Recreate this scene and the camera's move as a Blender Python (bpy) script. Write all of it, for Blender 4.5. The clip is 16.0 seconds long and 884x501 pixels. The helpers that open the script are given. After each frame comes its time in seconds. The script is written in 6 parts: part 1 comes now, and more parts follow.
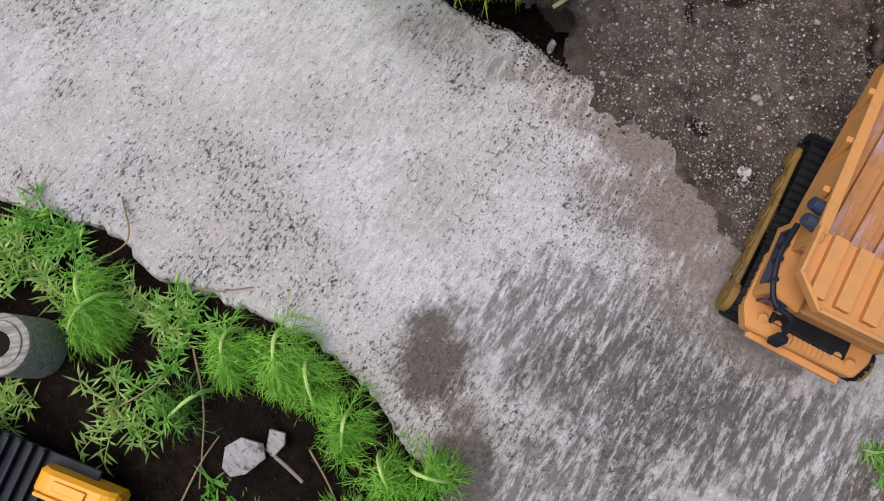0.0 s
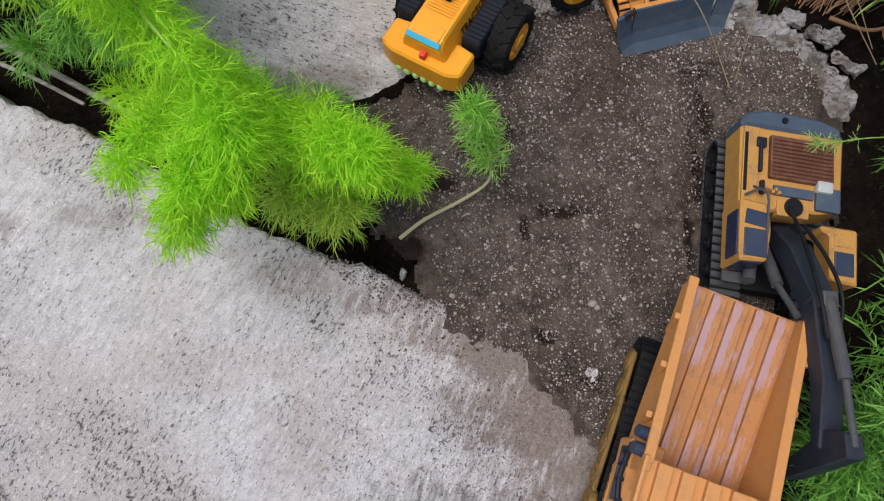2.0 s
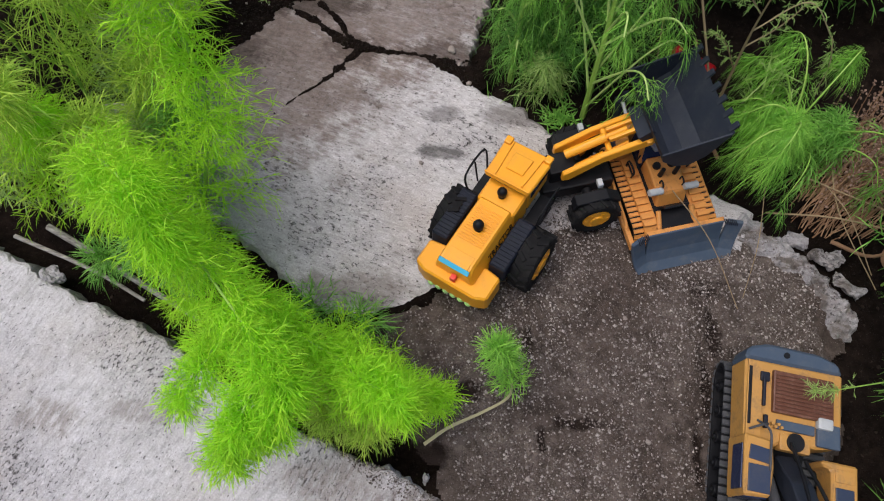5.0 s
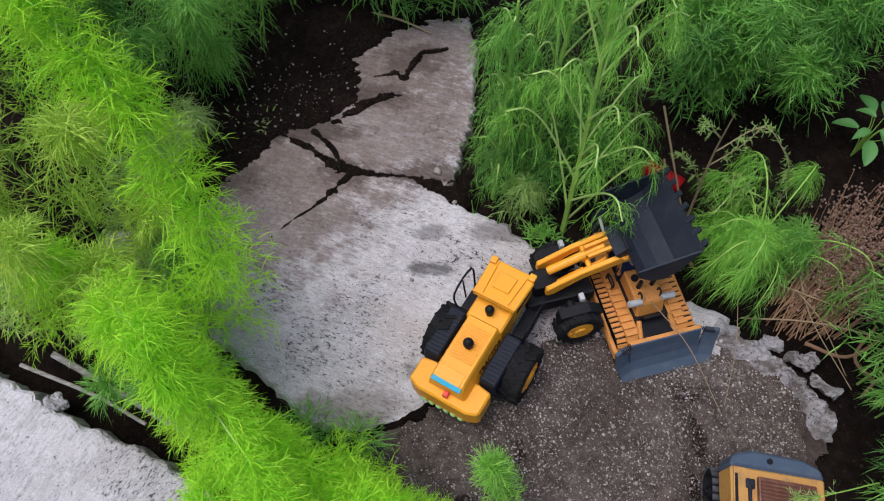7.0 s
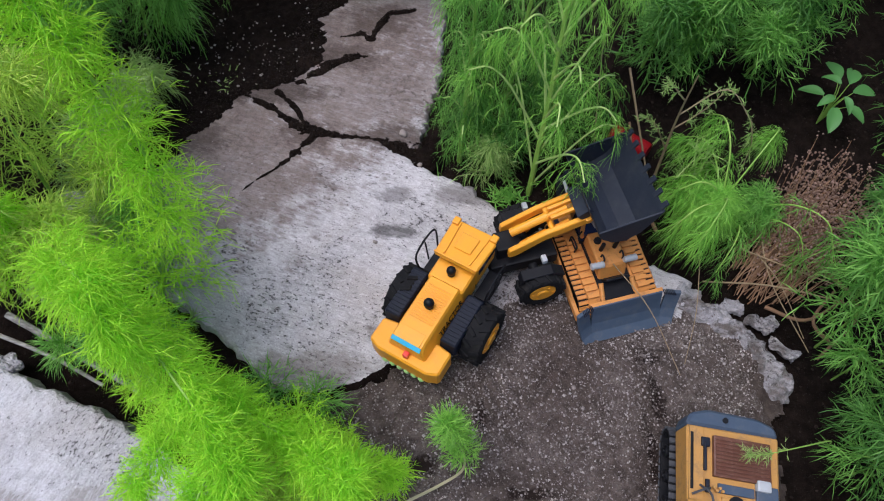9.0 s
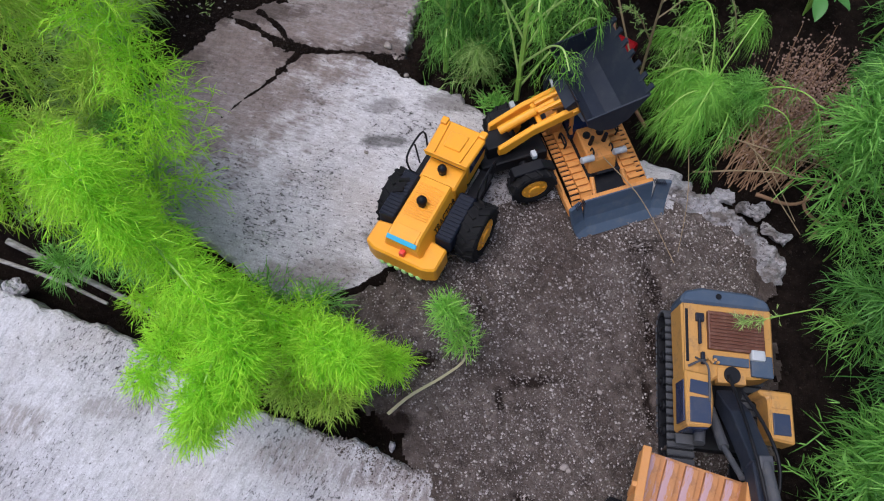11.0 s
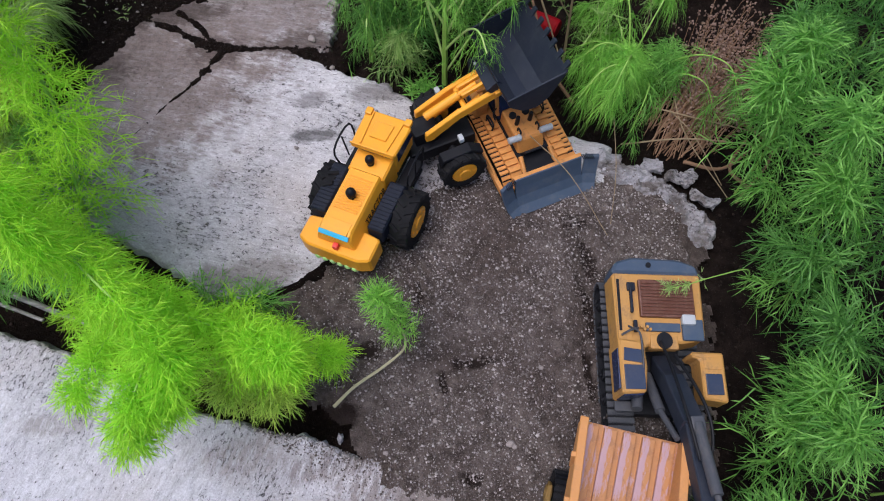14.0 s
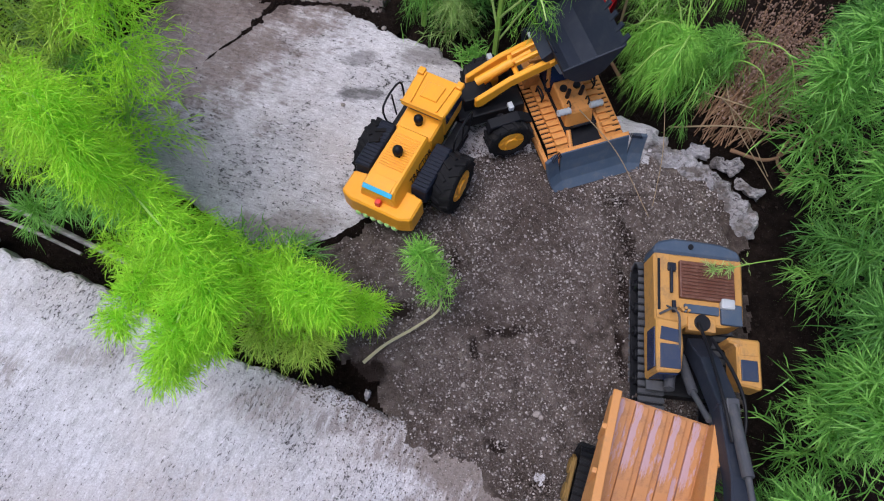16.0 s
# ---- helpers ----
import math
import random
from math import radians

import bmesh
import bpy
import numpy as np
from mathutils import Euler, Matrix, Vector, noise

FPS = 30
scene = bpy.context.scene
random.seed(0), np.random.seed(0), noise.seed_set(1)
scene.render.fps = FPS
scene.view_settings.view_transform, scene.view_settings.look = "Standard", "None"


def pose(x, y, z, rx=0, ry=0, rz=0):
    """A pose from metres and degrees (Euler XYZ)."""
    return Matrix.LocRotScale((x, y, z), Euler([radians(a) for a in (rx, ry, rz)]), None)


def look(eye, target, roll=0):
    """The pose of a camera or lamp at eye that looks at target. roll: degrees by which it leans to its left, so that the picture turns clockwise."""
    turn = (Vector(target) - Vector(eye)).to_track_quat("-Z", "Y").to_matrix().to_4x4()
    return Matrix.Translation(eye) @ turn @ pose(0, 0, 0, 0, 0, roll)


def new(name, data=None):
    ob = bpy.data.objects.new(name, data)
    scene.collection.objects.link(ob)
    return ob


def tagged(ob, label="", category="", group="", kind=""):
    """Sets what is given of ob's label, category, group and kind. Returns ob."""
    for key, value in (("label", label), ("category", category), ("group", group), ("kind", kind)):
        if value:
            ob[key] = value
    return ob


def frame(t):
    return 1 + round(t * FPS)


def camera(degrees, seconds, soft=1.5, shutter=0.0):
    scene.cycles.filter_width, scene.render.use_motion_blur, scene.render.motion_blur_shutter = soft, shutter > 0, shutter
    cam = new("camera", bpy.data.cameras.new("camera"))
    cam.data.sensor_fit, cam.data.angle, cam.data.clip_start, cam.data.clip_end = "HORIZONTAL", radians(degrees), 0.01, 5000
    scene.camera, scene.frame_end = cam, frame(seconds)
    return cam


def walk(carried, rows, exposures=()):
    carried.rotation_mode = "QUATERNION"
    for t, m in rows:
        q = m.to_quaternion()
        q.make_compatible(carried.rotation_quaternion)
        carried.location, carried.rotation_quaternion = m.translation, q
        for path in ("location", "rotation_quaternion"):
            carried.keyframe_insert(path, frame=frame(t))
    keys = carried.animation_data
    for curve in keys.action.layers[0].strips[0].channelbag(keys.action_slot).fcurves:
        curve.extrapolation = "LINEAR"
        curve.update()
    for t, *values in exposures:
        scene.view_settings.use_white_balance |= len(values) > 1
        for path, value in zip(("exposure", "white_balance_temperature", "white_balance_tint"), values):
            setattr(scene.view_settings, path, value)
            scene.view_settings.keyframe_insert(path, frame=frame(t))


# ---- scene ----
cam = camera(63.4, 16.0, soft=1.1)
PATH = [
    (0, (0.072, -0.059, 1.162), (0.044, 0.262, -0.811), 2.4),
    (0.5, (0.067, 0.015, 1.176), (0.112, 0.344, -0.796), 12.7),
    (1, (0.104, 0.082, 1.212), (0.166, 0.486, -0.746), 9.9),
    (1.5, (0.159, 0.161, 1.254), (0.254, 0.613, -0.692), 11.3),
    (2, (0.199, 0.218, 1.299), (0.307, 0.722, -0.633), 11.9),
    (2.5, (0.23, 0.255, 1.332), (0.316, 0.812, -0.587), 8.6),
    (3, (0.226, 0.301, 1.372), (0.333, 0.883, -0.539), 10.4),
    (3.5, (0.216, 0.318, 1.399), (0.292, 0.909, -0.51), 9.1),
    (4, (0.19, 0.359, 1.424), (0.241, 0.994, -0.471), 7.3),
    (4.2, (0.179, 0.376, 1.439), (0.222, 1.038, -0.448), 6.6),
    (6.3, (0.179, 0.428, 1.528), (0.223, 1.302, -0.27), 4.6),
    (6.5, (0.17, 0.434, 1.54), (0.233, 1.341, -0.242), 5.5),
    (7, (0.175, 0.449, 1.584), (0.234, 1.396, -0.177), 4.4),
    (7.5, (0.186, 0.456, 1.601), (0.271, 1.418, -0.151), 5.9),
    (8, (0.183, 0.437, 1.585), (0.285, 1.407, -0.161), 7.8),
    (8.5, (0.196, 0.423, 1.57), (0.312, 1.382, -0.181), 9.0),
    (9, (0.216, 0.424, 1.559), (0.332, 1.313, -0.229), 8.2),
    (9.5, (0.223, 0.381, 1.533), (0.342, 1.191, -0.291), 9.0),
    (9.7, (0.23, 0.368, 1.528), (0.342, 1.14, -0.314), 8.1),
    (11.8, (0.235, 0.266, 1.517), (0.353, 1.07, -0.31), 4.8),
    (12, (0.245, 0.265, 1.518), (0.37, 1.067, -0.309), 4.8),
    (12.5, (0.257, 0.277, 1.524), (0.399, 1.08, -0.302), 4.9),
    (13, (0.279, 0.287, 1.529), (0.44, 1.078, -0.301), 5.0),
    (13.5, (0.302, 0.28, 1.537), (0.478, 1.07, -0.292), 5.1),
    (14, (0.312, 0.283, 1.532), (0.501, 1.033, -0.312), 6.6),
    (14.5, (0.291, 0.275, 1.523), (0.476, 1.027, -0.321), 7.7),
    (15, (0.277, 0.27, 1.519), (0.469, 1.018, -0.326), 9.5),
    (15.5, (0.272, 0.25, 1.514), (0.45, 0.98, -0.34), 10.0),
    (16, (0.247, 0.238, 1.501), (0.403, 0.968, -0.354), 9.4),
]
walk(cam, [(t, look(eye, target, roll)) for t, eye, target, roll in PATH], [(0, 0.26, 6450, 11), (4.2, 0.22, 6450, 12), (6.3, 0.28, 6150, 14), (9.7, 0.34, 5800, 16), (12.5, 0.30, 5800, 16), (14.5, 0.38, 5800, 17), (16, 0.38, 5800, 17)])

# ---- light ----
world = bpy.data.worlds.new("overcast_sky")
scene.world = world
world.use_nodes = True
wn = world.node_tree
sky = wn.nodes.new("ShaderNodeTexSky")
sky.sky_type = "NISHITA"
sky.sun_disc = False
sky.sun_elevation = radians(69)
sky.sun_rotation = radians(-98)
sky.dust_density = 4.0
wn.nodes["Background"].inputs["Strength"].default_value = 0.10
wn.links.new(sky.outputs["Color"], wn.nodes["Background"].inputs["Color"])
sun_data = bpy.data.lights.new("sun", "SUN")
sun_data.energy = 1.9
sun_data.angle = radians(48)
sun_data.color = (1.0, 0.96, 0.9)
sun = new("sun", sun_data)
sun.matrix_world = look((-1.1, -0.15, 3.2), (0, 0, 0))


# ---- materials ----
class Nodes:
    """A small builder for node materials."""

    def __init__(self, name):
        self.mat = bpy.data.materials.new(name)
        self.mat.use_nodes = True
        self.tree = self.mat.node_tree
        self.bsdf = self.tree.nodes["Principled BSDF"]

    def add(self, kind, **sockets):
        node = self.tree.nodes.new("ShaderNode" + kind)
        for key, value in sockets.items():
            self.set(node, key.replace("_", " "), value)
        return node

    def set(self, node, key, value):
        socket = node.inputs[key]
        if isinstance(value, bpy.types.NodeSocket):
            self.tree.links.new(value, socket)
        else:
            socket.default_value = value

    def coords(self, which="Object"):
        return self.add("TexCoord").outputs[which]

    def position(self):
        return self.add("NewGeometry").outputs["Position"]

    def noise(self, vector, scale, detail=4.0, rough=0.6, stretch=None, turn=0.0):
        if stretch:
            m = self.add("Mapping", Vector=vector)
            m.inputs["Rotation"].default_value = (0, 0, radians(turn))
            m = self.add("Mapping", Vector=m.outputs["Vector"])
            m.inputs["Scale"].default_value = stretch
            vector = m.outputs["Vector"]
        return self.add("TexNoise", Vector=vector, Scale=scale, Detail=detail, Roughness=rough).outputs["Fac"]

    def voronoi(self, vector, scale, out="Distance"):
        return self.add("TexVoronoi", Vector=vector, Scale=scale).outputs[out]

    def ramp(self, fac, *stops):
        node = self.add("ValToRGB", Fac=fac)
        ramp = node.color_ramp
        while len(ramp.elements) < len(stops):
            ramp.elements.new(0.5)
        for e, (at, c) in zip(ramp.elements, stops):
            e.position = at
            e.color = (c, c, c, 1) if isinstance(c, (int, float)) else (*c, 1)
        return node.outputs["Color"]

    def mix(self, fac, a, b, blend="MIX"):
        node = self.tree.nodes.new("ShaderNodeMix")
        node.data_type = "RGBA"
        node.blend_type = blend
        for i, v in ((0, fac), (6, a), (7, b)):
            if isinstance(v, bpy.types.NodeSocket):
                self.tree.links.new(v, node.inputs[i])
            elif i == 0:
                node.inputs[i].default_value = v
            else:
                node.inputs[i].default_value = (*v, 1)
        return node.outputs[2]

    def math(self, op, a, b=0.0):
        node = self.tree.nodes.new("ShaderNodeMath")
        node.operation = op
        for i, v in enumerate((a, b)):
            if isinstance(v, bpy.types.NodeSocket):
                self.tree.links.new(v, node.inputs[i])
            else:
                node.inputs[i].default_value = v
        return node.outputs[0]

    def bump(self, height, strength=0.5, distance=0.002, under=None):
        node = self.add("Bump", Height=height, Strength=strength, Distance=distance)
        if under:
            self.set(node, "Normal", under)
        return node.outputs["Normal"]

    def spot(self, position, x, y, rx, ry, wobble):
        """A soft-edged stain round a place of the plan, its outline broken by noise."""
        m = self.add("Mapping", Vector=position)
        m.inputs["Location"].default_value = (-x / rx, -y / ry, 0)
        m.inputs["Scale"].default_value = (1 / rx, 1 / ry, 0)
        d = self.add("VectorMath")
        d.operation = "LENGTH"
        self.tree.links.new(m.outputs["Vector"], d.inputs[0])
        return self.math("ADD", d.outputs["Value"], self.math("MULTIPLY", self.math("SUBTRACT", wobble, 0.5), 2.6))

    def done(self, color, rough=0.6, normal=None, **more):
        self.set(self.bsdf, "Base Color", color if isinstance(color, bpy.types.NodeSocket) else (*color, 1))
        self.set(self.bsdf, "Roughness", rough)
        if normal:
            self.set(self.bsdf, "Normal", normal)
        for key, value in more.items():
            self.set(self.bsdf, key.replace("_", " "), value)
        return self.mat


def concrete(name, light, dark, stains=(), streak=35.0, pit=0.5, least=0.1):
    n = Nodes(name)
    p = n.position()
    big = n.noise(p, 2.6, 5, 0.6)
    mid = n.noise(p, 13, 6, 0.7)
    rough_zone = n.ramp(n.math("ADD", n.math("MULTIPLY", n.noise(p, 3.4, 7, 0.68), 0.75), n.math("MULTIPLY", mid, 0.25)), (0.47, 0.0), (0.58, 1.0))
    fine = n.noise(p, 260, 4, 0.8)
    broom = n.noise(p, 30, 7, 0.72, (1.0, 3.2, 1.0), streak)
    ticks = n.noise(p, 88, 4, 0.66, (1.0, 2.1, 1.0), streak)
    grain = n.ramp(fine, (0.28, 0.62), (0.62, 1.0))
    col = n.mix(n.ramp(mid, (0.34, 0.0), (0.58, 1.0)), tuple(0.5 * a + 0.5 * b for a, b in zip(light, dark)), light)
    col = n.mix(n.ramp(broom, (0.36, 0.55), (0.52, 0.0)), col, tuple(0.8 * a for a in dark))
    col = n.mix(n.math("MULTIPLY", rough_zone, 0.55), col, dark)
    col = n.mix(n.ramp(big, (0.46, 0.0), (0.60, 0.62)), col, (0.70 * light[0] + 0.02, 0.66 * light[1] + 0.01, 0.62 * light[2]))
    col = n.mix(1.0, col, grain, "MULTIPLY")
    marks = n.ramp(n.math("ADD", ticks, n.math("MULTIPLY", rough_zone, 0.08)), (0.625, 0.0), (0.665, 0.85 * pit))
    col = n.mix(marks, col, (0.085, 0.078, 0.078))
    pits = n.ramp(n.math("ADD", n.noise(p, 75, 7, 0.8), n.math("MULTIPLY", rough_zone, 0.06)), (0.62, 0.0), (0.665, pit))
    col = n.mix(pits, col, (0.05, 0.045, 0.045))
    pale = n.ramp(n.noise(p, 75, 5, 0.72, (1.0, 1.8, 1.0), streak), (0.55, 0.0), (0.68, 0.5))
    col = n.mix(pale, col, tuple(min(0.85, 1.22 * a) for a in light))
    wob = n.math("ADD", n.math("MULTIPLY", n.noise(p, 17, 6, 0.68), 0.6), n.math("MULTIPLY", n.noise(p, 30, 6, 0.72, (1.0, 3.6, 1.0), streak), 0.4))
    brushed = n.ramp(n.noise(p, 19, 9, 0.76, (1.0, 3.8, 1.0), streak - 6), (0.43, least), (0.52, 1.0))
    for x, y, rx, ry, amount, tint in stains:
        m = n.ramp(n.spot(p, x, y, rx, ry, wob), (0.55, amount), (1.2, 0.0))
        film = n.mix(n.ramp(n.noise(p, 120, 4, 0.75), (0.4, 0.0), (0.62, 0.7)), tint, tuple(1.7 * c for c in tint))
        col = n.mix(m if amount > 0.9 else n.math("MULTIPLY", m, brushed), col, film)
    h = n.math("ADD", n.math("MULTIPLY", fine, 0.8), n.math("ADD", broom, n.math("MULTIPLY", n.math("ADD", pits, marks), -0.7)))
    n.bsdf.inputs["Specular IOR Level"].default_value = 0.2
    return n.done(col, 0.93, n.bump(h, 0.7, 0.0025))


DIRT = (0.085, 0.07, 0.06)
THIN = (0.165, 0.138, 0.124)
FILM = (0.08, 0.073, 0.072)
M_SLAB = concrete("near_concrete", (0.65, 0.635, 0.665), (0.34, 0.325, 0.33), [
    (0.065, -0.04, 0.075, 0.11, 0.95, DIRT),
    (0.13, -0.22, 0.070, 0.15, 0.95, DIRT),
    (0.27, 0.02, 0.20, 0.15, 0.80, FILM),
    (0.44, -0.05, 0.26, 0.16, 0.88, FILM),
    (0.30, -0.24, 0.24, 0.13, 0.80, FILM),
    (0.66, -0.12, 0.26, 0.15, 0.85, FILM),
    (0.78, -0.18, 0.09, 0.10, 0.90, DIRT),
    (0.58, 0.13, 0.15, 0.14, 0.93, THIN),
    (0.47, 0.25, 0.13, 0.09, 0.93, THIN),
    (0.40, 0.29, 0.17, 0.10, 0.86, THIN),
    (0.52, 0.16, 0.19, 0.14, 0.86, THIN),
    (0.28, 0.40, 0.12, 0.05, 0.80, THIN),
    (0.36, 0.36, 0.10, 0.055, 0.93, THIN),
    (0.18, 0.46, 0.12, 0.04, 0.75, (0.15, 0.125, 0.115)),
    (0.00, 0.50, 0.11, 0.05, 0.55, (0.20, 0.165, 0.15)),
    (-0.36, 0.62, 0.14, 0.03, 0.6, (0.19, 0.17, 0.16)),
    (-0.56, 0.60, 0.09, 0.04, 0.6, (0.18, 0.155, 0.14)),
    (0.02, 0.20, 0.10, 0.10, 0.4, (0.27, 0.23, 0.21)),
    (-0.16, 0.34, 0.16, 0.06, 0.35, (0.30, 0.26, 0.24)),
], streak=-62, pit=1.0)
M_FAR = concrete("far_concrete", (0.68, 0.655, 0.67), (0.35, 0.325, 0.325), [
    (-0.26, 1.46, 0.40, 0.34, 0.88, (0.145, 0.112, 0.10)),
    (0.02, 1.70, 0.50, 0.30, 0.89, (0.15, 0.117, 0.105)),
    (0.20, 1.245, 0.065, 0.024, 0.88, (0.085, 0.08, 0.08)),
    (0.20, 1.35, 0.05, 0.03, 0.70, (0.13, 0.12, 0.12)),
    (0.38, 1.36, 0.12, 0.04, 0.75, (0.13, 0.115, 0.11)),
    (0.34, 0.99, 0.22, 0.05, 0.88, DIRT),
    (0.12, 1.98, 0.36, 0.30, 0.89, (0.14, 0.108, 0.096)),
    (-0.36, 1.20, 0.08, 0.22, 0.5, (0.22, 0.195, 0.18)),
    (0.52, 1.22, 0.14, 0.06, 0.7, (0.16, 0.145, 0.14)),
    (0.02, 0.90, 0.18, 0.05, 0.7, (0.17, 0.145, 0.13)),
    (-0.14, 1.66, 0.20, 0.05, 0.88, (0.06, 0.046, 0.04)),
    (0.04, 1.79, 0.14, 0.05, 0.88, (0.07, 0.053, 0.046)),
    (-0.03, 1.53, 0.09, 0.05, 0.85, (0.08, 0.06, 0.052)),
    (0.20, 1.53, 0.14, 0.05, 0.88, (0.08, 0.06, 0.052)),
    (0.14, 1.93, 0.12, 0.08, 0.85, (0.075, 0.056, 0.048)),
    (-0.34, 1.50, 0.12, 0.08, 0.85, (0.085, 0.065, 0.057)),
], streak=20, pit=1.0, least=0.78)
M_ROCK = concrete("broken_concrete", (0.47, 0.46, 0.48), (0.17, 0.155, 0.155), [
    (0.90, 1.06, 0.06, 0.035, 0.89, DIRT), (0.985, 1.005, 0.05, 0.022, 0.85, DIRT), (1.045, 0.935, 0.022, 0.05, 0.85, DIRT), (1.085, 0.86, 0.025, 0.03, 0.85, DIRT),
    (0.95, 1.085, 0.035, 0.02, 0.8, THIN), (1.04, 1.03, 0.03, 0.025, 0.85, DIRT), (1.105, 0.955, 0.02, 0.025, 0.85, DIRT), (1.115, 0.90, 0.018, 0.02, 0.8, THIN),
], pit=1.0, least=0.5)


def earth(name, dark, light, scale, grit=(0.3, 0.27, 0.25), gritty=0.5, bump=1.0, moist=(), trodden_shade=(), wet_shade=(0.02, 0.015, 0.012)):
    n = Nodes(name)
    p = n.position()
    a = n.noise(p, scale, 6, 0.7)
    b = n.noise(p, scale * 7, 5, 0.75)
    col = n.mix(n.ramp(a, (0.33, 0.0), (0.7, 1.0)), dark, light)
    col = n.mix(n.ramp(b, (0.35, 0.7), (0.55, 0.0)), col, tuple(0.5 * c for c in dark))
    col = n.mix(n.ramp(n.noise(p, scale * 0.55, 5, 0.7), (0.50, 0.0), (0.64, 0.6)), col, tuple(0.5 * c for c in dark))
    col = n.mix(n.ramp(n.noise(p, 34, 5, 0.72), (0.42, 0.0), (0.62, 0.65)), col, tuple(0.42 * c for c in dark))
    cell = n.voronoi(p, 240)
    g = n.math("MULTIPLY", n.ramp(cell, (0.10, 1.0), (0.26, 0.0)), n.ramp(n.noise(p, 70, 3), (0.48, 0.0), (0.58, gritty)))
    col = n.mix(g, col, grit)
    wob = n.noise(p, 30, 6, 0.7)
    # darkened spots: damp or trodden earth, with the hollows' shade painted in
    for x, y, rx, ry in trodden_shade:
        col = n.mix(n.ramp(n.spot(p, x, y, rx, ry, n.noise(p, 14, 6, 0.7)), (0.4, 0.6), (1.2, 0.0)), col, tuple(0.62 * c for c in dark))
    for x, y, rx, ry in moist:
        col = n.mix(n.ramp(n.spot(p, x, y, rx, ry, wob), (0.55, 0.95), (1.05, 0.0)), col, wet_shade)
    h = n.math("ADD", n.math("MULTIPLY", b, 1.4), n.math("ADD", n.noise(p, 420, 3), n.math("MULTIPLY", g, 0.8)))
    n.bsdf.inputs["Specular IOR Level"].default_value = 0.06
    return n.done(col, 0.95, n.bump(h, bump, 0.004))


M_SOIL = earth("dark_soil", (0.009, 0.006, 0.0048), (0.028, 0.019, 0.015), 9, grit=(0.13, 0.11, 0.10), gritty=0.3)
# spots along ruts and tracks paint in shade as well as damp
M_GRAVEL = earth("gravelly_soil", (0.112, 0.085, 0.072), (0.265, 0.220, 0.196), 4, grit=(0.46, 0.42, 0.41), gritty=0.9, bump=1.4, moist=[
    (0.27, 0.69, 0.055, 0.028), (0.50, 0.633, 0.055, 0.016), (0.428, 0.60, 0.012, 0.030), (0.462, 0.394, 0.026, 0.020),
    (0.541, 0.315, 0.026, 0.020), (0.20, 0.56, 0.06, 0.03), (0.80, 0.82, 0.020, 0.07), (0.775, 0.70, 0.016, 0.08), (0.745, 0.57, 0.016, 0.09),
    (0.40, 0.80, 0.016, 0.05), (0.34, 0.76, 0.04, 0.03), (0.78, 0.93, 0.05, 0.02), (0.40, 0.955, 0.05, 0.012)], trodden_shade=[(0.40, 0.80, 0.12, 0.12), (0.48, 0.66, 0.14, 0.06), (0.77, 0.74, 0.04, 0.20), (0.55, 0.33, 0.14, 0.08)], wet_shade=(0.026, 0.018, 0.015))


def plastic(name, color, rough=0.42, dirt=0.35, dust=(0.30, 0.24, 0.18), scale=28.0, fade=0.12, scuff=None, shine=0.4):
    n = Nodes(name)
    p = n.coords()
    a = n.noise(p, scale, 5, 0.65)
    b = n.noise(p, scale * 6, 4, 0.7)
    col = n.mix(n.ramp(a, (0.3, 0.0), (0.75, 1.0)), color, tuple(c * (1 - fade) + fade * 0.5 for c in color))
    mask = n.math("MULTIPLY", n.ramp(n.math("ADD", n.math("MULTIPLY", a, 0.6), n.math("MULTIPLY", b, 0.4)), (0.5, 0.0), (0.66, 1.0)), dirt)
    col = n.mix(mask, col, dust)
    if scuff:
        s = n.noise(p, 30, 6, 0.72, (1.0, 0.22, 1.0))
        col = n.mix(n.ramp(s, (0.52, 0.0), (0.58, 0.8)), col, scuff)
    r = n.math("ADD", n.math("MULTIPLY", b, 0.25), rough - 0.1)
    n.bsdf.inputs["Specular IOR Level"].default_value = shine
    return n.done(col, r, n.bump(b, 0.12, 0.0006))


M_YELLOW = plastic("loader_yellow_plastic", (0.84, 0.36, 0.014), 0.36, 0.2, (0.42, 0.22, 0.05), fade=0.03)
M_TAN = plastic("faded_orange_plastic", (0.56, 0.25, 0.072), 0.5, 0.5, (0.33, 0.17, 0.075), fade=0.05)
M_BEDFLOOR = plastic("scuffed_orange_bed", (0.42, 0.185, 0.058), 0.5, 0.5, (0.14, 0.060, 0.035), fade=0.04, scuff=(0.40, 0.27, 0.31))
M_EXY = plastic("excavator_yellow_plastic", (0.47, 0.24, 0.055), 0.5, 0.75, (0.22, 0.13, 0.06), fade=0.04)
M_DOZ = plastic("dozer_orange_plastic", (0.60, 0.25, 0.052), 0.5, 0.6, (0.18, 0.085, 0.035), fade=0.04)
M_BLACK = plastic("black_plastic", (0.006, 0.0065, 0.009), 0.5, 0.35, (0.030, 0.027, 0.025), fade=0.01, shine=0.2)
M_NAVY = plastic("navy_black_plastic", (0.007, 0.010, 0.020), 0.5, 0.3, (0.03, 0.032, 0.038), fade=0.01, shine=0.22)
M_BUCKET = plastic("slate_black_plastic", (0.016, 0.021, 0.034), 0.5, 0.4, (0.05, 0.05, 0.055), fade=0.02, shine=0.3)
M_SLATE = plastic("slate_blue_plastic", (0.050, 0.075, 0.115), 0.55, 0.4, (0.12, 0.12, 0.12), fade=0.04, shine=0.25)
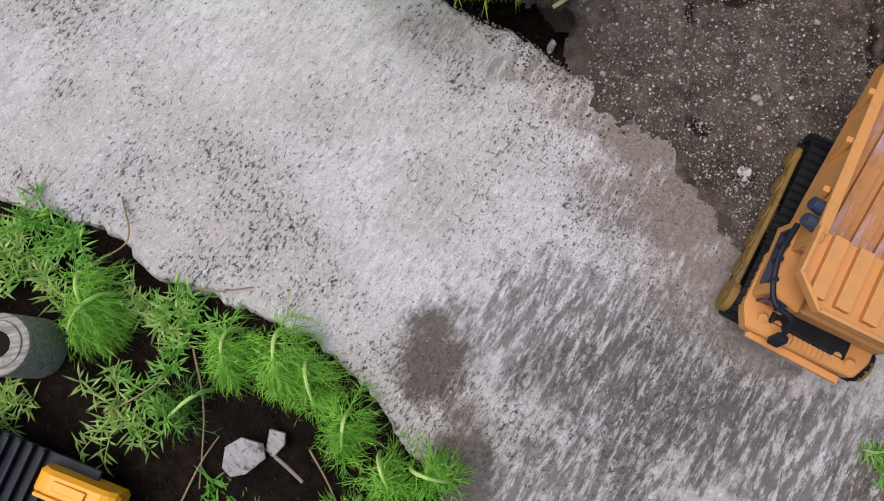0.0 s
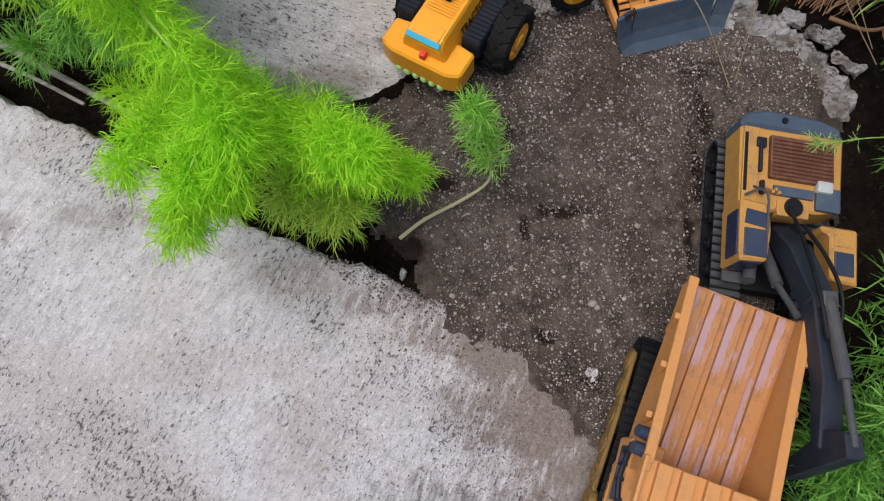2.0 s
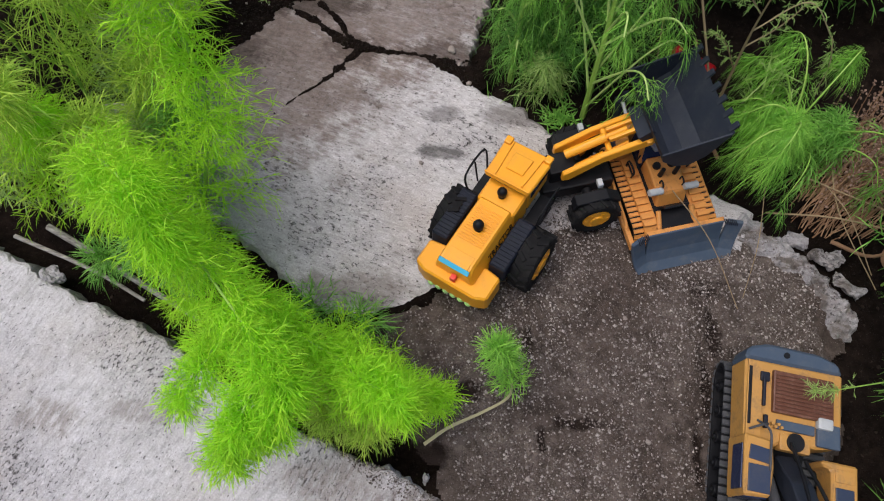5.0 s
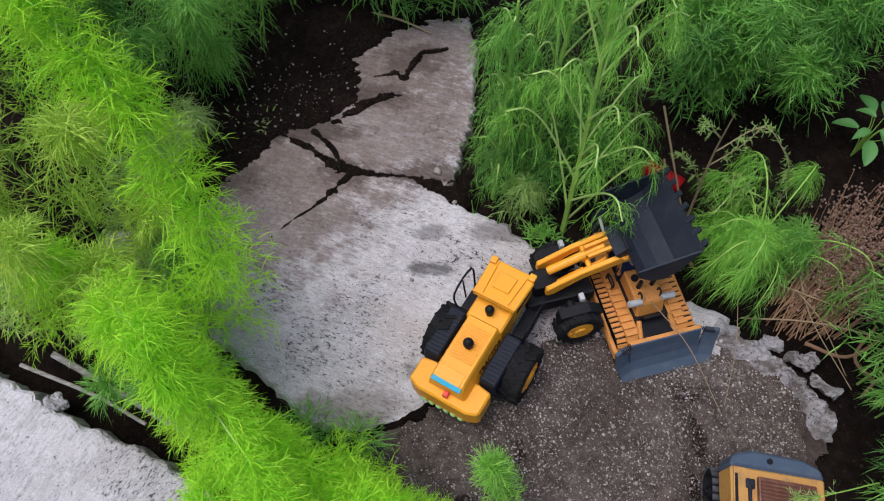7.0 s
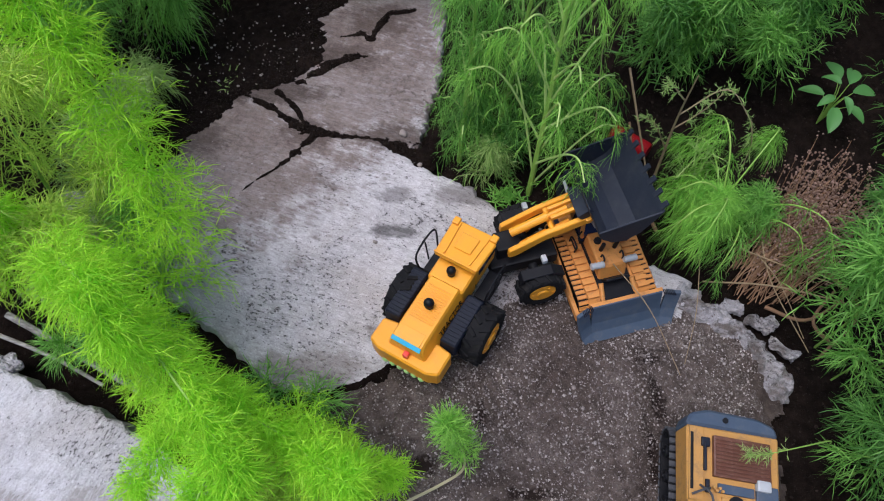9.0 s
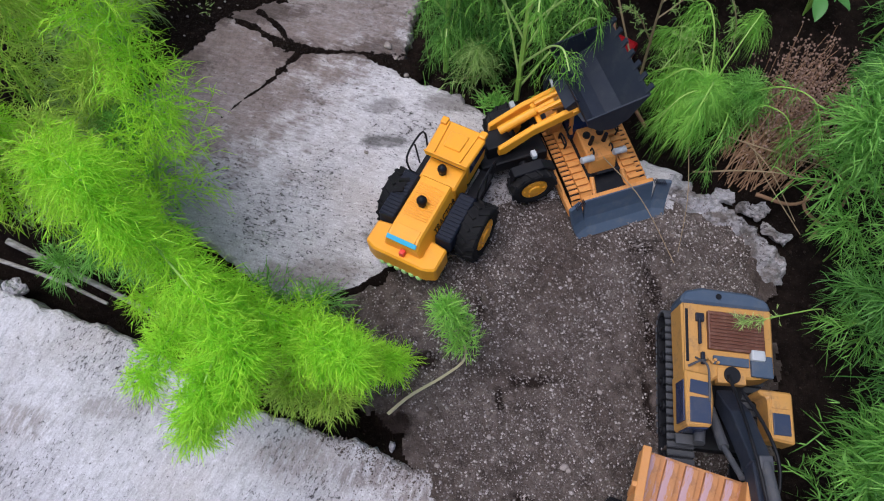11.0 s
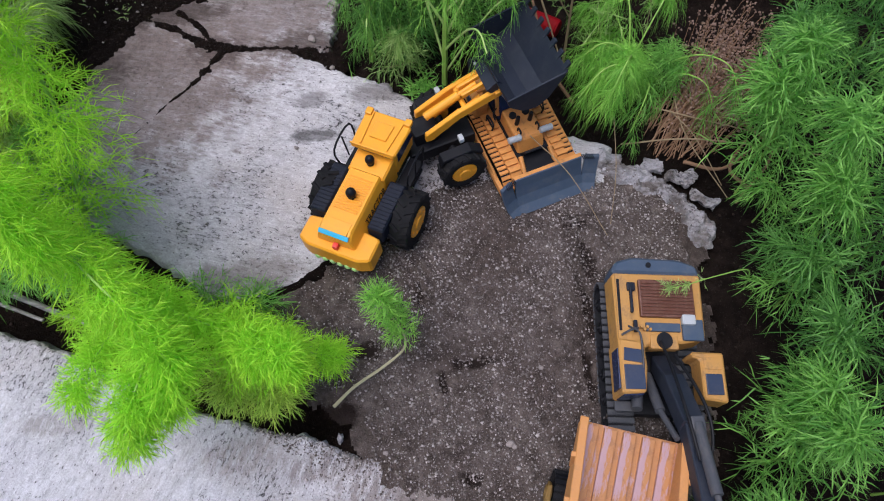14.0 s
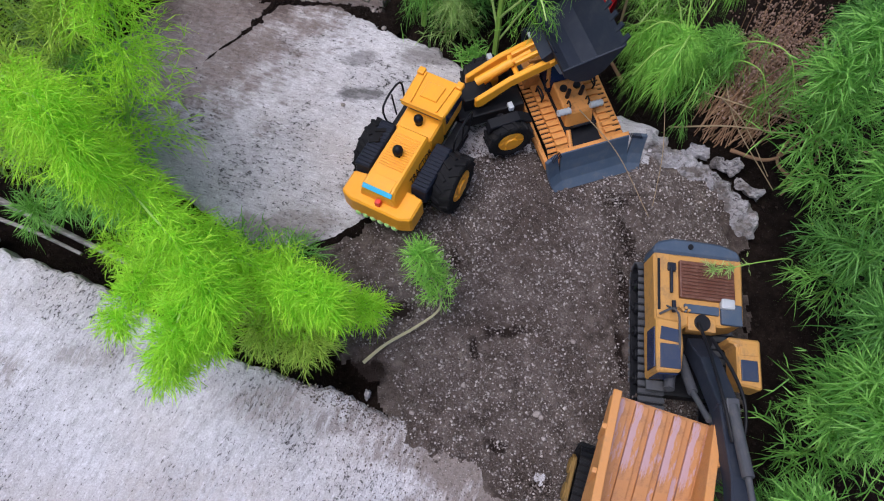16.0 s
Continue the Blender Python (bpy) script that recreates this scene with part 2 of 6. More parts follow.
M_GREY = plastic("dusty_grey_plastic", (0.055, 0.058, 0.066), 0.55, 0.5, (0.11, 0.10, 0.09), fade=0.03, shine=0.25)
M_SILVER = plastic("silver_plastic", (0.42, 0.44, 0.45), 0.35, 0.3, (0.3, 0.27, 0.24))
M_RUST = plastic("rusty_brown_plastic", (0.11, 0.038, 0.020), 0.4, 0.6, (0.24, 0.13, 0.09), scale=60, fade=0.02)
M_RUBBER = plastic("black_rubber", (0.009, 0.009, 0.010), 0.8, 0.45, (0.045, 0.040, 0.036), fade=0.01, shine=0.15)
M_CYAN = plastic("cyan_sticker", (0.03, 0.42, 0.70), 0.4, 0.1)
M_RED = plastic("red_plastic", (0.75, 0.03, 0.015), 0.35, 0.15)
M_LIME = plastic("pale_green_plastic", (0.45, 0.75, 0.25), 0.45, 0.1)
M_GOLD = plastic("muddy_yellow_plastic", (0.21, 0.125, 0.034), 0.6, 0.9, (0.08, 0.055, 0.03), fade=0.03, shine=0.2)
M_GLASS = plastic("dark_glossy_window", (0.010, 0.022, 0.07), 0.2, 0.25, (0.05, 0.05, 0.06), fade=0.01)
M_WINDOW = plastic("slate_window", (0.025, 0.038, 0.075), 0.35, 0.4, (0.07, 0.07, 0.08), fade=0.02)
M_CLEAR = plastic("grey_cab_roof_window", (0.30, 0.32, 0.36), 0.22, 0.3, (0.2, 0.2, 0.2))
M_CAN = plastic("deep_red_paint", (0.22, 0.003, 0.006), 0.6, 0.4, (0.05, 0.01, 0.01), fade=0.01, shine=0.1)


def leafy(name, a, b, through_light=0.4, rough=0.5):
    n = Nodes(name)
    p = n.position()
    island = n.add("NewGeometry").outputs["Random Per Island"]
    f = n.math("ADD", n.math("MULTIPLY", island, 0.65), n.math("MULTIPLY", n.noise(p, 9, 3), 0.45))
    col = n.mix(n.ramp(f, (0.15, 0.0), (0.9, 1.0)), a, b)
    n.done(col, rough)
    n.bsdf.inputs["Specular IOR Level"].default_value = 0.35
    thin = n.add("BsdfTranslucent", Color=n.mix(0.35, col, tuple(min(1, 1.6 * c) for c in b)))
    both = n.add("MixShader", Fac=through_light)
    n.tree.links.new(n.bsdf.outputs[0], both.inputs[1])
    n.tree.links.new(thin.outputs[0], both.inputs[2])
    n.tree.links.new(both.outputs[0], n.tree.nodes["Material Output"].inputs["Surface"])
    return n.mat


M_LEAF = leafy("bright_fennel_leaf", (0.18, 0.57, 0.007), (0.58, 0.95, 0.06), 0.5)
M_LEAF_LIME = leafy("lime_fennel_leaf", (0.14, 0.36, 0.02), (0.66, 0.86, 0.14), 0.45)
M_LEAF_BUSH = leafy("deep_green_fennel_leaf", (0.10, 0.36, 0.03), (0.42, 0.76, 0.13))
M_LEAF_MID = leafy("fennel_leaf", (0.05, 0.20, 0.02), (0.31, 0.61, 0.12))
# same fennel leaf, with the banks' and thickets' shade put into its green
M_LEAF_SHADED = leafy("shaded_fennel_leaf", (0.035, 0.13, 0.02), (0.19, 0.43, 0.085))
M_LEAF_PALE = leafy("pale_weed_leaf", (0.20, 0.36, 0.07), (0.48, 0.64, 0.22))
M_BROAD = leafy("broad_leaf", (0.07, 0.22, 0.05), (0.13, 0.33, 0.09), 0.25)
M_STEM = leafy("green_stem", (0.26, 0.48, 0.07), (0.42, 0.62, 0.14), 0.1)
M_CURL = leafy("pale_curled_stem", (0.42, 0.62, 0.16), (0.58, 0.74, 0.26), 0.1)
M_STRAW = leafy("dry_straw", (0.22, 0.15, 0.08), (0.42, 0.33, 0.20), 0.1, 0.8)
M_PALE = leafy("pale_bent_stem", (0.42, 0.38, 0.22), (0.55, 0.50, 0.32), 0.1, 0.7)
M_DEAD = leafy("dead_brown_stem", (0.16, 0.085, 0.045), (0.36, 0.22, 0.13), 0.1, 0.9)
M_SEED = leafy("dry_seed_head", (0.15, 0.085, 0.06), (0.40, 0.27, 0.21), 0.2, 0.9)


def stone_mat(name, a, b):
    n = Nodes(name)
    island = n.add("NewGeometry").outputs["Random Per Island"]
    col = n.mix(n.math("POWER", island, 3.2), a, b)
    v = n.noise(n.position(), 500, 3)
    n.bsdf.inputs["Specular IOR Level"].default_value = 0.12
    return n.done(n.mix(n.ramp(v, (0.35, 0.5), (0.65, 0.0)), col, tuple(0.6 * c for c in a)), 0.9, n.bump(v, 0.5, 0.0006))


M_STONE = stone_mat("gravel_stone", (0.12, 0.095, 0.084), (0.66, 0.60, 0.57))
M_CRUMB = stone_mat("dark_soil_crumb", (0.010, 0.0065, 0.005), (0.045, 0.032, 0.026))
M_PEBBLE = stone_mat("pale_pebble", (0.26, 0.22, 0.20), (0.55, 0.50, 0.46))


def wood():
    n = Nodes("weathered_wood")
    p = n.coords()
    g = n.noise(p, 22, 6, 0.7, (1.0, 9.0, 9.0))
    rings = n.noise(p, 60, 4, 0.6)
    col = n.mix(n.ramp(g, (0.35, 0.0), (0.65, 1.0)), (0.16, 0.145, 0.125), (0.42, 0.40, 0.37))
    col = n.mix(n.ramp(rings, (0.55, 0.0), (0.7, 0.6)), col, (0.10, 0.085, 0.07))
    return n.done(col, 0.9, n.bump(g, 0.6, 0.002))


M_WOOD = wood()


# ---- mesh helpers ----
def part(name, bm, material, parent, label="", m=None, smooth=False):
    """Links a bmesh as one mesh object under a thing or a part."""
    mesh = bpy.data.meshes.new(name)
    bm.to_mesh(mesh)
    bm.free()
    mesh.materials.append(material)
    if smooth:
        mesh.shade_smooth()
    ob = new(name, mesh)
    ob.parent = parent
    if m is not None:
        ob.matrix_basis = m
    return tagged(ob, label)


def shared(name, mesh, parent, m):
    ob = new(name, mesh)
    ob.parent = parent
    ob.matrix_basis = m
    return ob


def mesh_of(name, bm, material):
    mesh = bpy.data.meshes.new(name)
    bm.to_mesh(mesh)
    bm.free()
    mesh.materials.append(material)
    return mesh


def thing(name, m, label, category, group="", kind=""):
    ob = new(name)
    ob.empty_display_size = 0.05
    ob.matrix_basis = m
    return tagged(ob, label, category, group, kind)


def box(c, size, bevel=0.002, rot=(0, 0, 0), taper=None, bm=None):
    """A bevelled block; taper scales its upper face in x and y."""
    b = bmesh.new()
    bmesh.ops.create_cube(b, size=1.0)
    for v in b.verts:
        k = taper if taper and v.co.z > 0 else (1, 1)
        v.co = Vector((v.co.x * size[0] * k[0], v.co.y * size[1] * k[1], v.co.z * size[2]))
    if bevel:
        bmesh.ops.bevel(b, geom=b.edges[:], offset=bevel, segments=2, profile=0.6, affect="EDGES", clamp_overlap=True)
    b.transform(pose(*c, *rot))
    return joined(bm, b)


def joined(bm, b):
    if bm is None:
        return b
    tmp = bpy.data.meshes.new("tmp")
    b.to_mesh(tmp)
    b.free()
    bm.from_mesh(tmp)
    bpy.data.meshes.remove(tmp)
    return bm


def rod(p, q, r, r2=None, seg=16, bevel=0.0, bm=None):
    p, q = Vector(p), Vector(q)
    b = bmesh.new()
    bmesh.ops.create_cone(b, cap_ends=True, segments=seg, radius1=r, radius2=r if r2 is None else r2, depth=(q - p).length)
    if bevel:
        edges = [e for e in b.edges if any(len(f.verts) > 4 for f in e.link_faces)]
        bmesh.ops.bevel(b, geom=edges, offset=bevel, segments=2, profile=0.6, affect="EDGES", clamp_overlap=True)
    b.transform(Matrix.Translation((p + q) / 2) @ (q - p).to_track_quat("Z", "Y").to_matrix().to_4x4())
    return joined(bm, b)


def prism(outline, a, b_, axis="x", bevel=0.0015, bm=None):
    """An outline (two numbers a corner) drawn out from a to b_ along an axis."""
    b = bmesh.new()
    put = {"x": lambda u, v, w: (w, u, v), "y": lambda u, v, w: (u, w, v), "z": lambda u, v, w: (u, v, w)}[axis]
    face = b.faces.new([b.verts.new(put(u, v, a)) for u, v in outline])
    ext = bmesh.ops.extrude_face_region(b, geom=[face])
    shift = Vector(put(0, 0, b_ - a))
    for v in ext["geom"]:
        if isinstance(v, bmesh.types.BMVert):
            v.co += shift
    bmesh.ops.recalc_face_normals(b, faces=b.faces[:])
    if bevel:
        bmesh.ops.bevel(b, geom=b.edges[:], offset=bevel, segments=1, affect="EDGES", clamp_overlap=True)
    return joined(bm, b)


def spline(points, steps=6):
    """A smooth line through the points."""
    p = [Vector(q) for q in points]
    p = [2 * p[0] - p[1]] + p + [2 * p[-1] - p[-2]]
    out = []
    for i in range(1, len(p) - 2):
        for k in range(steps):
            t = k / steps
            out.append(0.5 * (2 * p[i] + (p[i + 1] - p[i - 1]) * t + (2 * p[i - 1] - 5 * p[i] + 4 * p[i + 1] - p[i + 2]) * t * t
                              + (3 * p[i] - p[i - 1] - 3 * p[i + 1] + p[i + 2]) * t ** 3))
    return out + [p[-2]]


def tube(points, r0, r1=None, seg=6, bm=None):
    b = bm if bm is not None else bmesh.new()
    r1 = r0 if r1 is None else r1
    rings = []
    for i, p in enumerate(points):
        way = (points[min(i + 1, len(points) - 1)] - points[max(i - 1, 0)]).normalized()
        side = way.orthogonal().normalized() if not rings else (side - way * side.dot(way)).normalized()
        up = way.cross(side)
        r = r0 + (r1 - r0) * i / max(1, len(points) - 1)
        rings.append([b.verts.new(p + r * (math.cos(a) * side + math.sin(a) * up)) for a in (2 * math.pi * k / seg for k in range(seg))])
    for u, v in zip(rings, rings[1:]):
        for k in range(seg):
            b.faces.new((u[k], u[(k + 1) % seg], v[(k + 1) % seg], v[k]))
    b.faces.new(rings[0][::-1])
    b.faces.new(rings[-1])
    return b


def from_arrays(name, verts, faces, material):
    mesh = bpy.data.meshes.new(name)
    verts, faces = np.asarray(verts, np.float32), np.asarray(faces, np.int32)
    k = faces.shape[1]
    mesh.vertices.add(len(verts))
    mesh.vertices.foreach_set("co", verts.ravel())
    mesh.loops.add(faces.size)
    mesh.loops.foreach_set("vertex_index", faces.ravel())
    mesh.polygons.add(len(faces))
    mesh.polygons.foreach_set("loop_start", np.arange(0, faces.size, k, dtype=np.int32))
    mesh.update(calc_edges=True)
    mesh.materials.append(material)
    return mesh


def wave(x, y, scale, seed=0):
    """Cheap smooth noise of the plan, about -1 to 1."""
    r = np.random.RandomState(seed)
    out = np.zeros_like(x)
    for k in range(7):
        a = r.uniform(0, 2 * math.pi)
        f = scale * r.uniform(0.6, 1.9)
        out += np.sin(f * (x * math.cos(a) + y * math.sin(a)) + r.uniform(0, 6.3)) * r.uniform(0.6, 1)
    return out / 3.2


def inside_by(x, y, outline):
    """How far each point lies inside an outline (negative: outside)."""
    o = np.array(outline)
    d = np.full(x.shape, 1e9)
    odd = np.zeros(x.shape, bool)
    for (ax, ay), (bx, by) in zip(o, np.roll(o, -1, 0)):
        ex, ey = bx - ax, by - ay
        t = np.clip(((x - ax) * ex + (y - ay) * ey) / (ex * ex + ey * ey), 0, 1)
        d = np.minimum(d, np.hypot(x - ax - t * ex, y - ay - t * ey))
        if abs(ey) > 1e-9:
            odd ^= ((ay > y) != (by > y)) & (x < (y - ay) / ey * ex + ax)
    return np.where(odd, d, -d)


def height_sheet(name, xs, ys, z, keep, material):
    nx, ny = len(xs), len(ys)
    gx, gy = np.meshgrid(xs, ys)
    ids = np.arange(nx * ny).reshape(ny, nx)
    quads = np.stack([ids[:-1, :-1], ids[:-1, 1:], ids[1:, 1:], ids[1:, :-1]], -1).reshape(-1, 4)
    if keep is not None:
        quads = quads[keep.ravel()[quads].all(1)]
        used, back = np.unique(quads, return_inverse=True)
        verts = np.stack([gx, gy, z], -1).reshape(-1, 3)[used]
        quads = back.reshape(-1, 4)
    else:
        verts = np.stack([gx, gy, z], -1).reshape(-1, 3)
    mesh = from_arrays(name, verts, quads, material)
    mesh.shade_smooth()
    return new(name, mesh)


# ---- ground ----
NEAR = [(-1.15, 1.16), (-0.92, 1.03), (-0.69, 0.918), (-0.55, 0.845), (-0.40, 0.785), (-0.25, 0.70), (-0.08, 0.60), (0.063, 0.541), (0.141, 0.521), (0.23, 0.469),
        (0.40, 0.42), (0.80, 0.34), (0.83, 0.10), (0.80, -0.20), (0.86, -0.60), (0.20, -0.60), (0.11, -0.27), (0.02, -0.165), (-0.045, -0.10), (-0.128, -0.039),
        (-0.263, -0.002), (-0.399, 0.026), (-0.507, 0.097), (-0.684, 0.122), (-0.90, 0.20), (-1.25, 0.30)]
FAR = [(-0.62, 1.30), (-0.50, 1.50), (-0.36, 1.64), (-0.20, 1.74), (-0.10, 1.82), (-0.08, 1.95), (0.02, 2.06), (0.16, 2.14), (0.30, 2.12), (0.33, 1.95), (0.31, 1.75), (0.27, 1.56),
       (0.25, 1.47), (0.30, 1.425), (0.386, 1.385), (0.48, 1.30), (0.575, 1.262), (0.70, 1.24), (0.93, 1.13), (0.88, 1.0), (0.62, 1.0), (0.368, 0.995), (0.24, 0.935), (0.15, 0.868),
       (0.055, 0.838), (-0.073, 0.868), (-0.189, 0.98), (-0.30, 1.05), (-0.50, 1.17)]
GRAVEL = [(0.305, 0.415), (0.265, 0.49), (0.262, 0.56), (0.19, 0.625), (0.12, 0.68), (0.07, 0.80), (0.17, 0.872), (0.25, 0.935), (0.34, 0.985), (0.43, 1.045), (0.56, 1.07), (0.72, 1.08), (0.90, 1.07), (1.03, 0.96),
          (1.07, 0.86), (1.01, 0.77), (0.985, 0.60), (0.93, 0.40), (0.86, 0.24), (0.74, 0.12), (0.63, 0.13), (0.57, 0.20), (0.51, 0.27), (0.44, 0.335), (0.37, 0.375)]
# soil washed over the far slab: the bank's lower line, and the cracks with their half widths
BANK = [(-1.2, 1.2), (-0.47, 1.36), (-0.36, 1.45), (-0.301, 1.535), (-0.208, 1.640), (-0.13, 1.675), (-0.065, 1.705), (-0.01, 1.80), (-0.005, 1.86), (-0.028, 1.92), (0.06, 2.015), (0.18, 2.09),
        (0.30, 2.10), (0.30, 2.6), (-1.2, 2.6)]
CRACKS = [[(-0.215, 1.650, 0.0074), (-0.138, 1.606, 0.0068), (-0.05, 1.543, 0.0118), (0.011, 1.526, 0.0081), (0.09, 1.522, 0.0056), (0.153, 1.515, 0.0074), (0.27, 1.465, 0.0315)],
          [(-0.125, 1.66, 0.0081), (-0.07, 1.609, 0.0074), (-0.04, 1.55, 0.0074)],
          [(-0.01, 1.527, 0.0087), (-0.045, 1.486, 0.0099), (-0.079, 1.441, 0.0056), (-0.115, 1.408, 0.0028), (-0.152, 1.379, 0.0019), (-0.20, 1.327, 0.0012), (-0.24, 1.29, 0.0008)],
          [(-0.07, 1.695, 0.0124), (0.028, 1.772, 0.0105), (0.075, 1.792, 0.0124), (0.125, 1.797, 0.0062)],
          [(0.115, 1.855, 0.0062), (0.14, 1.91, 0.0087), (0.165, 1.955, 0.0099), (0.24, 1.975, 0.0062)],
          [(0.03, 1.86, 0.0050), (0.09, 1.875, 0.0074), (0.12, 1.86, 0.0074)],
          [(0.04, 0.835, 0.0037), (0.10, 0.850, 0.0043), (0.15, 0.872, 0.0050), (0.20, 0.905, 0.0056), (0.238, 0.940, 0.0043), (0.316, 0.988, 0.0037)]]
RIM = [(0.875, 1.092), (0.93, 1.085), (1.0, 1.045), (1.06, 0.993), (1.10, 0.945), (1.125, 0.89), (1.10, 0.845), (1.075, 0.852), (1.052, 0.915), (1.012, 0.975), (0.965, 1.018), (0.89, 1.062)]


def ground_z(x, y):
    z = -0.024 + 0.008 * wave(x, y, 9, 1) + 0.006 * wave(x, y, 31, 2) + 0.003 * wave(x, y, 90, 3)
    t = np.clip(((x + 0.9) * 1.05 - (y - 1.08) * 0.48) / (1.05 ** 2 + 0.48 ** 2), 0, 1)
    d = np.hypot(x + 0.9 - 1.05 * t, y - 1.08 + 0.48 * t)
    z -= 0.08 * np.exp(-(d / 0.06) ** 2)
    z -= 0.06 * np.exp(-((x - 1.1) / 0.42) ** 2 - ((y - 1.62) / 0.28) ** 2)
    z += 0.03 * np.exp(-((x + 0.15) / 0.35) ** 2 - ((y + 0.25) / 0.2) ** 2)
    return z - 0.02 * np.exp(-((x - 0.16) / 0.07) ** 2 - ((y - 0.555) / 0.03) ** 2)


FINE = 0.014
xs = np.concatenate([[-60, -20, -7, -3.2, -2.2], np.arange(-1.5, 2.3, FINE), [3, 4, 8, 20, 60]])
ys = np.concatenate([[-60, -20, -7, -3, -1.6], np.arange(-0.9, 2.8, FINE), [3.4, 5, 9, 20, 60]])
gx, gy = np.meshgrid(xs, ys)
tagged(height_sheet("ground", xs, ys, ground_z(gx, gy), None, M_SOIL), "dark moist crumbly soil with low banks", "ground", kind="structure")


def gravel_z(x, y):
    d = inside_by(x, y, GRAVEL) + 0.020 * wave(x, y, 26, 5) + 0.014 * wave(x, y, 80, 6) + 0.009 * wave(x, y, 230, 9) + 0.005 * wave(x, y, 480, 10)
    z = 0.013 * np.tanh(d / 0.05) + 0.0055 * wave(x, y, 34, 7) + 0.0035 * wave(x, y, 110, 8) + 0.0016 * wave(x, y, 300, 12)
    for rx, ry, r in ((0.50, 0.633, 0.03), (0.435, 0.60, 0.022), (0.462, 0.394, 0.024), (0.541, 0.315, 0.024), (0.27, 0.69, 0.045)):
        z -= 0.016 * np.exp(-((x - rx) ** 2 + (y - ry) ** 2) / r ** 2)
    lane = x - 0.775 - 0.18 * (y - 0.70)
    z -= 0.012 * np.exp(-(lane / 0.026) ** 2) * (y > 0.45) * (y < 0.95)
    z += 0.008 * np.exp(-((lane + 0.05) / 0.03) ** 2) * (y > 0.45) * (y < 0.95)
    for rx, ry, r in ((0.465, 0.335, 0.04), (0.525, 0.275, 0.045), (0.57, 0.23, 0.04)):
        z += 0.014 * np.exp(-((x - rx) ** 2 + (y - ry) ** 2) / r ** 2)
    ruts = ((x - 0.40) * 0.88 + (y - 0.80) * 0.47)
    z += 0.005 * np.sin(ruts * 260) * np.exp(-((x - 0.42) / 0.07) ** 2 - ((y - 0.83) / 0.1) ** 2)
    z += 0.010 * np.exp(-((x - 0.55) / 0.16) ** 2 - ((y - 0.72) / 0.2) ** 2)
    return z, d


xs, ys = np.arange(-0.02, 1.24, 0.005), np.arange(-0.04, 1.16, 0.005)
gx, gy = np.meshgrid(xs, ys)
gz, gd = gravel_z(gx, gy)
tagged(height_sheet("gravel_bed", xs, ys, gz, gd > -0.05, M_GRAVEL), "loose brown gravelly soil with ruts, damp hollows and painted rut shade", "gravel", kind="structure")


def drift_z(x, y):
    """Soil over the far slab: how far inside its ragged outline, and its height."""
    d = inside_by(x, y, BANK)
    ragged = np.ones_like(d)
    for line in CRACKS:
        for (ax, ay, aw), (bx, by, bw) in zip(line, line[1:]):
            t = np.clip(((x - ax) * (bx - ax) + (y - ay) * (by - ay)) / ((bx - ax) ** 2 + (by - ay) ** 2), 0, 1)
            half = aw + (bw - aw) * t
            near_by = half - np.hypot(x - ax - (bx - ax) * t, y - ay - (by - ay) * t)
            ragged = np.where(near_by > d, np.clip(half / 0.014, 0.10, 1), ragged)
            d = np.maximum(d, near_by)
    rag = 0.009 * wave(x, y, 45, 21) + 0.008 * wave(x, y, 120, 22) + 0.005 * wave(x, y, 300, 23) + 0.003 * wave(x, y, 620, 24)
    d = d + rag * ragged
    return d, 0.004 + 0.006 * np.tanh(d / 0.012) + 0.012 * np.clip(d / 0.25, 0, 1) + np.where(d > 0.005, 0.002 * wave(x, y, 200, 25), 0)


xs, ys = np.arange(-0.75, 0.42, 0.0035), np.arange(1.22, 2.22, 0.0035)
gx, gy = np.meshgrid(xs, ys)
dd, dz = drift_z(gx, gy)
tagged(height_sheet("ground_drift", xs, ys, dz, dd > -0.012, M_SOIL), "dark soil washed over the far slab and its cracks", "soil", kind="structure")
xs, ys = np.arange(0.0, 0.40, 0.003), np.arange(0.80, 1.03, 0.003)
gx, gy = np.meshgrid(xs, ys)
dd, dz = drift_z(gx, gy)
tagged(height_sheet("ground_seam", xs, ys, dz, dd > -0.012, M_SOIL), "dark soil in the seam at the far slab's edge", "soil", kind="structure")


def rim_z(x, y):
    d = inside_by(x, y, RIM) + 0.008 * wave(x, y, 60, 31) + 0.006 * wave(x, y, 170, 32)
    lumps = np.array([noise.noise((a * 55, b * 55, 3.0)) + 0.7 * noise.noise((a * 130, b * 130, 7.0)) + 0.4 * noise.noise((a * 300, b * 300, 1.0)) for a, b in zip(x.ravel(), y.ravel())]).reshape(x.shape)
    return d, -0.012 + 0.026 * np.tanh(np.maximum(d + 0.012, 0) / 0.016) + 0.014 * lumps * np.clip((d + 0.012) / 0.02, 0, 1)


xs, ys = np.arange(0.84, 1.17, 0.003), np.arange(0.81, 1.12, 0.003)
gx, gy = np.meshgrid(xs, ys)
rd_, rz_ = rim_z(gx, gy)
tagged(height_sheet("pavement_rim", xs, ys, rz_, rd_ > -0.014, M_ROCK), "broken pale concrete ridge at the gravel's edge", "rubble", kind="structure")


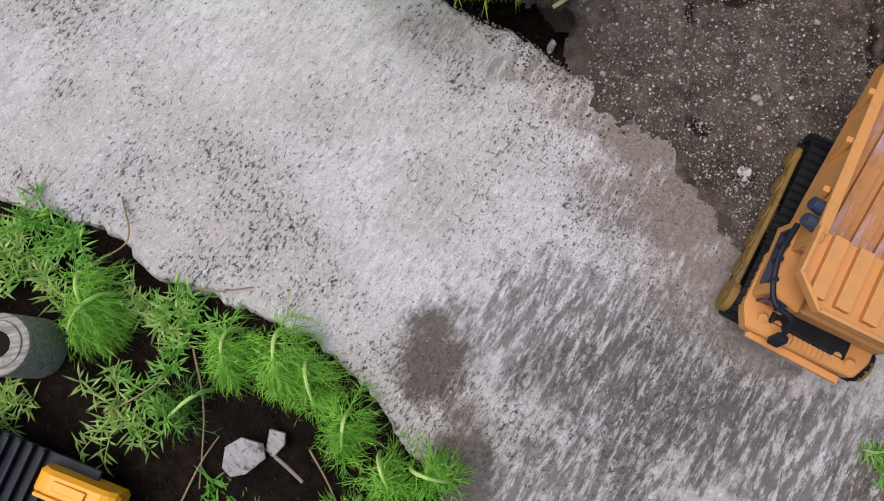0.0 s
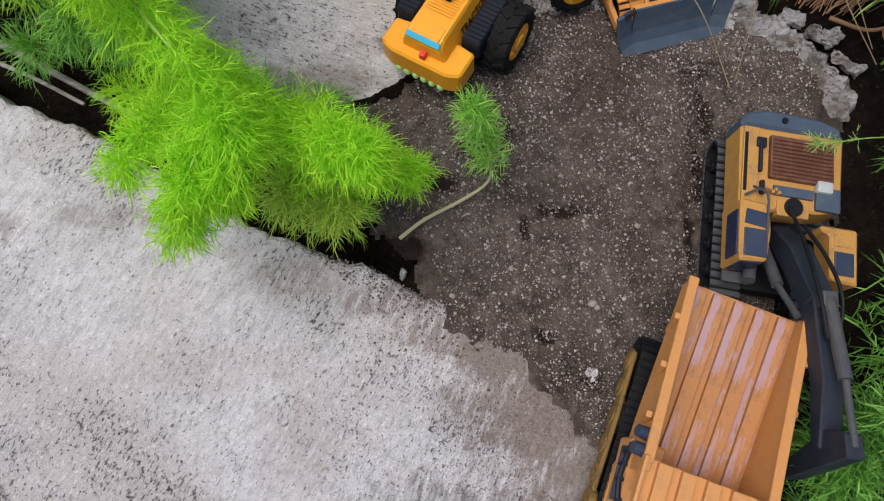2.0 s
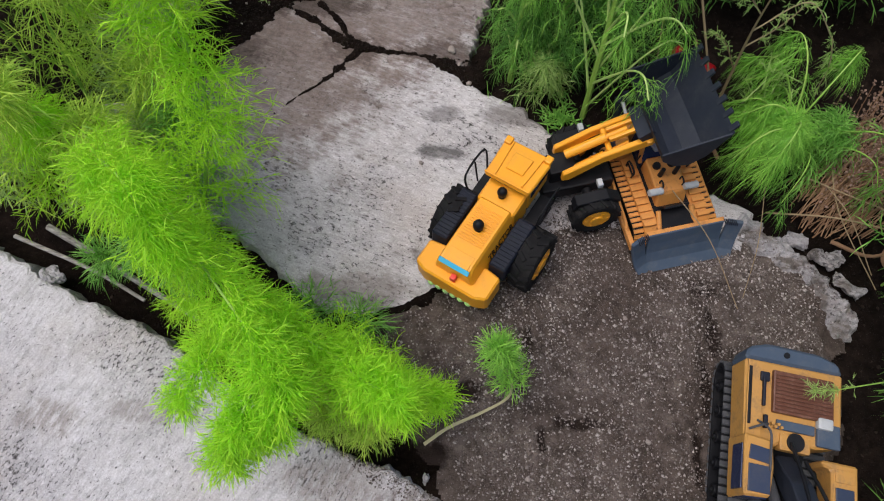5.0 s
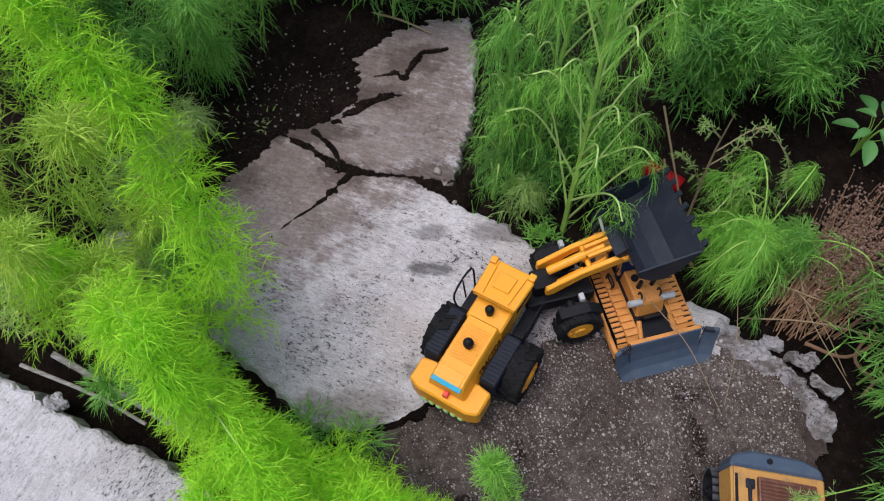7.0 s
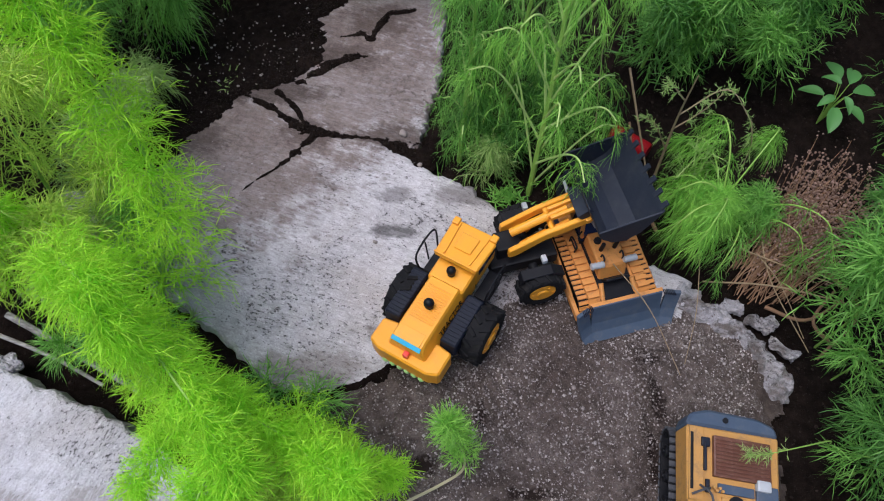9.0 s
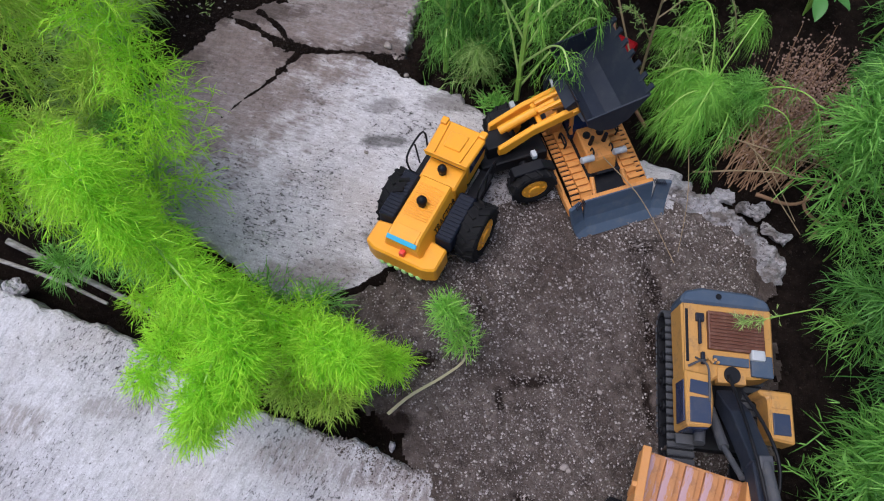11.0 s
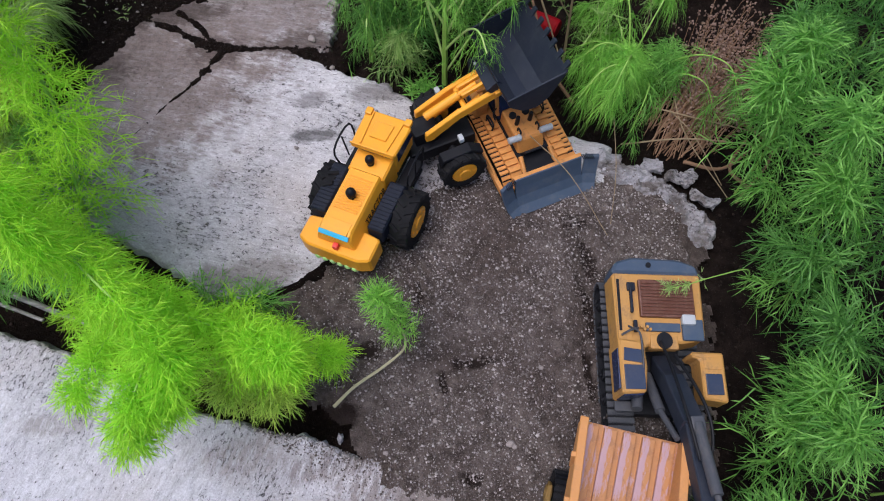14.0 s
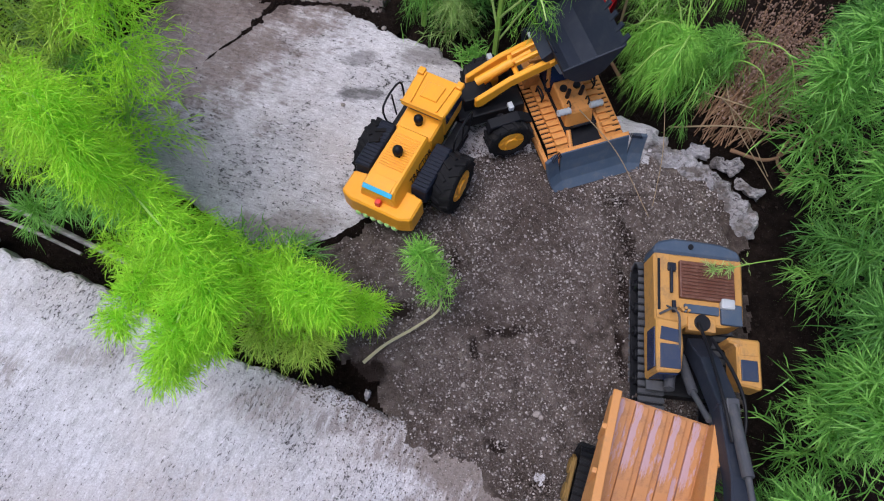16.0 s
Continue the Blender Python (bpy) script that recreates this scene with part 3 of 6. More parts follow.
def slab(name, outline, top, thick, material, label, jag=0.007, seed=0):
    """A cast slab with a broken, crumbling edge."""
    r = random.Random(seed)
    pts = []
    for (ax, ay), (bx, by) in zip(outline, outline[1:] + outline[:1]):
        n = max(1, int(math.hypot(bx - ax, by - ay) / 0.011))
        pts += [Vector((ax + (bx - ax) * k / n, ay + (by - ay) * k / n)) for k in range(n)]
    n = len(pts)
    area = sum(pts[i].x * pts[(i + 1) % n].y - pts[(i + 1) % n].x * pts[i].y for i in range(n))
    bm = bmesh.new()
    normals = []
    for i in range(n):
        d = pts[(i + 1) % n] - pts[i - 1]
        normals.append((Vector((d.y, -d.x)) * (1 if area > 0 else -1)).normalized())
    wobble = [jag * (1.2 * noise.noise((p.x * 24, p.y * 24, seed)) + 0.9 * noise.noise((p.x * 70, p.y * 70, seed + 3)) + 0.5 * noise.noise((p.x * 190, p.y * 190, seed))) for p in pts]
    rings = []
    for z, out, amp in ((-thick, 0.010, 1.4), (-0.55 * thick, 0.006, 1.3), (-0.012, 0.003, 1.1), (-0.0035, -0.001, 1.0), (0.0, -0.008, 1.0)):
        ring = []
        for i, p in enumerate(pts):
            q = p + normals[i] * (out + amp * wobble[i] + r.uniform(-0.002, 0.002))
            ring.append(bm.verts.new((q.x, q.y, top + z + (r.uniform(-0.002, 0.002) if z < -0.002 else 0))))
        rings.append(ring)
    for u, v in zip(rings, rings[1:]):
        for i in range(n):
            j = (i + 1) % n
            bm.faces.new((u[i], u[j], v[j], v[i]))
    edges = [bm.edges.get((rings[-1][i], rings[-1][(i + 1) % n])) for i in range(n)]
    bmesh.ops.triangle_fill(bm, edges=edges, use_beauty=True)
    bmesh.ops.recalc_face_normals(bm, faces=bm.faces[:])
    mesh = mesh_of(name, bm, material)
    return tagged(new(name, mesh), label, "concrete slab", kind="structure")


slab("pavement", NEAR, 0.0, 0.07, M_SLAB, "pale grey brushed concrete slab with a crumbled edge", seed=1)
slab("pavement_far", FAR, 0.004, 0.07, M_FAR, "weathered grey concrete slab with dark soil-filled cracks", 0.010, 2)


# ---- toy vehicles ----
def track(parent, x, y0, y1, z0, z1, width, n, belt_mat, shoe_mat, m=None, grouser=0.004):
    """A crawler track: a belt round two ends, with a row of shoes as pieces of their own."""
    r = (z1 - z0) / 2
    zc = (z0 + z1) / 2
    a, b = y0 + r, y1 - r
    line = [(a + (b - a) * k / 8, z1) for k in range(9)]
    line += [(b + r * math.sin(t), zc + r * math.cos(t)) for t in (math.pi * k / 8 for k in range(1, 8))]
    line += [(b + (a - b) * k / 8, z0) for k in range(9)]
    line += [(a - r * math.sin(t), zc - r * math.cos(t)) for t in (math.pi * k / 8 for k in range(1, 8))]
    bm = bmesh.new()
    k = (r - 0.004) / r
    loops = []
    for side in (-0.46, 0.46):
        for s in (0.985, k * 0.9):
            loops.append([bm.verts.new((x + side * width, (a + b) / 2 + (y - (a + b) / 2) * (1 if s > 0.97 else (b - a + 2 * r * s) / (b - a + 2 * r)), zc + (z - zc) * s)) for y, z in line])
    o1, i1, o2, i2 = loops
    for p, q in ((o1, o2), (o2, i2), (i2, i1), (i1, o1)):
        for j in range(len(line)):
            j2 = (j + 1) % len(line)
            bm.faces.new((p[j], p[j2], q[j2], q[j]))
    bmesh.ops.recalc_face_normals(bm, faces=bm.faces[:])
    belt = part("track", bm, belt_mat, parent, "rubbery crawler track", m)
    pitch = (2 * (b - a) + 2 * math.pi * r) / n
    shoe = box((0, 0, 0.001), (width, pitch * 0.72, 0.003), 0.0006)
    box((0, pitch * 0.18, 0.0025), (width * 0.98, pitch * 0.2, grouser), 0.0005, bm=shoe)
    mesh = mesh_of("track_shoe", shoe, shoe_mat)
    for i in range(n):
        s = i * pitch
        if s < b - a:
            y, z, turn = a + s, z1, 0
        elif s < b - a + math.pi * r:
            t = (s - (b - a)) / r
            y, z, turn = b + r * math.sin(t), zc + r * math.cos(t), -math.degrees(t)
        elif s < 2 * (b - a) + math.pi * r:
            y, z, turn = b - (s - (b - a) - math.pi * r), z0, 180
        else:
            t = (s - 2 * (b - a) - math.pi * r) / r
            y, z, turn = a - r * math.sin(t), zc - r * math.cos(t), 180 - math.degrees(t)
        shared("track_shoe", mesh, belt, pose(x, y, z, turn, 0, 0))
    return belt


def roller(parent, x, y, z, r, w, material, label=""):
    bm = rod((x - w / 2, y, z), (x + w / 2, y, z), r, bevel=0.002)
    rod((x - w * 0.6, y, z), (x + w * 0.6, y, z), r * 0.4, bevel=0.001, bm=bm)
    return part("roller", bm, material, parent, label)


def wheel(parent, c, r, width, m):
    """A lugged tyre with a dished rim."""
    bm = bmesh.new()
    prof = [(-0.42, 0.58), (-0.5, 0.72), (-0.48, 0.90), (-0.40, 0.97), (0.40, 0.97), (0.48, 0.90), (0.5, 0.72), (0.42, 0.58)]
    seg = 30
    rings = [[bm.verts.new((u * width, math.cos(t) * v * r, math.sin(t) * v * r)) for u, v in prof] for t in (2 * math.pi * k / seg for k in range(seg))]
    for k in range(seg):
        p, q = rings[k], rings[(k + 1) % seg]
        for j in range(len(prof)):
            j2 = (j + 1) % len(prof)
            bm.faces.new((p[j], p[j2], q[j2], q[j]))
    bmesh.ops.recalc_face_normals(bm, faces=bm.faces[:])
    hub = part("wheel", bm, M_RUBBER, parent, "black lugged rubber tyre", m @ Matrix.Translation(c))
    lugs = 14
    lug = mesh_of("tread_lug", box((0, 0, 0), (width * 0.50, r * 0.13, r * 0.10), 0.0012), M_RUBBER)
    for side in (-1, 1):
        for k in range(lugs):
            t = 2 * math.pi * (k + (0.5 if side > 0 else 0)) / lugs
            shared("tread_lug", lug, hub, Matrix.Rotation(t, 4, "X") @ pose(side * width * 0.24, 0, r * 0.98, 0, 0, side * 32))
    bm = bmesh.new()
    for s in (-1, 1):
        rod((s * width * 0.20, 0, 0), (s * width * 0.46, 0, 0), r * 0.60, r * 0.56, 20, 0.001, bm)
        rod((s * width * 0.40, 0, 0), (s * width * 0.54, 0, 0), r * 0.30, r * 0.24, 16, 0.001, bm)
        for k in range(6):
            t = math.pi * k / 3
            rod((s * width * 0.42, r * 0.43 * math.cos(t), r * 0.43 * math.sin(t)), (s * width * 0.50, r * 0.43 * math.cos(t), r * 0.43 * math.sin(t)), r * 0.055, seg=8, bm=bm)
    part("rim", bm, M_YELLOW, hub, "orange-yellow wheel rim")
    return hub


def lettering(text, size, parent, m, material):
    curve = bpy.data.curves.new("lettering", "FONT")
    curve.body, curve.size, curve.extrude, curve.align_x, curve.align_y = text, size, 0.0004, "CENTER", "CENTER"
    tmp = new("tmp_text", curve)
    mesh = bpy.data.meshes.new_from_object(tmp.evaluated_get(bpy.context.evaluated_depsgraph_get()))
    bpy.data.objects.remove(tmp)
    mesh.materials.append(material)
    return shared("lettering", mesh, parent, m)


def wheel_loader(m, steer):
    root = thing("wheel_loader", m, "yellow toy wheel loader with black tyres and raised black bucket", "toy loader")
    I = Matrix.Identity(4)
    # rear body
    bm = prism([(-0.215, 0.052), (-0.215, 0.118), (-0.20, 0.128), (-0.05, 0.132), (-0.05, 0.052)], -0.056, 0.056, "x", 0.005)
    for v in bm.verts:
        v.co.x *= 1 - 0.34 * max(0.0, min(1.0, (v.co.z - 0.06) / 0.065))
    hood = part("hood", bm, M_YELLOW, root, "glossy yellow engine hood")
    slat = mesh_of("vent_slat", box((0, 0, 0), (0.056, 0.0024, 0.002), 0.0005), M_YELLOW)
    for k in range(14):
        shared("vent_slat", slat, hood, pose(0, -0.152 + 0.0062 * k, 0.1310 + 0.0001 * k, 0.9))
    part("tail_panel", box((0, -0.192, 0.1275), (0.058, 0.03, 0.003), 0.001, (3, 0, 0)), M_YELLOW, hood)
    part("sticker", box((0, -0.211, 0.124), (0.070, 0.010, 0.003), 0.001, (38, 0, 0)), M_CYAN, hood, "bright cyan stripe")
    part("tail_lamp", box((0.005, -0.222, 0.094), (0.012, 0.012, 0.02), 0.002), M_RED, root, "small red tail lamp")
    for s in (-1, 1):
        lettering("TRACTOR", 0.020, hood, pose(s * 0.0455, -0.105, 0.101, 90, 0, 90 * s) @ pose(0, 0, 0, -16), M_BLACK)
    bm = prism([(-0.085, -0.225), (-0.06, -0.236), (0.06, -0.236), (0.085, -0.225), (0.085, -0.17), (0.052, -0.165), (-0.052, -0.165), (-0.085, -0.17)], 0.045, 0.092, "z", 0.004)
    part("counterweight", bm, M_YELLOW, root, "wide yellow rear counterweight")
    bm = bmesh.new()
    for k in range(6):
        bmesh.ops.create_uvsphere(bm, u_segments=10, v_segments=6, radius=0.009, matrix=pose(-0.045 + 0.018 * k, -0.231, 0.046))
    part("rear_bumper", bm, M_LIME, root, "pale green scalloped bumper")
    bm = prism([(-0.055, 0.06), (-0.055, 0.126), (0.005, 0.128), (0.005, 0.06)], -0.044, 0.044, "x", 0.004)
    part("engine_cover", bm, M_YELLOW, root)
    for y, z, r in ((-0.118, 0.132, 0.0115), (-0.027, 0.128, 0.0105)):
        bm = rod((0, y, z - 0.002), (0, y, z + 0.012), r * 0.8, r * 0.6, 16, 0.001)
        bmesh.ops.create_uvsphere(bm, u_segments=16, v_segments=10, radius=r, matrix=pose(0, y, z + 0.012))
        part("air_cap", bm, M_BLACK, root, "round black cap", smooth=True)
    # cab
    bm = prism([(0.0, 0.075), (0.0, 0.142), (0.075, 0.142), (0.092, 0.10), (0.086, 0.075)], -0.046, 0.046, "x", 0.004)
    cab = part("cab", bm, M_YELLOW, root)
    part("window", prism([(0.012, 0.105), (0.012, 0.138), (0.072, 0.138), (0.088, 0.105)], -0.0475, 0.0475, "x", 0.001), M_GLASS, cab, "dark blue glossy side windows")
    part("windscreen", box((0, 0.0835, 0.121), (0.082, 0.003, 0.038), 0.001, (22, 0, 0)), M_GLASS, cab, "dark blue glossy windscreen")
    part("rear_window", box((0, -0.0005, 0.128), (0.07, 0.003, 0.02), 0.001), M_WINDOW, cab)
    bm = prism([(-0.052, -0.012), (-0.056, 0.072), (-0.040, 0.086), (0.040, 0.086), (0.056, 0.072), (0.052, -0.012)], 0.142, 0.152, "z", 0.003)
    roof = part("cab_roof", bm, M_YELLOW, root, "yellow cab roof with raised hatch")
    part("roof_hatch", prism([(-0.020, 0.018), (-0.022, 0.060), (0.022, 0.060), (0.020, 0.018)], 0.152, 0.1555, "z", 0.0012), M_YELLOW, roof)
    for s in (-1, 1):
        part("roof_rib", box((s * 0.034, 0.038, 0.1535), (0.004, 0.085, 0.004), 0.001, (0, 0, -4 * s)), M_YELLOW, roof)
        part("roof_horn", box((s * 0.047, 0.078, 0.154), (0.016, 0.018, 0.010), 0.003), M_YELLOW, roof)
    part("roof_rail", box((0, -0.010, 0.1545), (0.104, 0.004, 0.005), 0.001), M_YELLOW, roof)
    # black fenders, steps and rails
    for s in (-1, 1):
        bm = prism([(-0.165, 0.07), (-0.16, 0.106), (-0.04, 0.108), (-0.03, 0.088), (-0.03, 0.07)], s * 0.050, s * 0.088, "x", 0.003)
        fender = part("fender", bm, M_NAVY, root, "black ribbed fender")
        rib = mesh_of("fender_rib", box((0, 0, 0), (0.032, 0.003, 0.002), 0.0005), M_NAVY)
        for k in range(12):
            shared("fender_rib", rib, fender, pose(s * 0.070, -0.15 + 0.0095 * k, 0.1082))
        bm = box((s * 0.066, 0.02, 0.062), (0.032, 0.075, 0.012), 0.002)
        box((s * 0.066, 0.03, 0.04), (0.028, 0.05, 0.008), 0.002, bm=bm)
        part("side_step", bm, M_BLACK, root, "black side step")
        bm = tube(spline([(s * 0.082, -0.025, 0.07), (s * 0.090, -0.025, 0.128), (s * 0.090, 0.050, 0.128), (s * 0.082, 0.050, 0.064)], 4), 0.0024)
        tube([Vector((s * 0.084, 0.012, 0.068)), Vector((s * 0.090, 0.012, 0.128))], 0.002, bm=bm)
        part("handrail", bm, M_BLACK, root, "black handrail")
    part("chassis", box((0, -0.05, 0.05), (0.07, 0.30, 0.03), 0.004), M_BLACK, root)
    part("axle", rod((-0.11, -0.085, 0.062), (0.11, -0.085, 0.062), 0.012), M_BLACK, root)
    for s in (-1, 1):
        wheel(root, (s * 0.098 + 0.012, -0.083, 0.066), 0.066, 0.048, I)
    # steered front half
    f = pose(0.016, 0.090, 0, 0, 0, steer)
    raised = f @ pose(0, 0.05, 0.11, 10) @ Matrix.Diagonal((1.0, 1.05, 1, 1)) @ pose(0, -0.05, -0.10)
    bm = box((0.012, 0.085, 0.058), (0.068, 0.16, 0.036), 0.005)
    box((0, 0.055, 0.092), (0.05, 0.06, 0.045), 0.004, bm=bm)
    part("front_frame", bm, M_BLACK, root, "black front frame", f)
    part("axle", rod((-0.080, 0.105, 0.052), (0.115, 0.105, 0.052), 0.011), M_BLACK, root, "", f)
    for s in (-1, 1):
        wheel(root, (s * 0.088 + 0.016, 0.105, 0.054), 0.054, 0.044, f)
        bm = prism([(0.055, 0.085), (0.06, 0.108), (0.13, 0.112), (0.16, 0.09), (0.155, 0.085), (0.128, 0.104), (0.065, 0.10)], s * 0.066 + 0.016, s * 0.092 + 0.016, "x", 0.0015)
        part("front_fender", bm, M_BLACK, root, "black front mudguard", f)
        part("headlamp", box((s * 0.072, 0.118, 0.118), (0.018, 0.012, 0.014), 0.003), M_SILVER, root, "pale headlamp", f)
        arm = prism([(0.045, 0.092), (0.05, 0.115), (0.13, 0.142), (0.235, 0.158), (0.245, 0.140), (0.225, 0.132), (0.13, 0.118), (0.06, 0.088)], s * 0.028, s * 0.040, "x", 0.002)
        part("lift_arm", arm, M_YELLOW, root, "yellow lift arm", raised)
        bm = rod((s * 0.018, 0.06, 0.085), (s * 0.018, 0.14, 0.115), 0.008, bevel=0.001)
        rod((s * 0.018, 0.14, 0.115), (s * 0.018, 0.19, 0.135), 0.005, bm=bm)
        part("lift_ram", bm, M_YELLOW, root, "yellow hydraulic ram", raised)
    bm = rod((0, 0.065, 0.128), (0, 0.15, 0.150), 0.010, bevel=0.001)
    rod((0, 0.15, 0.150), (0, 0.192, 0.160), 0.006, bm=bm)
    part("tilt_ram", bm, M_YELLOW, root, "yellow hydraulic ram", raised)
    for s in (-1, 1):
        part("link", box((s * 0.012, 0.180, 0.160), (0.008, 0.055, 0.012), 0.002, (9, 0, 0)), M_YELLOW, root, "", raised)
    part("cross_tube", box((0, 0.224, 0.149), (0.092, 0.012, 0.014), 0.003), M_YELLOW, root, "", raised)
    part("cross_tube", rod((-0.036, 0.15, 0.134), (0.036, 0.15, 0.134), 0.006), M_YELLOW, root, "", raised)
    tilt = f @ pose(0, 0.238, 0.184, 57, 0, 0)
    part("bucket_bracket", box((0, 0.004, 0.022), (0.076, 0.034, 0.044), 0.003, (-20, 0, 0)), M_BUCKET, root, "slate black bucket bracket", tilt)
    # bucket: a bent shell between two cheeks
    prof = [(0.135, -0.044), (0.060, -0.048), (0.026, -0.034), (0.014, -0.004), (0.020, 0.036), (0.036, 0.054)]
    shell = prof + [(y + 0.0035, z + 0.0035) for y, z in reversed(prof)]
    bm = prism(shell, -0.108, 0.108, "x", 0)
    bucket = part("bucket", bm, M_BUCKET, root, "open black bucket", tilt)
    for s in (-1, 1):
        part("cheek", prism(prof, s * 0.1045, s * 0.1085, "x", 0.0006), M_BUCKET, bucket)
    tooth = mesh_of("tooth", box((0, 0, 0), (0.012, 0.022, 0.006), 0.0015, (0, 0, 0)), M_BUCKET)
    for k in range(7):
        shared("tooth", tooth, bucket, pose(-0.096 + 0.032 * k, 0.141, -0.0415))
    # the rear body stands tall on its wheels
    for ob in root.children:
        if ob.matrix_basis == I and not ob.name.startswith("axle"):
            ob.matrix_basis = Matrix.Diagonal((1, 1, 1.18, 1))
    return root


def dump_truck(m):
    root = thing("tracked_dump_truck", m, "faded orange toy dump truck on black crawler tracks", "toy dump truck")
    for s in (-1, 1):
        t = track(root, s * 0.088, -0.12, 0.205, 0.0, 0.075, 0.042, 52, M_RUBBER, M_BLACK)
        bm = prism([(-0.10, 0.028), (-0.09, 0.05), (0.02, 0.056), (0.16, 0.05), (0.18, 0.03), (0.10, 0.022), (-0.02, 0.022)], s * 0.108, s * 0.116, "x", 0.002)
        part("track_guard", bm, M_GOLD, root, "muddy yellow track side plate")
        for y in (-0.075, -0.025, 0.025, 0.075, 0.125):
            roller(root, s * 0.113, y, 0.033, 0.017, 0.012, M_GOLD, "muddy yellow roller")
        roller(root, s * 0.112, 0.178, 0.037, 0.026, 0.014, M_GOLD, "muddy yellow sprocket")
    part("chassis", box((0, 0.03, 0.075), (0.12, 0.34, 0.04), 0.004), M_BLACK, root)
    # engine deck, bumper and cab below the canopy
    bm = prism([(-0.098, 0.10), (-0.098, 0.185), (-0.085, 0.215), (0.085, 0.222), (0.102, 0.19), (0.102, 0.10)], 0.060, 0.088, "z", 0.003)
    bumper = part("bumper", bm, M_TAN, root, "faded orange front bumper and deck")
    for k, x in enumerate((-0.07, -0.048, 0.048, 0.07)):
        part("lamp_ring", rod((x, 0.196, 0.087), (x, 0.200, 0.093), 0.009, 0.0075, 14, 0.001), M_TAN, bumper)
    for k in range(9):
        part("grille_bar", box((-0.032 + 0.008 * k, 0.206, 0.0895), (0.003, 0.022, 0.003), 0.0006), M_TAN, bumper)
    part("step_plate", box((0.0, 0.224, 0.066), (0.15, 0.012, 0.010), 0.002), M_TAN, bumper)
    bm = prism([(0.048, 0.06), (0.048, 0.185), (0.100, 0.175), (0.106, 0.06)], 0.088, 0.150, "z", 0.004)
    cab = part("cab", bm, M_TAN, root, "faded orange driver's cab")
    part("window", box((0.1035, 0.118, 0.128), (0.004, 0.085, 0.032), 0.001, (0, 0, 2)), M_GLASS, cab, "dark cab window")
    part("windscreen", box((0.075, 0.1815, 0.128), (0.045, 0.004, 0.034), 0.001, (0, 0, 10)), M_GLASS, cab, "dark windscreen")
    bm = prism([(-0.098, 0.08), (-0.098, 0.17), (0.04, 0.175), (0.04, 0.08)], 0.088, 0.128, "z", 0.004)
    part("engine_box", bm, M_TAN, root)
    rail = tube(spline([(0.104, 0.07, 0.153), (0.108, 0.13, 0.153), (0.088, 0.185, 0.150), (0.052, 0.196, 0.146), (0.044, 0.215, 0.115)], 5), 0.0045, seg=8)
    part("rail", rail, M_NAVY, root, "dark navy handrail")
    for x, y in ((0.106, 0.085), (0.107, 0.105), (0.106, 0.128), (0.100, 0.158), (0.075, 0.19)):
        part("rail_post", rod((x, y, 0.135), (x, y, 0.158), 0.0042, seg=8), M_NAVY, root)
    part("mirror", box((0.044, 0.222, 0.108), (0.018, 0.012, 0.028), 0.003, (15, 0, 0)), M_NAVY, root, "dark navy mirror")
    # dump bed
    bed = part("dump_bed", prism([(-0.205, 0.160), (-0.205, 0.167), (0.098, 0.108), (0.098, 0.098)], -0.094, 0.094, "x", 0.001), M_BEDFLOOR, root, "scuffed orange bed floor with pink scrapes")
    plank = mesh_of("floor_plank", box((0, 0, 0), (0.024, 0.292, 0.011), 0.0015), M_BEDFLOOR)
    for x in (-0.070, -0.033, 0.003, 0.039, 0.074):
        shared("floor_plank", plank, bed, pose(x, -0.057, 0.1415, -11.1))
    for s in (-1, 1):
        wall = prism([(-0.203, 0.150), (-0.207, 0.195), (0.09, 0.222), (0.108, 0.222), (0.108, 0.096), (0.02, 0.105)], s * 0.089, s * 0.097, "x", 0.0015)
        side = part("bed_side", wall, M_TAN, root, "sloped orange bed side")
        part("side_rim", prism([(-0.207, 0.190), (-0.207, 0.197), (0.095, 0.224), (0.095, 0.216)], s * 0.087, s * 0.103, "x", 0.0015), M_TAN, side)
        for y in (-0.13, -0.05, 0.03):
            part("side_rib", box((s * 0.100, y, 0.168), (0.010, 0.010, 0.068), 0.002, (8, s * 10, 0)), M_TAN, side)
    for y in (0.055, 0.080):
        bm = rod((0.098, y, 0.200), (0.118, y, 0.205), 0.011, 0.0095, 16, 0.0015)
        part("side_lamp", bm, M_WINDOW, root, "round dark blue lens")
    part("bed_front", box((0, 0.104, 0.160), (0.186, 0.008, 0.120), 0.002, (-12, 0, 0)), M_TAN, root)
    bm = prism([(-0.104, 0.088), (-0.104, 0.158), (-0.075, 0.186), (0.060, 0.190), (0.100, 0.156), (0.100, 0.088)], 0.213, 0.219, "z", 0.001)
    canopy = part("canopy", bm, M_TAN, root, "ribbed orange canopy over the cab", pose(0, 0, 0, 0, 0, 0))
    strip = mesh_of("canopy_rib", box((0, 0, 0), (0.021, 0.088, 0.014), 0.0015), M_TAN)
    for x in (-0.080, -0.042, -0.004, 0.034, 0.070):
        shared("canopy_rib", strip, canopy, pose(x, 0.134, 0.2225))
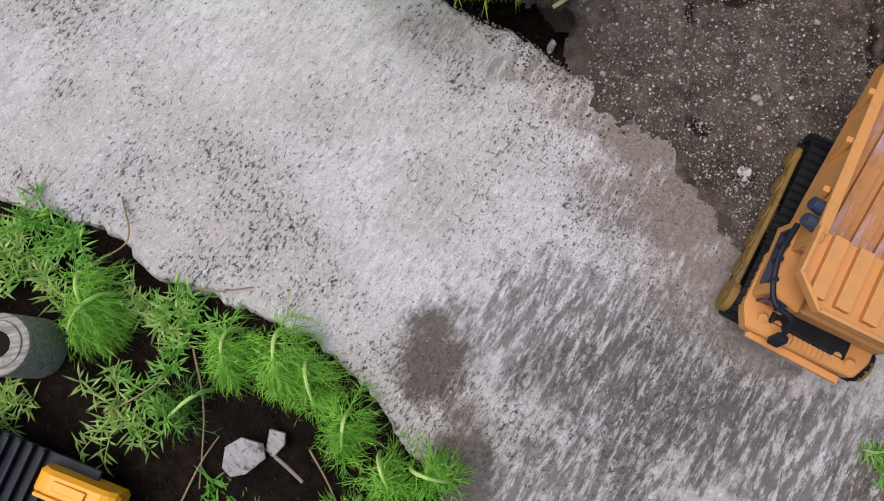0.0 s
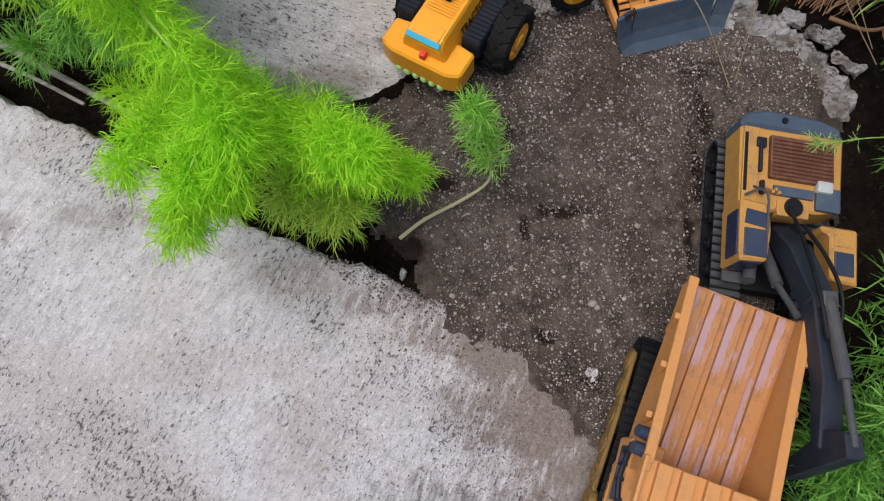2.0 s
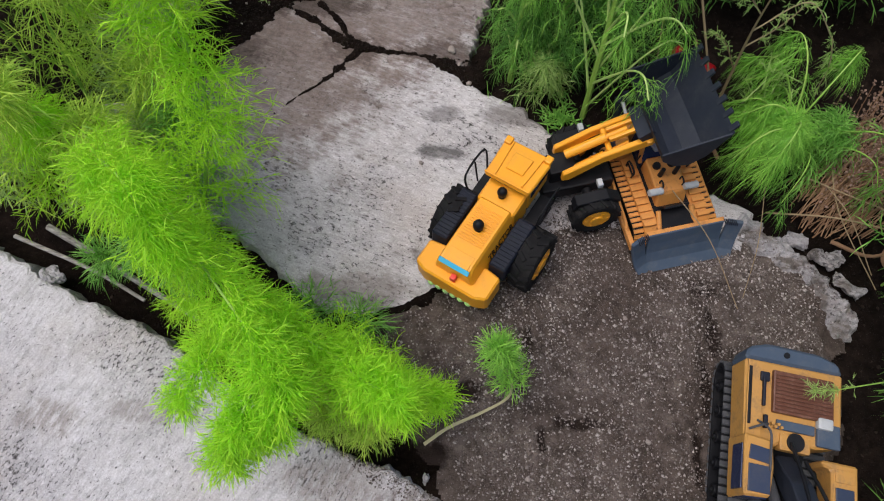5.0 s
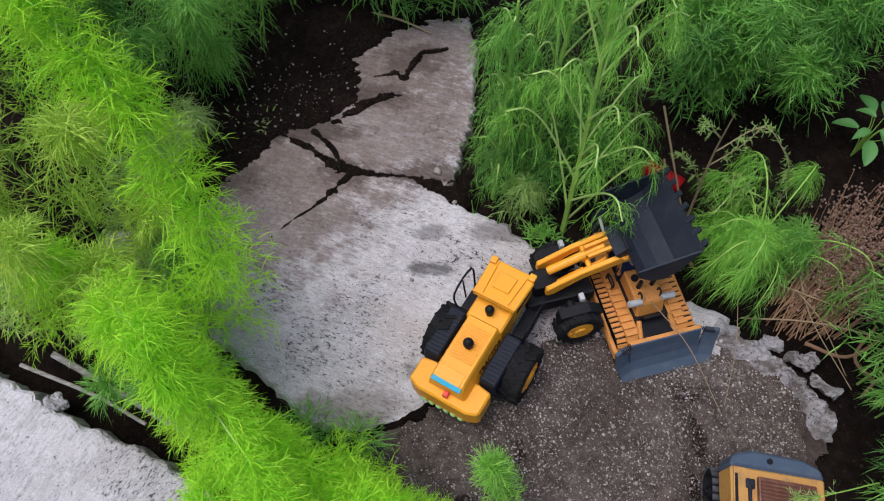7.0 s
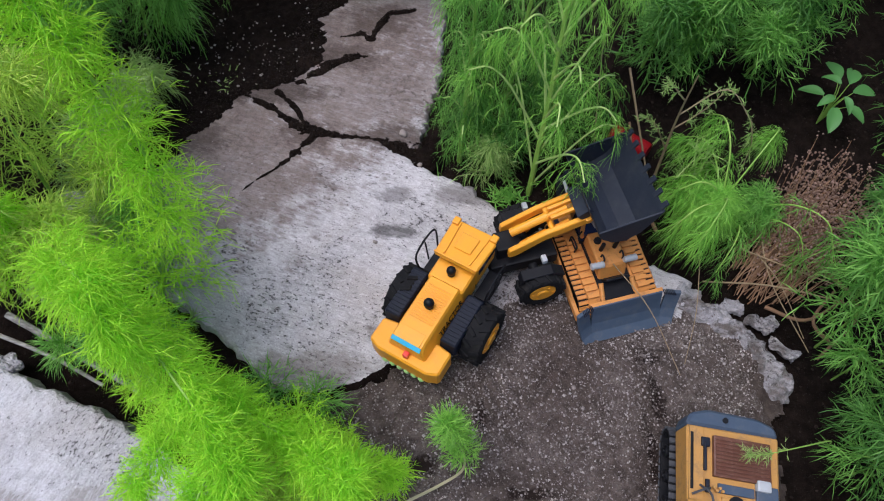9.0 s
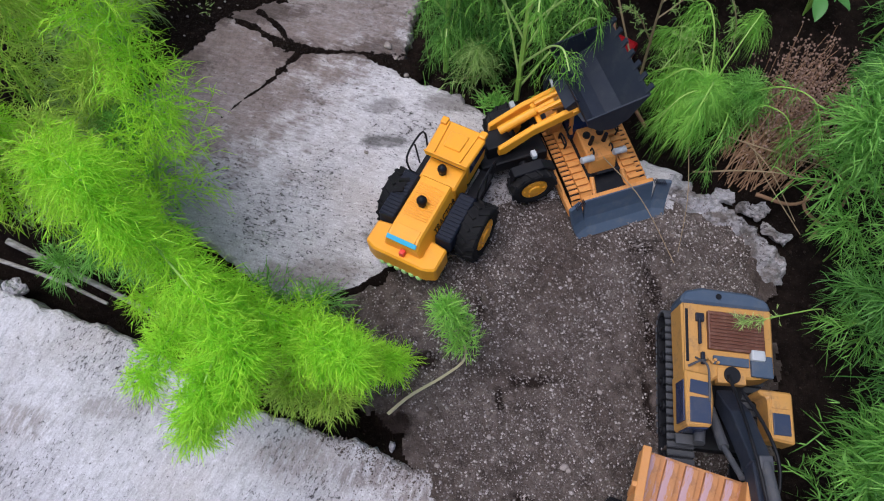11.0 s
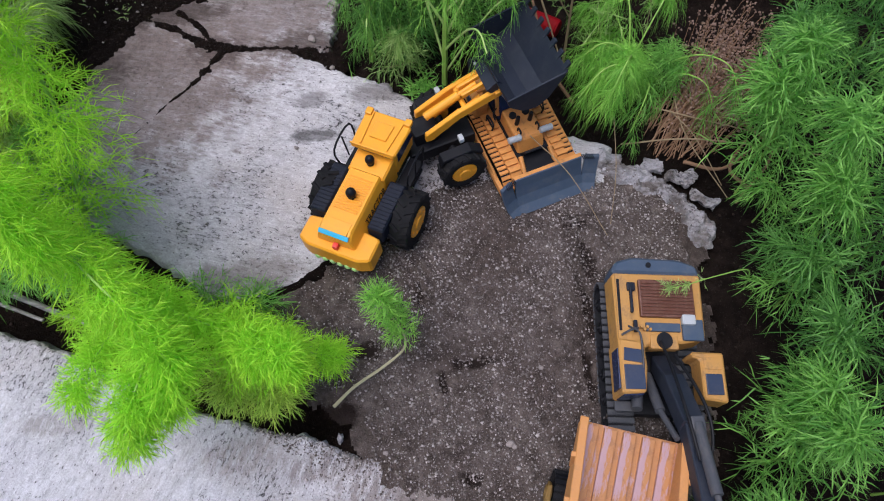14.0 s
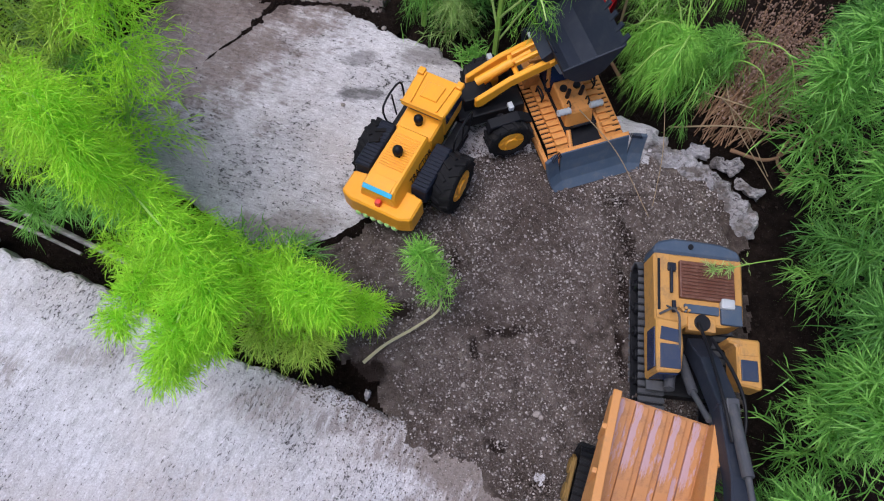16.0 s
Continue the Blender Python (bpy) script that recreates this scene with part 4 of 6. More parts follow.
    for a, b in (((-0.104, 0.088), (-0.104, 0.158)), ((-0.104, 0.158), (-0.075, 0.188)), ((-0.075, 0.188), (0.060, 0.192)), ((0.060, 0.192), (0.100, 0.156)), ((0.100, 0.156), (0.100, 0.088))):
        ang = math.degrees(math.atan2(b[1] - a[1], b[0] - a[0]))
        part("canopy_rim", box(((a[0] + b[0]) / 2, (a[1] + b[1]) / 2, 0.221), (math.hypot(b[0] - a[0], b[1] - a[1]) + 0.004, 0.006, 0.018), 0.0015, (0, 0, ang)), M_TAN, canopy)
    part("canopy_lamp", box((-0.085, 0.192, 0.205), (0.03, 0.008, 0.012), 0.002, (0, 0, 8)), M_BLACK, root)
    return root


def excavator(m):
    root = thing("excavator", m, "yellow toy excavator with dark boom and rusty engine grille", "toy excavator")
    for s in (-1, 1):
        track(root, s * 0.078, -0.13, 0.235, 0.0, 0.062, 0.058, 50, M_BLACK, M_GREY, grouser=0.005)
        for k in range(6):
            roller(root, s * 0.078, -0.085 + 0.052 * k, 0.022, 0.012, 0.05, M_BLACK)
    part("undercarriage", box((0, 0.05, 0.045), (0.11, 0.22, 0.035), 0.004), M_BLACK, root)
    part("turntable", rod((0, 0.03, 0.06), (0, 0.03, 0.082), 0.055, seg=32, bevel=0.002), M_BLACK, root)
    # upper works
    bm = prism([(-0.095, -0.118), (-0.092, 0.02), (-0.05, 0.03), (0.03, 0.035), (0.055, 0.055), (0.098, 0.055), (0.102, -0.115)], 0.082, 0.148, "z", 0.004)
    body = part("body", bm, M_EXY, root, "scratched yellow body housing")
    bm = prism([(-0.096, -0.115), (-0.088, -0.138), (-0.05, -0.150), (0.055, -0.152), (0.094, -0.140), (0.104, -0.115)], 0.078, 0.150, "z", 0.006)
    part("counterweight", bm, M_SLATE, root, "dark slate-blue counterweight")
    part("lifting_eye", rod((0.02, -0.134, 0.150), (0.02, -0.134, 0.153), 0.006, seg=12), M_BLACK, root)
    bm = box((-0.012, -0.060, 0.152), (0.120, 0.080, 0.012), 0.003)
    grille = part("engine_grille", bm, M_RUST, root, "rusty brown engine grille")
    bar = mesh_of("grille_bar", box((0, 0, 0), (0.112, 0.0035, 0.003), 0.0008), M_RUST)
    for k in range(10):
        shared("grille_bar", bar, grille, pose(-0.012, -0.092 + 0.0072 * k, 0.1595))
    part("muffler", box((-0.055, -0.016, 0.154), (0.030, 0.022, 0.016), 0.005), M_SILVER, root, "scuffed silver muffler box")
    part("side_deck", box((0.082, -0.035, 0.149), (0.030, 0.155, 0.006), 0.0015), M_EXY, body)
    part("deck_slot", box((0.092, -0.045, 0.1525), (0.006, 0.11, 0.003), 0.001), M_BLACK, body)
    part("deck_bar", box((0.066, -0.055, 0.156), (0.006, 0.055, 0.008), 0.002), M_NAVY, body)
    part("deck_bar", box((0.060, 0.0, 0.153), (0.008, 0.025, 0.008), 0.002), M_NAVY, body)
    part("deck_box", box((0.064, -0.084, 0.153), (0.018, 0.018, 0.008), 0.002), M_NAVY, body)
    part("tank_top", box((-0.064, 0.004, 0.150), (0.046, 0.044, 0.010), 0.003), M_SLATE, root, "slate-blue tank cover")
    part("rear_deck", box((0.0, 0.0, 0.150), (0.075, 0.018, 0.007), 0.002), M_SLATE, root)
    part("front_cover", box((0.0, 0.030, 0.142), (0.06, 0.03, 0.020), 0.003), M_EXY, root)
    part("swivel", rod((0.0, 0.028, 0.150), (0.0, 0.028, 0.156), 0.017, seg=20, bevel=0.001), M_BLACK, root)
    for k in range(4):
        part("cap", rod((0.048 - 0.006 * k, 0.002 + 0.005 * (k % 2), 0.152), (0.048 - 0.006 * k, 0.002 + 0.005 * (k % 2), 0.160), 0.003, seg=8), M_EXY, root)
    # cab
    bm = prism([(0.050, 0.035), (0.046, 0.085), (0.052, 0.136), (0.102, 0.140), (0.104, 0.03)], 0.090, 0.168, "z", 0.004)
    cab = part("cab", bm, M_EXY, root, "yellow cab with slate roof windows")
    part("roof_window", box((0.074, 0.064, 0.1685), (0.042, 0.026, 0.004), 0.001, (0, 0, -6)), M_WINDOW, cab, "slate blue roof window")
    part("roof_window", box((0.075, 0.107, 0.1685), (0.042, 0.048, 0.004), 0.001), M_WINDOW, cab, "slate blue roof window")
    part("windscreen", box((0.077, 0.1385, 0.132), (0.042, 0.004, 0.052), 0.001, (0, 0, 3)), M_GLASS, cab)
    part("window", box((0.1035, 0.088, 0.138), (0.004, 0.080, 0.042), 0.001), M_GLASS, cab)
    part("wiper", tube(spline([(0.075, 0.0, 0.152), (0.060, 0.02, 0.175), (0.056, 0.055, 0.172), (0.056, 0.09, 0.171)], 4), 0.0024), M_GREY, cab)
    part("wiper", tube(spline([(0.055, 0.004, 0.155), (0.075, 0.012, 0.166), (0.092, 0.02, 0.155)], 4), 0.0024), M_GREY, cab)
    part("step", box((0.074, 0.150, 0.092), (0.05, 0.02, 0.006), 0.001), M_GREY, root)
    # side box
    bm = prism([(-0.130, 0.045), (-0.130, 0.146), (-0.078, 0.140), (-0.078, 0.060), (-0.06, 0.055), (-0.06, 0.045)], 0.084, 0.140, "z", 0.004)
    side = part("side_box", bm, M_EXY, root, "yellow side box with dark hatch")
    part("hatch", box((-0.103, 0.110, 0.1405), (0.036, 0.042, 0.004), 0.003), M_WINDOW, side, "slate hatch")
    part("plate", box((-0.104, 0.068, 0.1405), (0.038, 0.024, 0.003), 0.002), M_EXY, side)
    # boom, rams and stick
    bm = bmesh.new()
    boom = [(0.045, 0.105), (0.10, 0.165), (0.20, 0.228), (0.33, 0.245), (0.43, 0.225), (0.425, 0.200), (0.33, 0.205), (0.215, 0.185), (0.13, 0.130), (0.075, 0.088)]
    prism(boom, -0.018, 0.018, "x", 0.003, bm)
    turn = pose(0, 0, 0, 0, 0, 4)
    arm = part("boom", bm, M_BUCKET, root, "dark navy boom", turn)
    part("boom_plate", prism([(0.07, 0.13), (0.10, 0.168), (0.20, 0.231), (0.21, 0.20), (0.13, 0.14)], -0.021, 0.021, "x", 0.002), M_BUCKET, arm)
    for x, y in ((0.032, 0.0), (-0.032, 0.0)):
        bm = rod((x, 0.085, 0.098), (x, 0.165, 0.145), 0.0105, bevel=0.001)
        rod((x, 0.165, 0.145), (x * 0.75, 0.225, 0.190), 0.006, bm=bm)
        part("boom_ram", bm, M_GREY, arm, "grey hydraulic ram")
    bm = rod((0, 0.205, 0.240), (0, 0.33, 0.272), 0.011, bevel=0.001)
    rod((0, 0.33, 0.272), (0, 0.425, 0.285), 0.006, bm=bm)
    part("stick_ram", bm, M_GREY, arm, "grey hydraulic ram")
    part("ram_bracket", box((0, 0.205, 0.236), (0.026, 0.026, 0.022), 0.003), M_GREY, arm)
    bm = rod((0.046, 0.088, 0.10), (0.060, 0.160, 0.118), 0.0115, bevel=0.001)
    rod((0.060, 0.160, 0.118), (0.0602, 0.161, 0.1184), 0.005, bm=bm)
    part("tow_tube", bm, M_GREY, root, "grey tube")
    part("hose", tube(spline([(-0.012, 0.06, 0.16), (-0.024, 0.13, 0.205), (-0.034, 0.19, 0.222), (-0.034, 0.24, 0.215), (-0.024, 0.27, 0.205)], 8), 0.0034, seg=8), M_BLACK, arm, "ribbed black hose")
    part("hose", tube(spline([(0.012, 0.03, 0.158), (0.014, 0.10, 0.200), (0.016, 0.19, 0.240), (0.012, 0.27, 0.252)], 8), 0.0034, seg=8), M_BLACK, arm)
    part("stick", prism([(0.405, 0.285), (0.44, 0.29), (0.475, 0.13), (0.48, 0.05), (0.462, 0.048), (0.43, 0.16), (0.40, 0.23)], -0.014, 0.014, "x", 0.003), M_BUCKET, arm, "dark navy stick")
    prof = [(0.50, 0.045), (0.47, 0.052), (0.43, 0.045), (0.40, 0.020), (0.405, -0.004), (0.44, -0.010)]
    part("bucket", prism(prof + [(y + 0.004, z - 0.005) for y, z in reversed(prof)], -0.019, 0.019, "x", 0.001), M_BUCKET, arm, "dark digging bucket")
    return root


def bulldozer(m):
    root = thing("bulldozer", m, "orange toy bulldozer with slate blade and grey cab windows", "toy bulldozer")
    for s in (-1, 1):
        x = 0.012 + s * 0.085
        track(root, x, -0.135, 0.115, 0.0, 0.062, 0.034, 42, M_BLACK, M_DOZ, grouser=0.003)
        bm = prism([(-0.11, 0.02), (-0.12, 0.045), (-0.08, 0.06), (0.07, 0.05), (0.10, 0.035), (0.09, 0.018)], x + s * 0.019, x + s * 0.026, "x", 0.002)
        part("track_frame", bm, M_DOZ, root, "orange track frame")
        for k in range(5):
            roller(root, x + s * 0.02, -0.085 + 0.04 * k, 0.022, 0.011, 0.012, M_BLACK)
        bm = prism([(-0.13, 0.066), (-0.13, 0.072), (0.095, 0.072), (0.115, 0.060), (0.11, 0.056), (0.09, 0.066)], 0.012 + s * 0.045, x - s * 0.006, "x", 0.001)
        fend = part("fender", bm, M_DOZ, root, "orange stepped fender")
        tread = mesh_of("tread", box((0, 0, 0), (0.030, 0.011, 0.008), 0.001), M_DOZ)
        for k in range(9):
            shared("tread", tread, fend, pose(0.012 + s * 0.066, -0.055 + 0.0185 * k, 0.0745))
        part("push_arm", box((x + s * 0.022, 0.065, 0.032), (0.011, 0.13, 0.018), 0.002), M_DOZ, root, "orange push arm")
        bm = tube(spline([(0.012 + s * 0.072, -0.06, 0.075), (0.012 + s * 0.072, -0.06, 0.102), (0.012 + s * 0.070, -0.03, 0.102), (0.012 + s * 0.070, -0.03, 0.076)], 4), 0.0024)
        tube([Vector((0.012 + s * 0.071, -0.06, 0.090)), Vector((0.012 + s * 0.071, -0.03, 0.090))], 0.002, bm=bm)
        part("handrail", bm, M_BLACK, root, "black handrail")
    part("chassis", box((0.012, -0.01, 0.045), (0.10, 0.24, 0.05), 0.004), M_BLACK, root)
    # hood
    bm = prism([(-0.055, 0.065), (-0.055, 0.112), (0.030, 0.108), (0.038, 0.105), (0.072, 0.03), (-0.055, 0.03)], -0.025, 0.049, "x", 0.004)
    hood = part("hood", bm, M_DOZ, root, "orange engine hood")
    part("radiator", box((0.012, 0.0585, 0.070), (0.060, 0.006, 0.070), 0.002, (-24.5, 0, 0)), M_BLACK, hood, "black radiator grille")
    for x in (-0.006, 0.030):
        part("stack", rod((x, -0.006, 0.106), (x, -0.006, 0.140), 0.0058, 0.005, 12, 0.0008), M_BLACK, hood, "black exhaust stack")
        bm = rod((x, -0.030, 0.108), (x, -0.030, 0.117), 0.010, 0.009, 16, 0.0015)
        part("filter_cap", bm, M_BLACK, hood, "black filter cap")
    for x0, x1 in ((0.038, 0.072), (-0.048, -0.014)):
        bm = rod((x0, 0.034, 0.112), (x1, 0.034, 0.114), 0.0078, seg=16, bevel=0.0012)
        for k in range(4):
            xx = x0 + (x1 - x0) * (k + 0.5) / 4
            rod((xx - 0.001, 0.034, 0.113), (xx + 0.001, 0.034, 0.113), 0.0088, seg=16, bm=bm)
        part("lamp", bm, M_SILVER, hood, "ribbed silver lamp")
    for x in (-0.014, 0.036):
        part("grab_bar", tube(spline([(x, 0.012, 0.106), (x, 0.013, 0.122), (x, 0.026, 0.121), (x, 0.027, 0.105)], 4), 0.0022), M_BLACK, hood)
    # cab
    bm = prism([(-0.125, 0.06), (-0.13, 0.150), (-0.080, 0.150), (-0.055, 0.105), (-0.055, 0.06)], -0.024, 0.054, "x", 0.005)
    cab = part("cab", bm, M_GLASS, root, "dark glass cab")
    part("roof_window", prism([(-0.020, -0.093), (-0.012, -0.062), (0.042, -0.062), (0.050, -0.093)], 0.146, 0.152, "z", 0.001), M_CLEAR, cab, "pale grey sloping window", pose(0, 0, 0, -6, 0, 0))
    part("roof", box((0.016, -0.116, 0.160), (0.086, 0.040, 0.020), 0.004), M_DOZ, root, "orange cab roof")
    for s in (-1, 1):
        part("post", box((0.015 + s * 0.040, -0.070, 0.118), (0.008, 0.010, 0.065), 0.002, (20, 0, 0)), M_DOZ, cab)
        part("mirror_bar", tube(spline([(0.012 + s * 0.050, -0.06, 0.12), (0.012 + s * 0.066, -0.045, 0.126), (0.012 + s * 0.066, -0.03, 0.118)], 4), 0.002), M_BLACK, cab)
    part("rear_box", box((0.012, -0.145, 0.095), (0.15, 0.05, 0.055), 0.005), M_DOZ, root, "orange rear box")
    part("side_panel", box((0.088, -0.118, 0.090), (0.034, 0.07, 0.050), 0.004), M_DOZ, root)
    part("panel_window", box((0.1055, -0.118, 0.098), (0.003, 0.045, 0.026), 0.001), M_WINDOW, root)
    bm = rod((0.094, -0.150, 0.116), (0.094, -0.150, 0.124), 0.010, seg=16)
    bmesh.ops.create_uvsphere(bm, u_segments=16, v_segments=10, radius=0.0115, matrix=pose(0.094, -0.150, 0.128))
    part("beacon", bm, M_RED, root, "round red beacon", smooth=True)
    # ripper
    bm = box((0.03, -0.222, 0.100), (0.062, 0.018, 0.020), 0.003)
    box((0.052, -0.215, 0.075), (0.014, 0.03, 0.06), 0.003, (25, 0, 0), bm=bm)
    box((0.008, -0.215, 0.075), (0.014, 0.03, 0.06), 0.003, (25, 0, 0), bm=bm)
    box((0.03, -0.240, 0.06), (0.016, 0.014, 0.09), 0.003, bm=bm)
    part("ripper", bm, M_NAVY, root, "dark slate ripper frame")
    for x in (0.010, 0.052):
        part("ripper_ram", rod((x, -0.165, 0.10), (x, -0.212, 0.112), 0.0042, seg=10), M_SILVER, root, "silver ripper ram")
    # blade
    front = [(0.186, 0.0), (0.164, 0.012), (0.148, 0.032), (0.136, 0.056), (0.126, 0.080)]
    prof = front + [(y - 0.009, z - 0.001) for y, z in reversed(front)]
    blade = part("blade", prism(prof, -0.092, 0.092, "x", 0.001), M_SLATE, root, "slate-blue dozer blade")
    for s in (-1, 1):
        b = prism(prof, 0, s * 0.036, "x", 0.001)
        b.transform(pose(s * 0.0925, 0, 0) @ pose(0, 0.15, 0, 0, 0, s * 22) @ pose(0, -0.15, 0))
        part("wing", b, M_SLATE, blade)
        for k in range(7):
            part("slot", box((s * (0.094 + 0.0042 * k), 0.126 + 0.0016 * k, 0.080), (0.002, 0.014, 0.003), 0.0005), M_NAVY, blade)
        part("lift_ram", rod((0.012 + s * 0.04, 0.07, 0.085), (0.012 + s * 0.045, 0.118, 0.060), 0.006, seg=10), M_DOZ, root, "orange lift ram")
    part("blade_rim", box((0.0, 0.118, 0.077), (0.19, 0.010, 0.006), 0.0015), M_DOZ, blade, "worn orange blade rim")
    part("cross_beam", box((0.012, 0.118, 0.030), (0.19, 0.02, 0.022), 0.003), M_DOZ, root)
    return root


def blue_truck(m):
    root = thing("tipper_truck", m, "yellow toy tipper truck with dark blue ribbed bed", "toy truck")
    floor_ = part("bed", box((-0.005, 0.09, 0.070), (0.15, 0.26, 0.008), 0.002), M_NAVY, root, "dark blue ribbed bed")
    rib = mesh_of("bed_rib", box((0, 0, 0), (0.14, 0.006, 0.012), 0.0015), M_NAVY)
    for k in range(15):
        shared("bed_rib", rib, floor_, pose(-0.045 if k < 6 else 0.0, -0.068 + 0.0195 * k, 0.080))
    bm = prism([(-0.088, 0.05), (-0.088, 0.095), (-0.07, 0.106), (0.020, 0.110), (0.036, 0.100), (0.036, 0.05)], 0.018, 0.056, "x", 0.006)
    side = part("side_wall", bm, M_YELLOW, root, "glossy orange-yellow side wall")
    part("side_lip", box((0.020, -0.025, 0.110), (0.006, 0.10, 0.010), 0.002), M_YELLOW, side)
    part("side_notch", box((0.038, -0.02, 0.1095), (0.014, 0.05, 0.005), 0.002), M_YELLOW, side)
    part("corner_cap", box((0.032, -0.082, 0.098), (0.020, 0.014, 0.020), 0.003), M_NAVY, root, "dark blue corner cap")
    part("rail", box((-0.075, -0.03, 0.085), (0.03, 0.20, 0.03), 0.005), M_YELLOW, root, "orange-yellow lower rail")
    part("chassis", box((-0.06, 0.0, 0.045), (0.12, 0.30, 0.03), 0.004), M_YELLOW, root)
    part("front_wall", box((0.02, 0.135, 0.085), (0.05, 0.05, 0.04), 0.004), M_NAVY, root, "dark blue headboard block")
    part("tow_pin", rod((0.032, -0.086, 0.085), (0.030, -0.098, 0.072), 0.004, seg=10), M_SILVER, root)
    I = Matrix.Identity(4)
    for s in (0.0, -0.13):
        for y in (-0.09, 0.09):
            wheel(root, (s, y, 0.032), 0.032, 0.026, I)
    return root


wheel_loader(pose(0.354, 1.078, 0.012, 0, -6, -31), -45)
dump_truck(pose(0.678, 0.234, 0.012, 0, 0, 158.8))
excavator(pose(0.872, 0.620, 0.010, 0, 0, 170.5) @ Matrix.Diagonal((0.94, 1, 1, 1)))
bulldozer(pose(0.704, 1.158, 0.010, 0, 0, -164.6) @ Matrix.Scale(0.94, 4))
blue_truck(pose(-0.455, -0.332, -0.012, 0, 0, 76))


# ---- plants ----
def unit(v):
    return v / np.maximum(np.linalg.norm(v, axis=-1, keepdims=True), 1e-9)


def ribbons(start, way, length, width, droop, rng):
    """Thread-like leaves: narrow bent strips of two faces each."""
    n = len(start)
    way = unit(way)
    side = unit(np.cross(way, rng.normal(size=(n, 3))))
    length, width, droop = (np.broadcast_to(v, (n,))[:, None] for v in (length, width, droop))
    verts = np.empty((n, 5, 3))
    mid = start + way * length * 0.55 + side * length * rng.uniform(-0.06, 0.06, (n, 1))
    mid[:, 2] -= (droop * length)[:, 0] * 0.3
    tip = start + way * length
    tip[:, 2] -= (droop * length)[:, 0]
    verts[:, 0], verts[:, 1] = start - side * width * 0.5, start + side * width * 0.5
    verts[:, 2], verts[:, 3] = mid + side * width * 0.42, mid - side * width * 0.42
    verts[:, 4] = tip
    return verts, tip, mid


def threads(rng, stem, count, reach, per, leaf, width, rise, droop, start=0.12, flop=0.0):
    """Fronds set round a stem, each carrying forked thread leaves."""
    stem = np.array(stem)
    n = len(stem)
    u = start + (1 - start) * rng.uniform(0, 1, count) ** 0.8
    pos = u * (n - 1)
    i = np.clip(pos.astype(int), 0, n - 2)
    f = (pos - i)[:, None]
    base = stem[i] * (1 - f) + stem[i + 1] * f
    along = unit(stem[i + 1] - stem[i])
    out = rng.normal(size=(count, 3))
    out = unit(out - along * (out * along).sum(1, keepdims=True))
    size = reach * (1.2 - 0.8 * u) * rng.uniform(0.55, 1.3, count)
    way = unit(out + along * (rise * (1 + 1.8 * u[:, None] ** 2)) + np.array([0, 0, 0.15 - flop]))
    v, tip, mid = ribbons(base, way, size, width * 1.3, droop, rng)
    packs = [v]
    k = np.repeat(np.arange(count), per)
    s = rng.uniform(0.12, 1.0, len(k))[:, None]
    at = np.where(s < 0.55, base[k] + (mid[k] - base[k]) * (s / 0.55), mid[k] + (tip[k] - mid[k]) * ((s - 0.55) / 0.45))
    d = unit(way[k] * rng.uniform(0.4, 1.0, (len(k), 1)) + unit(rng.normal(size=(len(k), 3))) * 0.85)
    v, tip2, mid2 = ribbons(at, d, leaf * rng.uniform(0.5, 1.25, len(k)), width, droop * 1.2, rng)
    packs.append(v)
    for _ in range(2):
        d2 = unit(d + unit(rng.normal(size=d.shape)) * 0.75)
        v, _, _ = ribbons(mid2, d2, leaf * rng.uniform(0.3, 0.75, len(k)), width * 0.9, droop * 1.2, rng)
        packs.append(v)
    return np.concatenate(packs)


def strip_mesh(name, verts, material):
    n = len(verts)
    o = 5 * np.arange(n)[:, None]
    tris = np.concatenate([o + np.array([0, 1, 2]), o + np.array([0, 2, 3]), o + np.array([3, 2, 4])])
    return from_arrays(name, verts.reshape(-1, 3), tris, material)


plant_seed = [100]


def fennel(points, count, reach, leaf=0.035, per=12, width=0.0016, rise=0.5, droop=0.25, leaves=None, stem_r=0.0035, stem_mat=None, start=0.12, flop=0.0,
           label="feathery bright green wild fennel plant growing from soil", group="fennel plants", branches=0, long=2.6):
    plant_seed[0] += 1
    leaf, width, per, count = leaf * 1.25, width * 1.25, max(4, int(per * 0.75)), max(8, int(count * (1.05 if leaves is M_LEAF else 0.8)))
    if leaves is M_LEAF:
        leaf, width, per = leaf * 0.82, width * 0.74, int(per * 1.35)
    rng = np.random.RandomState(plant_seed[0])
    root = thing("fennel_plant", pose(*points[0]), label, "plant", group)
    local = [Vector(p) - Vector(points[0]) for p in points]
    line = spline(local, 7)
    bm = tube(line, stem_r, stem_r * 0.35)
    packs = [threads(rng, [tuple(p) for p in line], count, reach, per, leaf, width, rise, droop, start, flop)]
    for k in range(branches):
        at = line[int(len(line) * rng.uniform(0.15, 0.85))]
        a = rng.uniform(0, 2 * math.pi)
        size = rng.uniform(0.6, 1.1) * reach * long
        o = Vector((math.cos(a), math.sin(a), 0))
        arch = spline([at, at + o * size * 0.35 + Vector((0, 0, size * 0.55)), at + o * size * 0.72 + Vector((0, 0, size * 0.72)), at + o * size + Vector((0, 0, size * 0.45))], 5)
        tube(arch, 0.0024, 0.0010, 5, bm)
        packs.append(threads(rng, [tuple(p) for p in arch], max(6, count // 9), reach * 0.42, per, leaf, width, 0.4, droop * 2.2, 0.2, 0.5))
    part("stem", bm, stem_mat or M_STEM, root)
    leaves_ob = shared("foliage", strip_mesh("foliage", np.concatenate(packs), leaves or M_LEAF_MID), root, Matrix.Identity(4))
    tagged(leaves_ob, "feathery thread-like leaves", kind="stuff")
    return root


